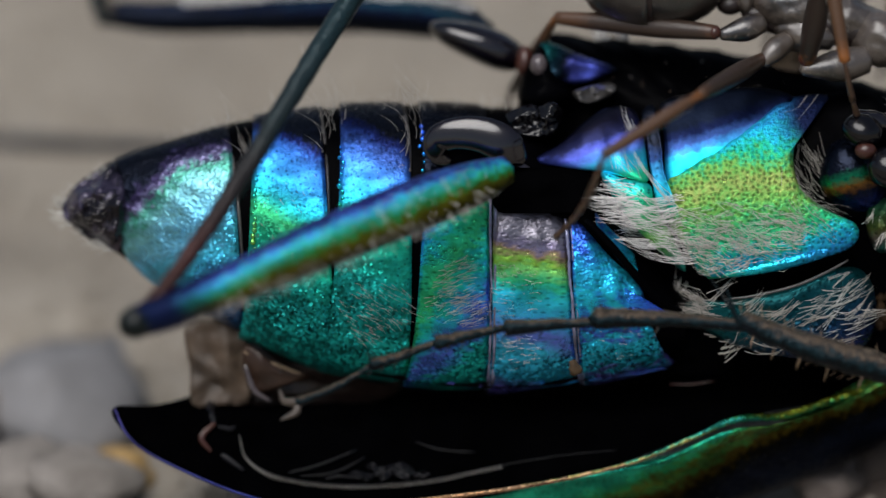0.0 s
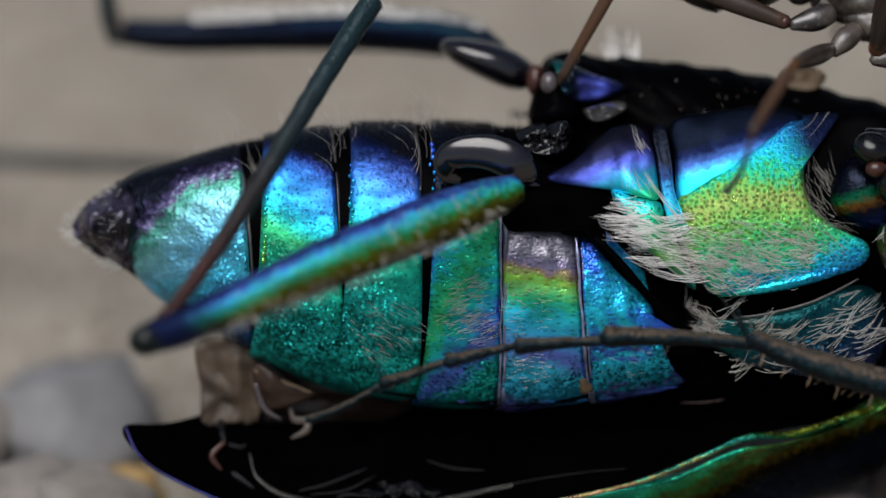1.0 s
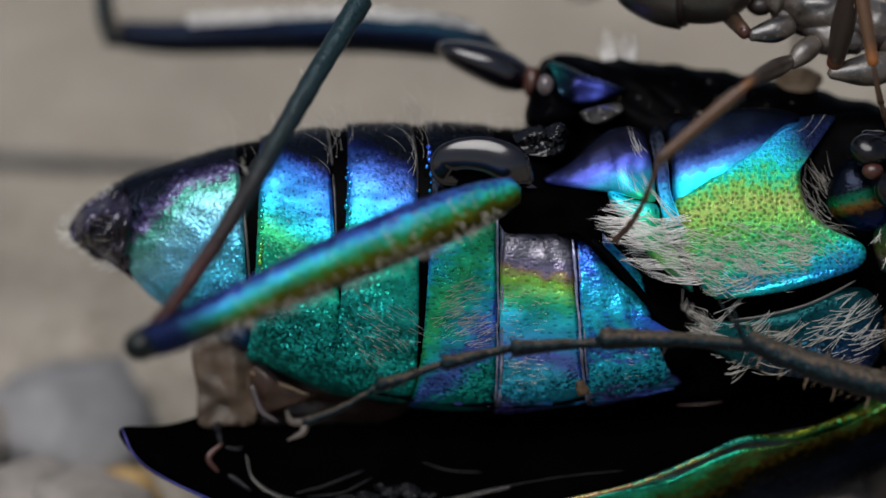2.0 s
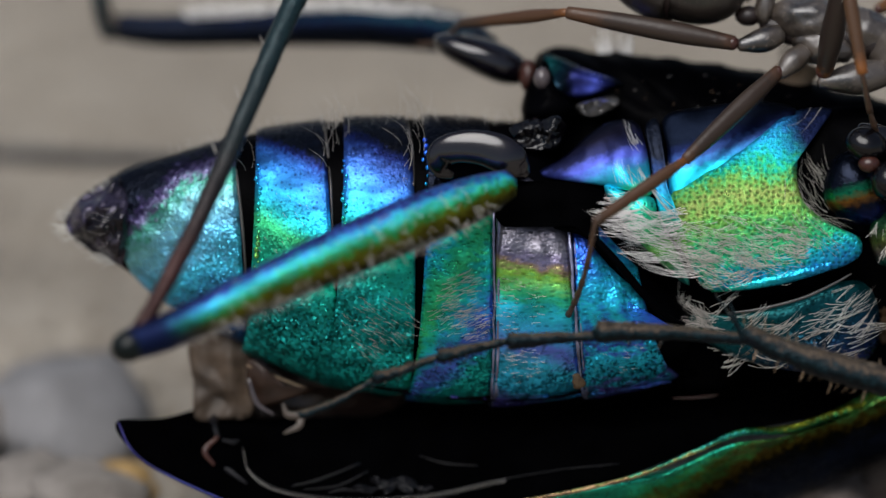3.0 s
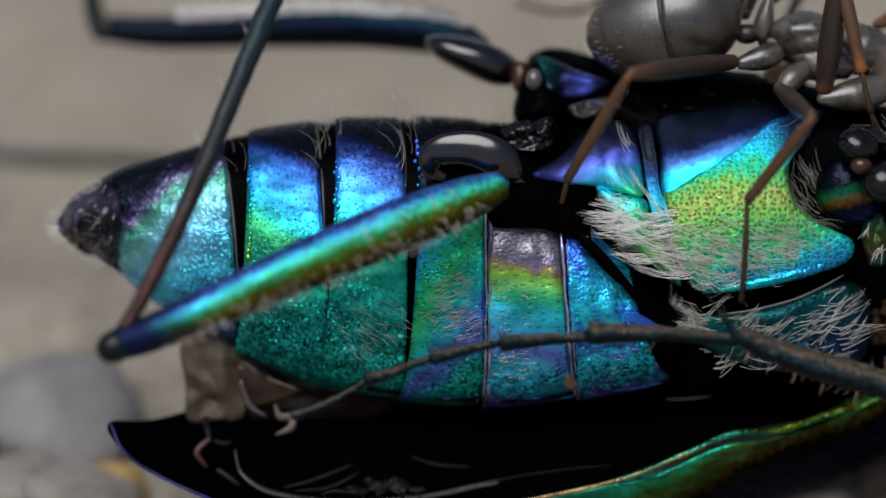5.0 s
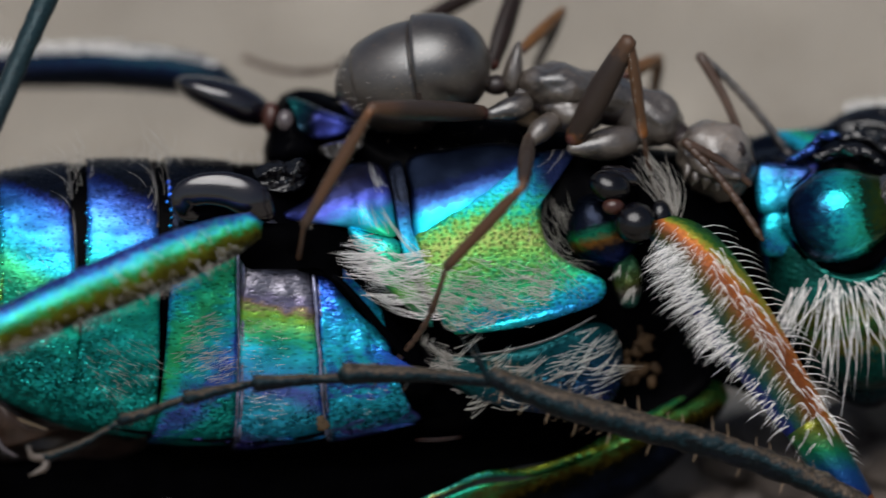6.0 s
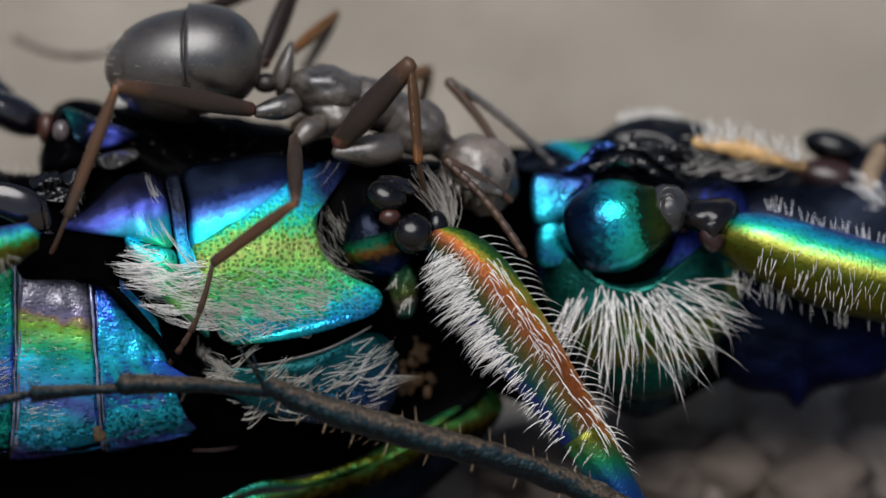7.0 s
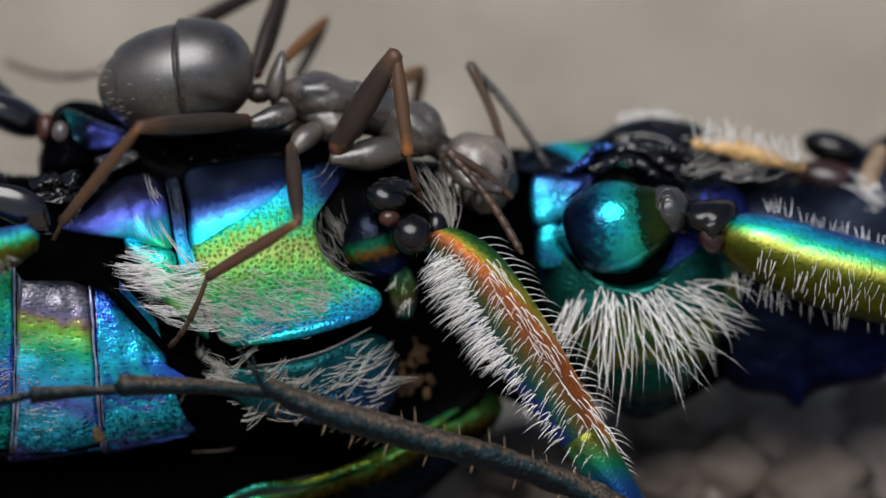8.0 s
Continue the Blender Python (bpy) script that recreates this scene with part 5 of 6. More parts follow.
# wing case, open below the belly
ELYTRON = [(210, 747, 0.1), (300, 739, 0.5), (480, 690, 0.9), (800, 650, 1.2), (1200, 640, 1.2), (1500, 660, 0.9), (1600, 705, 0.4), (1480, 735, 0.1), (1310, 768, 0.0), (1100, 848, -0.1), (900, 900, -0.1), (640, 935, -0.1), (430, 898, -0.1), (290, 838, 0.0), (232, 795, 0.0)]
elytron = part("wing_case", pillow(ELYTRON, -1.0, 0.12, rings=10, n=110, power=0.8), inside, beetle, "hollow black inside of the wing case")
rim_col = iridescent("wing_case_rim_colours", [(0.0, (0.2, 0.08, 0.03)), (0.46, (0.36, 0.22, 0.12)), (0.56, (0.26, 0.22, 0.06)), (0.65, (0.03, 0.32, 0.18)), (0.74, (0.015, 0.18, 0.16)), (0.82, (0.02, 0.20, 0.06)), (0.92, (0.08, 0.10, 0.006)), (1.0, (0.08, 0.09, 0.006))], (1, 0, 0), -1.5, 5.2, (0, 0, 0.1), rough=0.28, bump=0.9, sparkle=0.2, wobble=0.2, flakes=0.8, flake_size=30000, mottle=0.5)
part("wing_case_rim", tube([at(560, 930, -0.2), at(800, 905, -0.25), at(960, 882, -0.25), at(1120, 846, -0.2), at(1230, 802, -0.15), at(1310, 768, -0.1), at(1400, 760, 0.0), at(1500, 728, 0.1), at(1600, 700, 0.3)],
                           [0.026, 0.028, 0.028, 0.028, 0.03, 0.04, 0.05, 0.05, 0.04], 14, 60), rim_col, elytron, "green and copper edge of the wing case")
part("wing_case_flank", pillow([(820, 925, 0.0), (1000, 880, -0.1), (1150, 850, -0.1), (1290, 790, -0.1), (1400, 772, 0.0), (1560, 715, 0.1), (1660, 640, 0.3), (1720, 600, 0.5), (1740, 650, 0.5), (1580, 805, 0.6), (1330, 910, 0.8), (1000, 985, 0.8)], 0.12, 0.5, n=80),
     iridescent("wing_case_flank_colours", [(0.0, (0.02, 0.40, 0.24)), (0.08, (0.03, 0.28, 0.08)), (0.13, (0.09, 0.11, 0.012)), (0.17, (0.03, 0.13, 0.03)), (0.23, (0.05, 0.034, 0.004)), (0.29, (0.003, 0.003, 0.001)), (0.4, INK), (1.0, INK)], (0.45, 0, -1), 3.45, 5.1, spec=0.02, rough=0.3, bump=0.9, metal=0.8, sparkle=0.09, flakes=1.2, flake_size=30000, mottle=0.5), elytron, "dark green outer side of the wing case")
part("wing_case_edge", tube([at(212, 748, 0.05), at(236, 797, -0.05), at(292, 838, -0.05), at(430, 898, -0.15), at(560, 930, -0.15)], [0.012, 0.016, 0.018, 0.02, 0.02], 8), iridescent("edge_colours", [(0.0, (0.04, 0.035, 0.12)), (1.0, (0.01, 0.03, 0.15))], (1, 0, 0), -4, 0), elytron)
def in_case(u, v):
    """A point just clear of the wing case's lining."""
    p = at(u, v)
    p.y = skin_y(elytron, p.x, p.z, 0.2) - 0.04
    return p


RIDGE = [in_case(*q) for q in ((432, 795), (445, 835), (500, 868), (620, 884), (760, 876), (880, 852), (1000, 832), (1100, 822))]
ridge = part("lining_ridge", tube(RIDGE, [0.012, 0.014, 0.014, 0.012, 0.01, 0.008, 0.006, 0.004], 8, 60), rag, elytron)
bm = bmesh.new()
for i, p in enumerate(spline(RIDGE, 150)[:110]):
    hair_into(bm, p, p + Vector((0.01, -0.03, -0.055)), 0.007, 0)
part("toothed_edge", bm, seta_grey, ridge, kind="stuff")
part("membrane_rag", pillow([(338, 600, 0.5), (400, 590, 0.4), (445, 630, 0.4), (452, 690, 0.45), (446, 738, 0.5), (400, 742, 0.5), (350, 742, 0.5), (345, 680, 0.5)], 0.02, 0.02, rough=0.10),
     plain("brown_wing_membrane", (0.06, 0.042, 0.029), 0.5, 2600, 0.85, 0.9, 0.05, spec=0.3), beetle, "crumpled brown hind wing")
part("membrane_rag", pillow([(440, 640, 0.2), (470, 650, 0.2), (520, 690, 0.2), (560, 690, 0.2), (470, 720, 0.3), (445, 700, 0.3)], 0.05, 0.02, rough=0.05), plain("dark_brown_membrane", (0.03, 0.014, 0.008), 0.4, 3000, 0.5), beetle)
for a, b, c, r, m in (((443, 672), (458, 715), (487, 735), 0.035, pearl), ((385, 728), (380, 750), (388, 775), 0.05, rag), ((388, 775), (365, 800), (382, 825), 0.04, red_joint), ((400, 830), (412, 838), (440, 858), 0.04, rag),
                      ((395, 780), (415, 785), (425, 780), 0.03, rag), ((440, 648), (500, 672), (548, 690), 0.02, tan_mat), ((520, 862), (570, 850), (640, 822), 0.022, rag), ((540, 868), (600, 862), (655, 835), 0.016, rag),
                      ((585, 874), (610, 868), (635, 872), 0.02, rag), ((745, 808), (790, 822), (850, 826), 0.012, rag), ((1195, 706), (1235, 705), (1275, 700), 0.008, red_joint)):
    lie = (lambda q: at(*q, 0.2)) if b[1] < 720 else (lambda q: in_case(*q))
    part("rag_shred", tube([lie(a), lie(b), lie(c)], [r * 0.6, r, r * 0.5], 8, 12, 0.5), m, beetle)
for u, v, w, h, turn in ((650, 868, 26, 12, 0.2), (690, 862, 22, 16, -0.4), (722, 860, 24, 13, 0.5), (755, 866, 16, 8, 0.0), (668, 852, 10, 8, 0.7)):
    ring = []
    for k in range(9):
        a = 2 * math.pi * k / 9
        x, y = w * math.cos(a) * rnd.uniform(0.6, 1.2), h * math.sin(a) * rnd.uniform(0.6, 1.2)
        p = in_case(u + x * math.cos(turn) - y * math.sin(turn), v + x * math.sin(turn) + y * math.cos(turn))
        ring.append((p.x, p.z, p.y - rnd.uniform(0.0, 0.06)))
    part("membrane_shred", pillow(ring, 0.02, 0.01, 5, 40, rough=0.05, seed=u, where=lambda x, z, y: Vector((x, y, z))), rag, beetle)
part("belly_speck", roughen(ball(at(1028, 677, -0.62), (0.085, 0.05, 0.075), None, (14, 12)), 0.06, 9), plain("brown_speck", (0.09, 0.06, 0.035), 0.85, 8000, 0.5, 0.6, 0.02, spec=0.1), beetle, "brown speck of dirt")
part("folded_wing", pillow([(400, 590, 0.45), (450, 615, 0.35), (560, 660, 0.3), (720, 700, 0.3), (660, 740, 0.7), (500, 745, 0.7), (440, 735, 0.6), (425, 660, 0.5)], 0.03, 0.1, rough=0.1), plain("blackish_brown_membrane", (0.008, 0.004, 0.003), 0.4, 3000, 0.6), beetle, "dark folded hind wing")
part("back_keel", pillow([(560, 665, 0.1), (700, 695, 0.0), (870, 712, 0.0), (1040, 700, 0.0), (1225, 660, 0.1), (1200, 690, 0.4), (1000, 730, 0.5), (750, 720, 0.5)], 0.1, 0.4), black, beetle)

# black filler added to close the gap between belly and thorax
part("waist_filler", pillow([(1180, 560, 0.3), (1240, 545, 0.3), (1300, 600, 0.3), (1310, 680, 0.35), (1240, 700, 0.35), (1180, 660, 0.3)], 0.15, 0.3), black, beetle)

# black sheet that gives the shade in the hollow between the middle and front hips
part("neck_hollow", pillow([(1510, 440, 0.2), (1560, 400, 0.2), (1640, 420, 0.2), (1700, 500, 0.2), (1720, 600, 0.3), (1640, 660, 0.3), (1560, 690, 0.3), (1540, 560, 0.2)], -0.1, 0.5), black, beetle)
bm = bmesh.new()
rnd = random.Random(77)
for i in range(34):
    ball_into(bm, fr(735 + rnd.uniform(-28, 32), 650 + rnd.uniform(-50, 45), 0.15), (rnd.uniform(0.03, 0.08), 0.05, rnd.uniform(0.03, 0.08)), None, (8, 6))
part("dirt_clump", roughen(bm, 0.05, 7), plain("brown_dirt", (0.045, 0.026, 0.012), 0.7, 5000, 0.8, 0.5, 0.02, spec=0.15), beetle, kind="stuff")
part("pale_flake", pillow([(1368, 132, 0.6), (1385, 112, 0.6), (1420, 108, 0.6), (1452, 125, 0.6), (1440, 148, 0.6), (1400, 152, 0.55)], 0.06, 0.1, rough=0.12), tan_mat, beetle, "tan flake")
bm = bmesh.new()
for u, v, n, r in ((1100, 95, 15, 22), (1068, 90, 7, 15)):
    for i in range(n):
        p = at(u + rnd.uniform(-r, r), v + rnd.uniform(0, 20), 0.95)
        hair_into(bm, p, p + Vector((rnd.uniform(-0.5, 0.3), 0, 1)).normalized() * rnd.uniform(0.15, 0.4), 0.016, 0.1)
part("back_fringe", bm, seta, thorax_core, kind="stuff")
bm = bmesh.new()
for root, end, n in (((792, 398), (742, 296), 20), ((796, 392), (776, 312), 14), ((788, 404), (726, 318), 10), ((798, 396), (800, 330), 7)):
    for i in range(n):
        p = fr(root[0] + rnd.gauss(0, 7), root[1] + rnd.gauss(0, 8), -0.6)
        q = fr(end[0] + rnd.gauss(0, 5), end[1] + rnd.gauss(0, 12), -0.75)
        hair_into(bm, p, q, 0.006, rnd.uniform(0.0, 0.3), (1, 0, 0.3), 5)
part("hip_tuft", bm, seta_grey, beetle, kind="stuff")


# ---- ground ----
def ground_at(u, v):
    """Where a line from the lens through the plan meets the ground, in millimetres."""
    eye = STAGE @ Vector((0, -AWAY * MM, 0))
    way = STAGE @ (at(u, v) * MM) - eye
    z = 0.0
    for _ in range(12):
        p = (eye + way * ((z * MM - eye.z) / way.z)) / MM
        z = 0.5 * z + 0.5 * relief_height(p.x, p.y)
    return p


def relief_height(x, y):
    fade = 1.0 if math.hypot(x, y) < 40 else 40 / math.hypot(x, y)
    h = 0.4 * noise.noise(Vector((x * 0.22, y * 0.22, 3))) + 0.22 * noise.noise(Vector((x * 0.8, y * 0.8, 7))) + 0.08 * noise.noise(Vector((x * 2.6, y * 2.6, 1)))
    near = math.exp(-((x + 0.5) / 7) ** 2 - ((y - 1.0) / 2.5) ** 2)
    bank = 0.8 * math.exp(-((x - 9.5) / 4.0) ** 2 - ((y - 0.6) / 2.6) ** 2)
    return h * fade * (1 - 0.8 * near) - 0.15 * near * (1 - bank) + bank


def earth_sheet():
    bm = bmesh.new()
    radii = [0.25 * 1.075 ** k for k in range(2, 148)]
    n = 150
    rows = []
    for r in radii:
        rows.append([bm.verts.new((r * math.cos(a) + 3, r * math.sin(a) + 6, relief_height(r * math.cos(a) + 3, r * math.sin(a) + 6))) for a in (2 * math.pi * k / n for k in range(n))])
    bm.faces.new(rows[0])
    for a, b in zip(rows, rows[1:]):
        for k in range(n):
            bm.faces.new((a[k], a[(k + 1) % n], b[(k + 1) % n], b[k]))
    return bm


def sand_material(name, dark, light, scale):
    m, nt, b = shader(name)
    big, fine = grain(nt, scale * 0.12, 3), grain(nt, scale, 5)
    mix = nt.nodes.new("ShaderNodeMath")
    mix.operation = 'MULTIPLY_ADD'
    nt.links.new(fine.outputs["Fac"], mix.inputs[0])
    mix.inputs[1].default_value = 0.5
    nt.links.new(big.outputs["Fac"], mix.inputs[2])
    r = ramp(nt, mix.outputs[0], [(0.5, dark), (0.72, tuple((a + c) / 2 for a, c in zip(dark, light))), (0.95, light)])
    nt.links.new(r.outputs["Color"], b.inputs["Base Color"])
    b.inputs["Roughness"].default_value = 0.85
    b.inputs["Specular IOR Level"].default_value = 0.2
    relief(nt, b, fine.outputs["Fac"], 0.6, 0.08)
    return m


sand = sand_material("pale_sandy_ground", (0.228, 0.202, 0.166), (0.358, 0.32, 0.266), 1400)
ground = part("ground", earth_sheet(), sand, None, "pale beige sandy ground with fine grit", kind="structure")


def stone(seed, size, squash):
    rnd = random.Random(seed)
    bm = bmesh.new()
    bmesh.ops.create_icosphere(bm, subdivisions=3, radius=1)
    off = Vector((seed * 7.3, seed * 1.7, 0))
    for vert in bm.verts:
        c = vert.co
        k = 1 + 0.34 * noise.noise(c * 1.1 + off) + 0.20 * noise.noise(c * 2.5 + off) + 0.07 * noise.noise(c * 6 + off)
        vert.co = Vector((c.x * k * size, c.y * k * size * rnd.uniform(0.85, 0.95), c.z * k * size * squash))
    return bm


# the dark and dull browns have the shade beside the beetle mixed in
stone_mats = {"grey": sand_material("grey_stone", (0.12, 0.106, 0.093), (0.32, 0.29, 0.262), 2500), "blue": sand_material("bluish_grey_stone", (0.17, 0.165, 0.165), (0.265, 0.26, 0.264), 1800),
              "ochre": sand_material("ochre_stone", (0.26, 0.16, 0.06), (0.46, 0.31, 0.14), 2200), "dark": sand_material("shaded_brown_stone", (0.03, 0.023, 0.019), (0.14, 0.112, 0.094), 1500),
              "sandy": sand_material("sand_grain", (0.24, 0.21, 0.175), (0.36, 0.32, 0.265), 2600), "dull": sand_material("shaded_dull_stone", (0.065, 0.053, 0.045), (0.25, 0.21, 0.186), 1200)}
STONES = [(110, 790, 1.1, 0.6, "blue", 1), (226, 876, 0.42, 0.6, "ochre", 2), (150, 905, 0.7, 0.5, "grey", 3), (40, 890, 0.7, 0.5, "grey", 4), (-90, 820, 0.9, 0.6, "grey", 5),
          (1470, 885, 0.55, 0.6, "dull", 6), (1570, 850, 0.5, 0.6, "dark", 7), (1660, 790, 0.5, 0.7, "dull", 8), (1780, 760, 0.6, 0.7, "dark", 9), (1930, 720, 0.55, 0.7, "dull", 10),
          (2070, 672, 0.9, 0.75, "grey", 11), (2230, 670, 0.9, 0.7, "grey", 12), (2280, 720, 0.7, 0.6, "dull", 13), (2380, 680, 0.8, 0.6, "dark", 14), (2160, 770, 0.6, 0.6, "dark", 15),
          (2300, 800, 0.7, 0.6, "dark", 16), (2050, 780, 0.5, 0.6, "dark", 17), (2420, 770, 0.7, 0.6, "dull", 18), (1860, 800, 0.5, 0.6, "dark", 19)]
LOOKS = {"grey": "rounded grey pebble on the sand", "blue": "bluish grey pebble on the sand", "ochre": "ochre yellow pebble on the sand", "dark": "dark brown pebble on the sand", "dull": "dull greyish brown pebble in dark gravel"}
for u, v, size, squash, look_of, seed in STONES:
    p = ground_at(u, v)
    ob = part("pebble", stone(seed, size, squash), stone_mats[look_of], None)
    ob.matrix_basis = pose(p.x * MM, p.y * MM, (relief_height(p.x, p.y) + size * squash * 0.55) * MM, rz=seed * 47)
    tagged(ob, LOOKS[look_of], "pebble", "pebbles on the sand")


rnd = random.Random(404)
kinds = ("dark", "dull", "dark", "dull", "dark", "dull")
for k in range(34):
    size = rnd.uniform(0.14, 0.38)
    x, y = rnd.uniform(4.5, 13.5), rnd.uniform(-0.6, 3.6)
    ob = part("pebble", stone(40 + k % 7, 1.0, 0.7), stone_mats[kinds[k % 6]], None)
    ob.matrix_basis = pose(x * MM, y * MM, (relief_height(x, y) + size * 0.3) * MM, rz=k * 71) @ Matrix.Diagonal((size, size, size, 1))
    tagged(ob, LOOKS[kinds[k % 6]], "pebble", "pebbles on the sand")


def gravel_patch():
    """Gravel with the shade beside the beetle in its dark colour: a lumpy sheet on the sand with a ragged rim."""
    bm = bmesh.new()
    rows = []
    for i in range(31):
        f = i / 30
        row = []
        for k in range(120):
            a = 2 * math.pi * k / 120
            wide = 1 + 0.18 * noise.noise(Vector((math.cos(a) * 2.2, math.sin(a) * 2.2, 9)))
            x, y = 9.6 + 5.6 * wide * f * math.cos(a), 0.4 + 3.3 * wide * f * math.sin(a)
            lump = 0.16 * noise.noise(Vector((x * 1.9, y * 1.9, 4))) + 0.08 * noise.noise(Vector((x * 5, y * 5, 2)))
            row.append(bm.verts.new((x, y, relief_height(x, y) + (0.12 + lump) * (1 - f ** 6) - 0.02)))
        rows.append(row)
    for a, b in zip(rows, rows[1:]):
        for k in range(120):
            if a is not rows[0]:
                bm.faces.new((a[k], a[(k + 1) % 120], b[(k + 1) % 120], b[k]))
    bm.faces.new(rows[1])
    for vert in rows[0]:
        bm.verts.remove(vert)
    return bm


part("gravel", gravel_patch(), stone_mats["dark"], None, "gravel beside the beetle, darkened for shade", kind="structure")


def grit(count, seed):
    rnd = random.Random(seed)
    verts, faces = [], []
    shape = [Vector(c) for c in ((1, 0, 0), (-1, 0, 0), (0, 1, 0), (0, -1, 0), (0, 0, 1), (0, 0, -1))]
    tri = ((0, 2, 4), (2, 1, 4), (1, 3, 4), (3, 0, 4), (2, 0, 5), (1, 2, 5), (3, 1, 5), (0, 3, 5))
    for _ in range(count):
        x, y = rnd.uniform(-9, 16), rnd.uniform(-6, 26)
        if ((x - 9.6) / 6.2) ** 2 + ((y - 0.4) / 3.8) ** 2 < 1:
            continue
        r = rnd.uniform(0.04, 0.16) * (1.6 if rnd.random() < 0.1 else 1)
        turn = Euler((rnd.uniform(0, 6), rnd.uniform(0, 6), rnd.uniform(0, 6))).to_matrix()
        base = Vector((x, y, relief_height(x, y) + r * 0.3))
        k = len(verts)
        verts += [(base + turn @ Vector((c.x * r * rnd.uniform(0.7, 1.3), c.y * r * rnd.uniform(0.7, 1.3), c.z * r * rnd.uniform(0.6, 1.1)))) * MM for c in shape]
        faces += [(a + k, b + k, c + k) for a, b, c in tri]
    me = bpy.data.meshes.new("grit")
    me.from_pydata(verts, [], faces)
    me.materials.append(stone_mats["sandy"])
    return tagged(new("grit", me), "loose sand grains and grit", "grit", kind="stuff")


grit(9000, 90)


# ---- the ant ----
ANCHOR = (1431, 151)                      # its waist on the plan, in the pose in which it is drawn
ant = thing("ant", STAGE @ Matrix.Translation(at(*ANCHOR, -0.15) * MM), "dark grey ant standing on the dead beetle", "ant")
ROOT = at(*ANCHOR, -0.15)


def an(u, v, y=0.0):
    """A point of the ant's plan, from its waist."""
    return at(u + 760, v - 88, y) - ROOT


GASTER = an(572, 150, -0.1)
def shell_ring(centre, size, turn, lo, hi, blunt=2.0):
    """A slice of an egg-shaped plate, from lo to hi along its own x."""
    bm = bmesh.new()
    rows = []
    for i in range(15):
        x = lo + (hi - lo) * i / 14
        r = math.sqrt(max(0.0, 1 - abs(x) ** blunt))
        rows.append([bm.verts.new(centre + turn @ Vector((x * size[0], math.cos(a) * r * size[1], math.sin(a) * r * size[2]))) for a in (2 * math.pi * k / 32 for k in range(32))])
    for a, b in zip(rows, rows[1:]):
        for k in range(32):
            bm.faces.new((a[k], a[(k + 1) % 32], b[(k + 1) % 32], b[k]))
    bm.faces.new(rows[0])
    bm.faces.new(rows[-1])
    return bm


lean = Euler((0, -0.14, -0.17)).to_matrix()
gaster = part("gaster", shell_ring(an(430, 134, 0.0) - GASTER, (0.90, 0.645, 0.655), Euler((0, -0.10, -0.17)).to_matrix(), 0.045, 0.995, 2.7), ant_skin, ant, "rounded dusty grey hind body")
gaster.matrix_basis = Matrix.Translation(GASTER * MM)
gaster_front = part("gaster_plate", shell_ring(an(436, 145, 0.0) - GASTER, (1.02, 0.64, 0.67), lean, -0.74, 0.0), ant_skin, gaster)
part("gaster_plate", shell_ring(an(438, 145, 0.0) - GASTER, (1.03, 0.61, 0.63), lean, -0.99, -0.60), ant_skin, gaster)
part("gaster_seam", shell_ring(an(436, 142, 0.0) - GASTER, (1.0, 0.625, 0.645), lean, -0.06, 0.06), ant_gap, gaster)
bm = bmesh.new()
rnd = random.Random(14)
for i in range(30):
    a, x = rnd.uniform(2.2, 5.2), rnd.uniform(-0.99, -0.5)
    r = math.sqrt(1 - x * x)
    d = lean @ Vector((x * 1.02, math.cos(a) * r * 0.62, math.sin(a) * r * 0.63 * (-1)))
    p = an(436, 145, 0.0) - GASTER + d
    hair_into(bm, p, p + (d.normalized() + Vector((-0.7, 0, 0.1))).normalized() * rnd.uniform(0.06, 0.13), 0.003)
part("gaster_fringe", bm, seta_grey, gaster, kind="stuff")
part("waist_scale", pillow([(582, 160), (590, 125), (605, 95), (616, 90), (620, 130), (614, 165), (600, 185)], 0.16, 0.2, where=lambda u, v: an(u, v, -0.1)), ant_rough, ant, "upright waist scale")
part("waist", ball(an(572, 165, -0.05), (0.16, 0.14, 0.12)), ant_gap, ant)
# dark core: its colour gives the shade in the gaps between the thorax lumps
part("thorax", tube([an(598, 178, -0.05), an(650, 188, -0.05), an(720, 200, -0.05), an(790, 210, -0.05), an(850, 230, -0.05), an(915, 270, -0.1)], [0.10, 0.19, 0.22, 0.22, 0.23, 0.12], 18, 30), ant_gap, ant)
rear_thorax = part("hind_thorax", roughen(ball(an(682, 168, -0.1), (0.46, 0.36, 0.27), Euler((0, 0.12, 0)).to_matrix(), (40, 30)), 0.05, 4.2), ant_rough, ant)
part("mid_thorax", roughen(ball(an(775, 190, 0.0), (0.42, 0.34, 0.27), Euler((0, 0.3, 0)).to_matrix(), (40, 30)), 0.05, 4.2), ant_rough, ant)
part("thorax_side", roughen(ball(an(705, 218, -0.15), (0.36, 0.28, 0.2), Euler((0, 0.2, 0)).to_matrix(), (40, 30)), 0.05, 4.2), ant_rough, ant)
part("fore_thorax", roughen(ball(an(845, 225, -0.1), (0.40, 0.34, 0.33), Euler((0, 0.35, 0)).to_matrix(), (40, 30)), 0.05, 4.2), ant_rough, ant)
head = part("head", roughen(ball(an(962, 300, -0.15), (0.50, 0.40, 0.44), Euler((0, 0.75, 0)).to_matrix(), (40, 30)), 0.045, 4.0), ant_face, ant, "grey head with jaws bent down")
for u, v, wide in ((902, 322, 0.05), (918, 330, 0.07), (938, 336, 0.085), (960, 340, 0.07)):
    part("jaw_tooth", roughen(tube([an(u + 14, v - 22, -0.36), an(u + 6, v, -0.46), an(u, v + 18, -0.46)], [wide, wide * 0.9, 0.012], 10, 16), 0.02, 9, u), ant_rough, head)
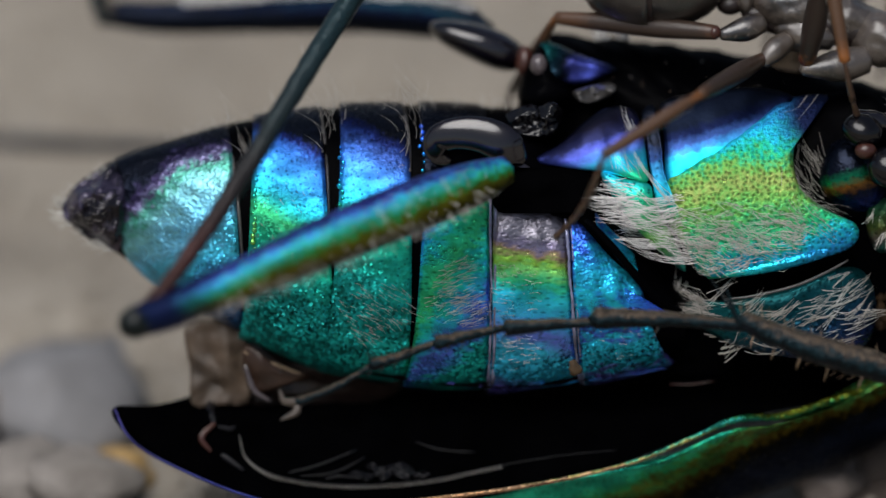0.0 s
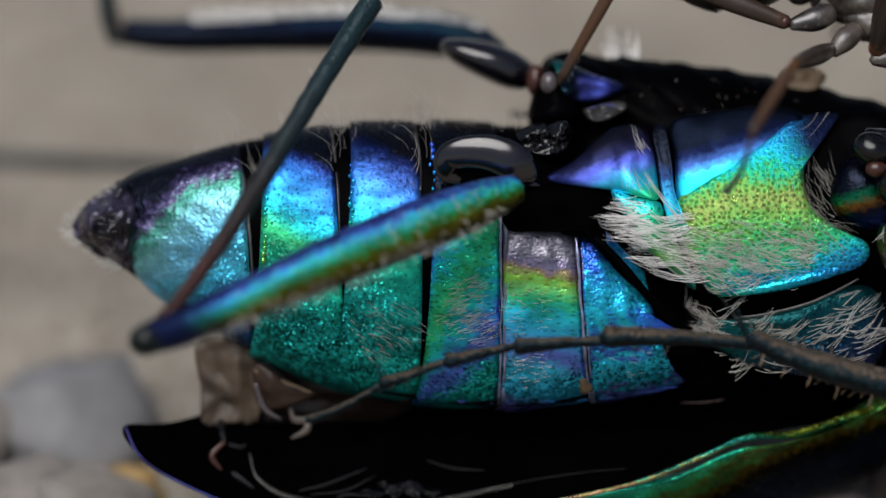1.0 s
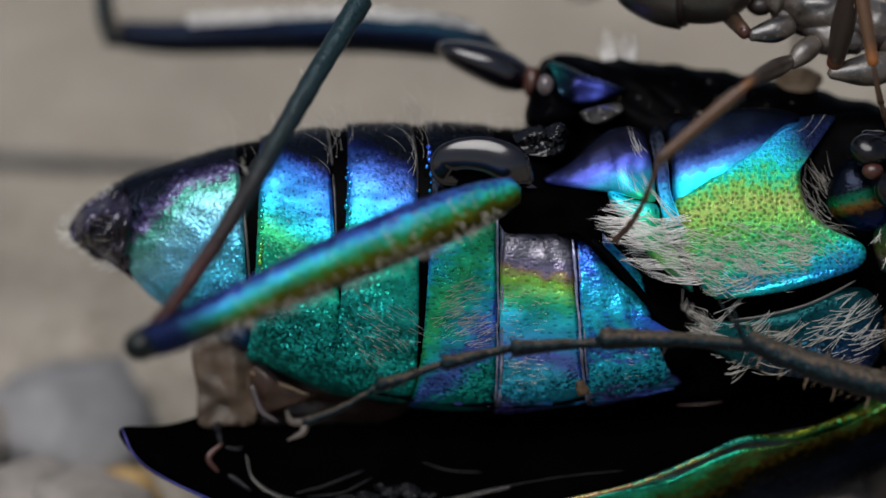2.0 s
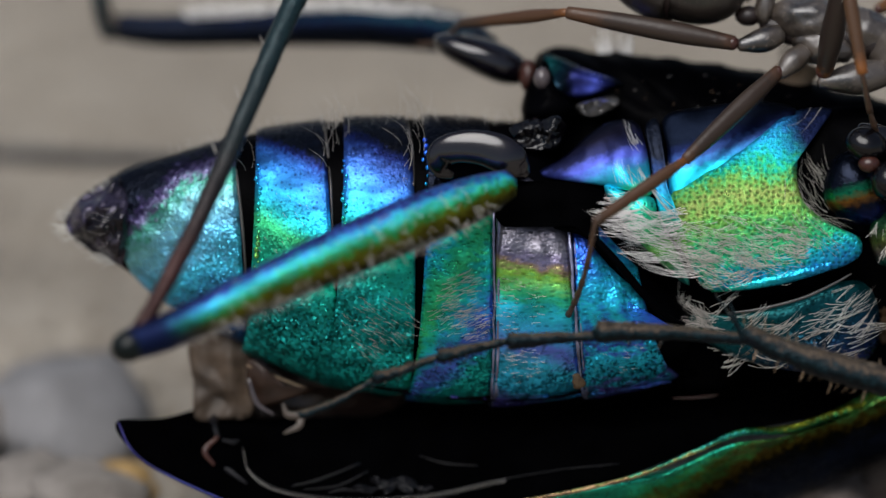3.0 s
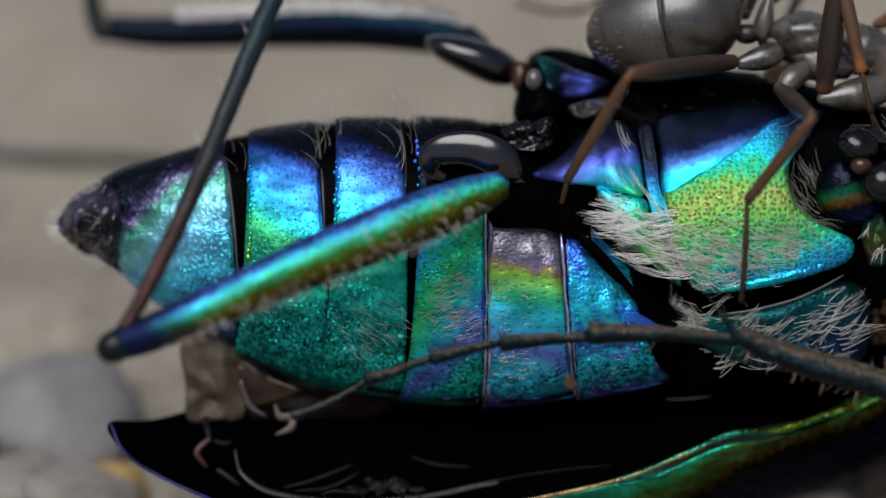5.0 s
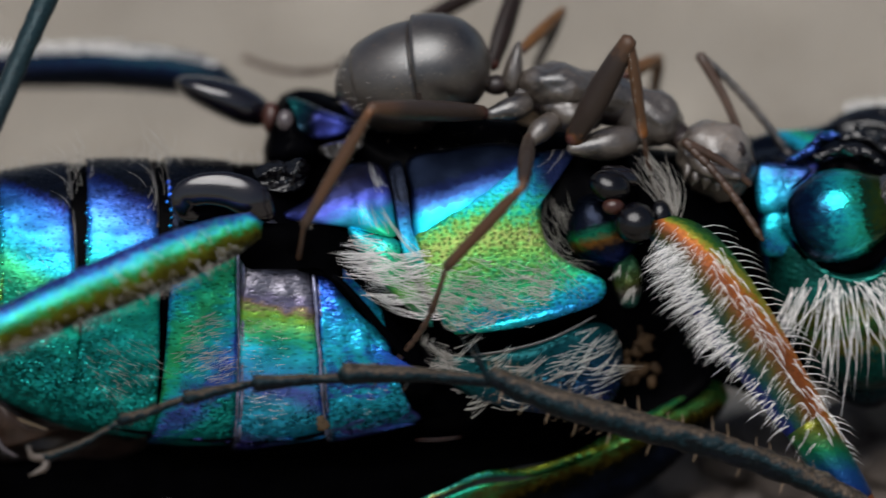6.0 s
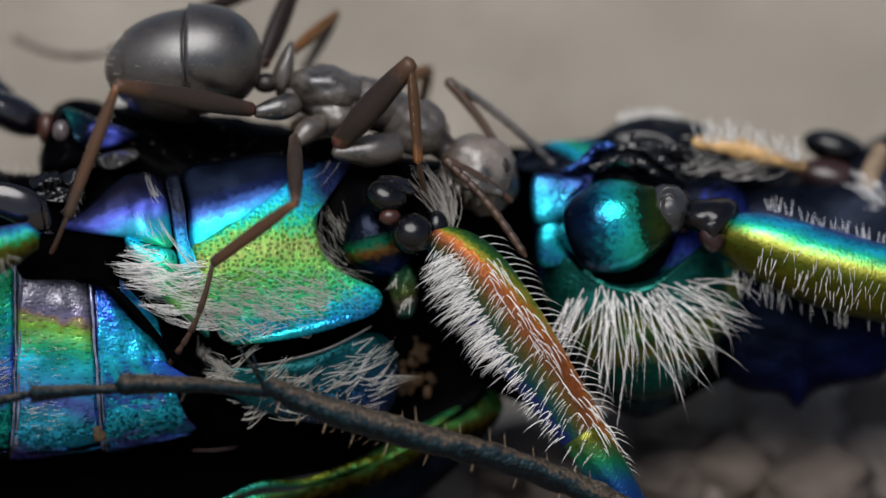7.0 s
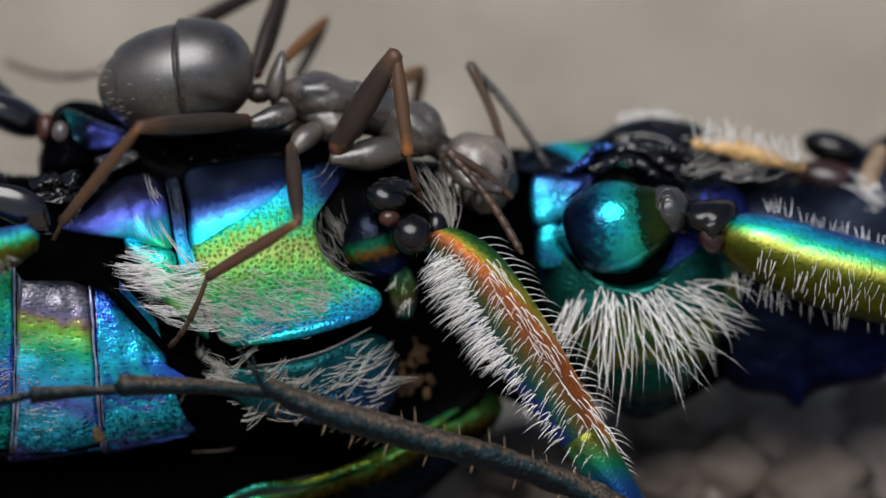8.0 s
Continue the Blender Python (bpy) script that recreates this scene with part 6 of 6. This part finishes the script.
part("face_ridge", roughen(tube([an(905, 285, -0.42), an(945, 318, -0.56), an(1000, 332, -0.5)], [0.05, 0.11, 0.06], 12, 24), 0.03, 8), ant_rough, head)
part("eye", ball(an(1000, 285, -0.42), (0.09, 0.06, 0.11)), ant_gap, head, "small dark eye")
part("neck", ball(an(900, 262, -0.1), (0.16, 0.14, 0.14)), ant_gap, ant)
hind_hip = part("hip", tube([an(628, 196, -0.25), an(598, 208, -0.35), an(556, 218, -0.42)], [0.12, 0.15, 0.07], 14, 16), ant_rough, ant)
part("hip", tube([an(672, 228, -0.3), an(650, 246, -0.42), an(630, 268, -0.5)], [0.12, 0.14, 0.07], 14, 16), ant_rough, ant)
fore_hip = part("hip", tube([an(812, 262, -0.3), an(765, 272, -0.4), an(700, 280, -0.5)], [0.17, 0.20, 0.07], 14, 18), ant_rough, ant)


def dust(ob, count, seed):
    """Pale specks of dust that lie on one part of the ant."""
    rnd = random.Random(seed)
    xs, zs = [v.co.x / MM for v in ob.data.vertices], [v.co.z / MM for v in ob.data.vertices]
    bm = bmesh.new()
    for _ in range(count):
        x, z = rnd.uniform(min(xs), max(xs)), rnd.uniform(min(zs), max(zs))
        y = skin_y(ob, x, z, 99.0)
        r = rnd.uniform(0.004, 0.009)
        if y < 90:
            ball_into(bm, Vector((x, y, z)), (r * rnd.uniform(0.7, 1.6), r * 0.6, r), None, (6, 4))
    part("dust", bm, tan_mat, ob, kind="stuff")


for k, (dusty, count) in enumerate(((gaster, 12), (gaster_front, 26), (head, 44), (hind_hip, 6), (fore_hip, 12), (rear_thorax, 10))):
    dust(dusty, count, 600 + k)


def leg_rod(length, r0, r1, r2, bow=0.0):
    return tube([(0, 0, 0), (length * 0.33, 0, bow), (length * 0.7, 0, bow), (length, 0, 0)], [r0, r1, r1 * 0.9, r2], 12, 18, 0.8)


def foot_rod(length, r):
    bm = bmesh.new()
    x = 0.0
    def arch(q):
        return (q, 0, -0.09 * length * math.sin(math.pi * q / length))

    for f in (0.42, 0.18, 0.13, 0.1, 0.17):
        tube_into(bm, [arch(x), arch(x + length * f * 0.5), arch(x + length * f * 0.97)], [r * 0.65, r * 0.8, r], 8, 6)
        x += length * f
    tube_into(bm, [(x, 0, 0), (x + 0.05, -0.04, 0.02), (x + 0.08, -0.07, -0.02)], [r * 0.6, r * 0.5, 0.004], 6, 6)
    return bm


class Leg:
    """Femur on the ant, shin and foot on the femur."""

    def __init__(self, hip, lengths, radii, colours):
        self.hip, self.lengths = hip, lengths
        self.femur = part("femur", leg_rod(lengths[0], radii[0] * 0.7, radii[0], radii[0] * 0.6), colours[0], ant)
        self.shin = part("shin", leg_rod(lengths[1], radii[1] * 0.6, radii[1], radii[1] * 0.8), colours[1], self.femur)
        self.foot = part("foot", foot_rod(lengths[2], radii[2]), colours[2], self.femur)
        part("joint", ball((0.02, 0, 0), (radii[0] * 0.62, radii[0] * 0.62, radii[0] * 0.66), None, (14, 10)), red_joint, self.femur, "reddish joint")
        bm = bmesh.new()
        for i in range(22):
            f = random.Random(i).random()
            x = lengths[1] * f
            hair_into(bm, (x, 0, radii[1] * (1 if i % 2 else -1) * 0.8), (x + 0.08, -0.02, (radii[1] + 0.04) * (1 if i % 2 else -1)), 0.0022)
        part_hairs = part("fine_fringe", bm, seta_grey, self.femur, kind="stuff")
        part_hairs.matrix_basis = Matrix()
        self.hairs = part_hairs

    def poses(self, body, knee, ankle, toe, fronts=(-1, 1, 1)):
        """Local poses of the three rods for a pose of the body (in beetle space) and the plan places of the joints."""
        a = body @ (self.hip * MM) / MM
        b = reach(a, at(*knee, a.y), self.lengths[0], fronts[0])
        c = reach(b, at(*ankle, b.y), self.lengths[1], fronts[1])
        d = reach(c, at(*toe, c.y), self.lengths[2], fronts[2])
        m1, m2, m3 = bone_pose(a, b), bone_pose(b, c), bone_pose(c, d)
        return body.inverted() @ m1, m1.inverted() @ m2, m1.inverted() @ m3


def leg_colours(name, length, near, mid, end):
    """Leg skin that turns amber towards its joints."""
    return iridescent(name, [(0.0, near), (0.1, mid), (0.8, mid), (0.95, end), (1.0, end)], (1, 0, 0), 0, length, rough=0.4, metal=0.0, wobble=0.14, sparkle=0.12, pock=0.0, bump=0.16, spec=0.4)


UMBER, SOOT, AMBER = (0.032, 0.020, 0.014), (0.024, 0.015, 0.011), (0.15, 0.055, 0.014)
rust = leg_colours("rusty_ant_shin", 1.5, AMBER, (0.072, 0.034, 0.016), (0.045, 0.026, 0.016))
browns = (leg_colours("umber_ant_femur", 1.9, (0.06, 0.03, 0.018), UMBER, (0.075, 0.036, 0.018)), rust, ant_leg)
fore_dark = leg_colours("sooty_ant_femur", 1.45, AMBER, SOOT, (0.07, 0.034, 0.016))
hind_leg = Leg(an(548, 214, -0.45), (2.0, 1.65, 2.0), (0.125, 0.08, 0.042), browns)
mid_leg = Leg(an(628, 262, -0.5), (1.68, 1.4, 1.5), (0.12, 0.08, 0.042), browns)
fore_shin = leg_colours("amber_ant_shin", 1.2, (0.06, 0.032, 0.018), (0.075, 0.036, 0.016), (0.2, 0.07, 0.015))
fore_leg = Leg(an(708, 262, -0.5), (1.45, 1.2, 1.35), (0.17, 0.085, 0.045), (fore_dark, fore_shin, ant_leg))
far_hind = Leg(an(566, 130, 0.25), (1.42, 2.6, 1.3), (0.14, 0.10, 0.045), (ant_dark, ant_dark, ant_leg))
far_mid = Leg(an(618, 105, 0.4), (1.0, 0.9, 1.2), (0.08, 0.075, 0.04), (ant_amber, ant_skin, ant_leg))
far_fore = Leg(an(800, 150, 0.35), (0.8, 0.8, 1.0), (0.09, 0.09, 0.04), (ant_amber, ant_amber, ant_leg))
feelers = []
for hipbone, bend, twist in (((1015, 285, 0.0), (940, 112, 0.1), (1100, 310, 0.2)), ((1020, 345, -0.45), (905, 268, -0.6), (1040, 445, -0.75))):
    base = an(*hipbone)
    a, b, c = Vector(), an(*bend) - base, an(*twist) - base
    scape = part("antenna", tube([a, a.lerp(b, 0.5) + Vector((0.03, 0, 0.03)), b], [0.045, 0.055, 0.065], 10), ant_leg, ant)
    row, wide = [], []
    for i in range(41):
        row.append(b.lerp(c, i / 40) + Vector((0.0, 0, 0.10 * math.sin(math.pi * i / 40))))
        wide.append(0.048 * (0.9 if i % 4 == 0 else 1.0 + 0.03 * (i % 4)) * (1 if i < 39 else 0.6))
    bm = tube(row, wide, 10, 82)
    part("antenna_tip", bm, ant_rough if hipbone[2] == 0.0 else ant_leg, scape, "beaded outer half of the feeler")
    scape.matrix_basis = Matrix.Translation(base * MM)
    feelers.append((scape, base))


# ---- what moves ----
# seconds; place of the ant's waist on the plan; its lean and that of its hind body in degrees
ANT = [(0.0, 1400, 108, 0, 14), (0.2, 1402, 105, 1, 15), (0.4, 1425, 108, 1, 25), (0.6, 1420, 112, 1, 25), (0.8, 1395, 112, 0, 22), (1.0, 1505, 58, 0, 20), (1.3, 1412, 62, 0, 25), (1.5, 1665, 60, 0, 20),
       (1.7, 1440, 75, 2, 12), (2.8, 1428, 85, 2, 22), (3.0, 1425, 105, 1, 25), (3.3, 1430, 95, 2, 30), (3.5, 1449, 108, 3, 33), (3.65, 1445, 104, 3, 33), (3.9, 1447, 112, 2, 33), (4.0, 1444, 128, 1.5, 18), (4.1, 1440, 140, 1, 5), (4.2, 1436, 146, 0, 0),
       (5.3, 1439, 130, 0, -2), (5.5, 1424, 126, 0, -3), (6.0, 1435, 150, -0.5, -1), (6.5, 1431, 151, 0, 0), (7.0, 1418, 135, 3.8, 1), (7.5, 1428, 137, 3.7, 5), (8.0, 1412, 146, 0.5, 1)]
# knee, ankle and toe on the plan
HIND = [((994, 55), (915, 185), (860, 300)), ((1052, 30), (960, 130), (860, 190)), ((1290, -30), (1200, 85), (1000, 235)), ((1200, -60), (1110, 66), (870, 225)), ((1090, -50), (980, 140), (830, 186)),
        ((1090, -80), (985, 130), (900, 190)), ((1000, -60), (930, 10), (850, 70)), ((1305, -10), (1195, 33), (1025, 195)), ((1200, -100), (1100, -40), (1000, -60)), ((1180, -60), (1000, -60), (900, -20)),
        ((988, 20), (820, 40), (700, 60)), ((1000, 28), (850, 55), (700, 110)), ((1040, 38), (860, 55), (560, 120)), ((1120, -40), (1000, 80), (850, 120)), ((1090, 10), (960, 20), (800, 60)), ((1270, 30), (1200, -20), (1120, -50)), ((1181, 170), (1075, 338), (1030, 500)), ((1165, 149), (1075, 330), (1037, 397)),
        ((1120, 129), (1010, 314), (950, 474)), ((1117, 133), (1017, 318), (887, 548)), ((1107, 122), (992, 327), (967, 447)), ((1095, 102), (985, 307), (900, 480)), ((1052, 62), (968, 290), (870, 440)), ((1080, 95), (965, 300), (880, 450)), ((1090, 134), (960, 300), (880, 400))]
MIDDLE = [((1244, 195), (1077, 300), (994, 445)), ((1244, 195), (1075, 300), (990, 430)), ((1240, 205), (1073, 296), (984, 391)), ((1218, 195), (1034, 304), (912, 393)), ((1193, 216), (1020, 305), (944, 394)),
          ((1390, 110), (1320, 225), (1280, 330)), ((1245, 195), (1077, 304), (978, 413)), ((1680, 160), (1660, 330), (1640, 420)), ((1320, 114), (1151, 262), (1082, 411)), ((1315, 236), (1140, 374), (1110, 430)),
          ((1214, 285), (1055, 394), (1010, 560)), ((1225, 282), (1065, 388), (1012, 580)), ((1240, 280), (1070, 385), (1015, 585)), ((1236, 280), (1066, 386), (1015, 585)), ((1228, 288), (1059, 397), (1012, 585)), ((1221, 292), (1057, 397), (1011, 585)), ((1216, 296), (1056, 397), (1010, 585)), ((1214, 298), (1055, 397), (1010, 585)),
          ((1500, 190), (1425, 320), (1405, 520)), ((1490, 200), (1420, 333), (1407, 555)), ((1372, 258), (1245, 400), (1165, 560)), ((1357, 280), (1222, 392), (1160, 545)), ((1363, 268), (1228, 373), (1148, 558)), ((1380, 268), (1220, 378), (1145, 555)), ((1369, 301), (1219, 396), (1129, 546))]
FORE = {5.3: ((1500, -60), (1545, 124), (1600, 264)), 5.5: ((1510, -50), (1547, 133), (1622, 298)), 6.0: ((1567, -3), (1597, 167), (1640, 297)), 6.5: ((1582, 7), (1602, 172), (1480, 302)),
        7.0: ((1573, 20), (1593, 193), (1640, 300)), 7.5: ((1575, 13), (1585, 198), (1635, 308)), 8.0: ((1549, 1), (1574, 186), (1634, 296))}
# the feelers' swing, in degrees
FEEL = [(0.0, 0), (1.0, 8), (1.5, -6), (3.0, 0), (4.2, -5), (5.5, -4), (6.0, -2), (6.5, 0), (7.0, -16), (7.5, -6), (8.0, 2)]
# the beetle's near hind leg: knee and end of the shin on the plan
LEG = [(0.0, (252, 594), (655, -20)), (0.5, (253, 593), (652, -18)), (1.0, (253, 592), (650, -12)), (1.7, (250, 594), (645, -10)), (2.8, (238, 609), (580, -70)), (3.0, (232, 612), (560, -80)),
       (3.5, (220, 620), (540, -110)), (4.0, (222, 617), (540, -112)), (4.2, (222, 616), (540, -115)), (5.3, (217, 610), (545, -100)), (5.5, (214, 612), (545, -95)), (8.0, (214, 612), (545, -95))]


def rest_leg(leg, body, knee, ankle, toe, fronts=(1, 1, 1)):
    """A far leg, held still on the ant."""
    m1, m2, m3 = leg.poses(body, knee, ankle, toe, fronts)
    leg.femur.matrix_basis, leg.shin.matrix_basis, leg.foot.matrix_basis = m1, m2, m3
    leg.hairs.matrix_basis = m2


def ease(a, b, f):
    """Between two rows of numbers, however nested."""
    if isinstance(a, (int, float)):
        return a + (b - a) * f
    return tuple(ease(p, q, f) for p, q in zip(a, b))


def ant_rows():
    """The ant's poses, filled in to about a tenth of a second so that the joints of its legs stay together."""
    keys = []
    for k, (t, u, v, turn, up) in enumerate(ANT):
        fore = FORE.get(t, ((u + 70, v - 150), (u + 105, v + 30), (u + 150, v + 160)))
        early = 1.0 if t < 4.5 else 0.0
        behind = 0.0 if 0.3 < t < 0.9 else 1.0 if t < 4.05 else -1.0
        keys.append((t, u, v, turn, up, HIND[k], MIDDLE[k], fore, early, behind))
    out = []
    for a, b in zip(keys, keys[1:]):
        n = max(2, round((b[0] - a[0]) / 0.1))
        for i in range(n):
            f = i / n
            out.append((round(a[0] + (b[0] - a[0]) * f, 3),) + ease(a[1:], b[1:], f * f * (3 - 2 * f)))
    return out + [keys[-1]]


def motions():
    drawn = Matrix.Translation(ROOT * MM)
    early = far_hind.poses(drawn, (1370, -120), (1120, -45), (1080, 20), (1, 1, 1))
    later = far_hind.poses(drawn, (1388, -136), (1066, 38), (895, 25), (1, 1, 1))
    for rod_of, k in ((far_hind.femur, 0), (far_hind.shin, 1), (far_hind.hairs, 1), (far_hind.foot, 2)):
        walk(rod_of, [(0.0, early[k]), (4.2, early[k]), (5.3, later[k]), (8.0, later[k])])
    rest_leg(far_mid, drawn, (1458, -58), (1408, 45), (1400, 150))
    rest_leg(far_fore, drawn, (1628, 30), (1618, 100), (1600, 200))
    rows, tail = [], []
    legs = {hind_leg: [], mid_leg: [], fore_leg: []}
    for t, u, v, turn, up, hind, middle, fore, early, behind in ant_rows():
        body = Matrix.Translation(at(u, v, -0.15) * MM) @ pose(0, 0, 0, 0, turn, 0)
        rows.append((t, STAGE @ body))
        tail.append((t, Matrix.Translation(GASTER * MM) @ pose(0, 0, 0, 0, up, 0)))
        legs[hind_leg].append((t, hind_leg.poses(body, *hind, fronts=(behind, 1, 1))))
        legs[mid_leg].append((t, mid_leg.poses(body, *middle, fronts=(-1, 1 - 2 * early, 1))))
        legs[fore_leg].append((t, fore_leg.poses(body, *fore)))
    walk(ant, rows)
    for (scape, base), share in zip(feelers, (1.0, 0.4)):
        walk(scape, [(t, Matrix.Translation(base * MM) @ pose(0, 0, 0, 0, turn * share, 0)) for t, turn in FEEL])
    walk(gaster, tail)
    for leg, keyed in legs.items():
        walk(leg.femur, [(t, m[0]) for t, m in keyed])
        walk(leg.shin, [(t, m[1]) for t, m in keyed])
        walk(leg.hairs, [(t, m[1]) for t, m in keyed])
        walk(leg.foot, [(t, m[2]) for t, m in keyed])
    swing, kick = [], []
    for t, knee, end in LEG:
        b = reach(HIP, at(*knee, HIP.y - 0.6), FEMUR)
        c = reach(b, at(*end, b.y), TIBIA, 1)
        m = bone_pose(HIP, b)
        swing.append((t, m))
        kick.append((t, m.inverted() @ bone_pose(b, c, (-1, 0, 0.3))))
    walk(femur, swing)
    walk(tibia, kick)


motions()
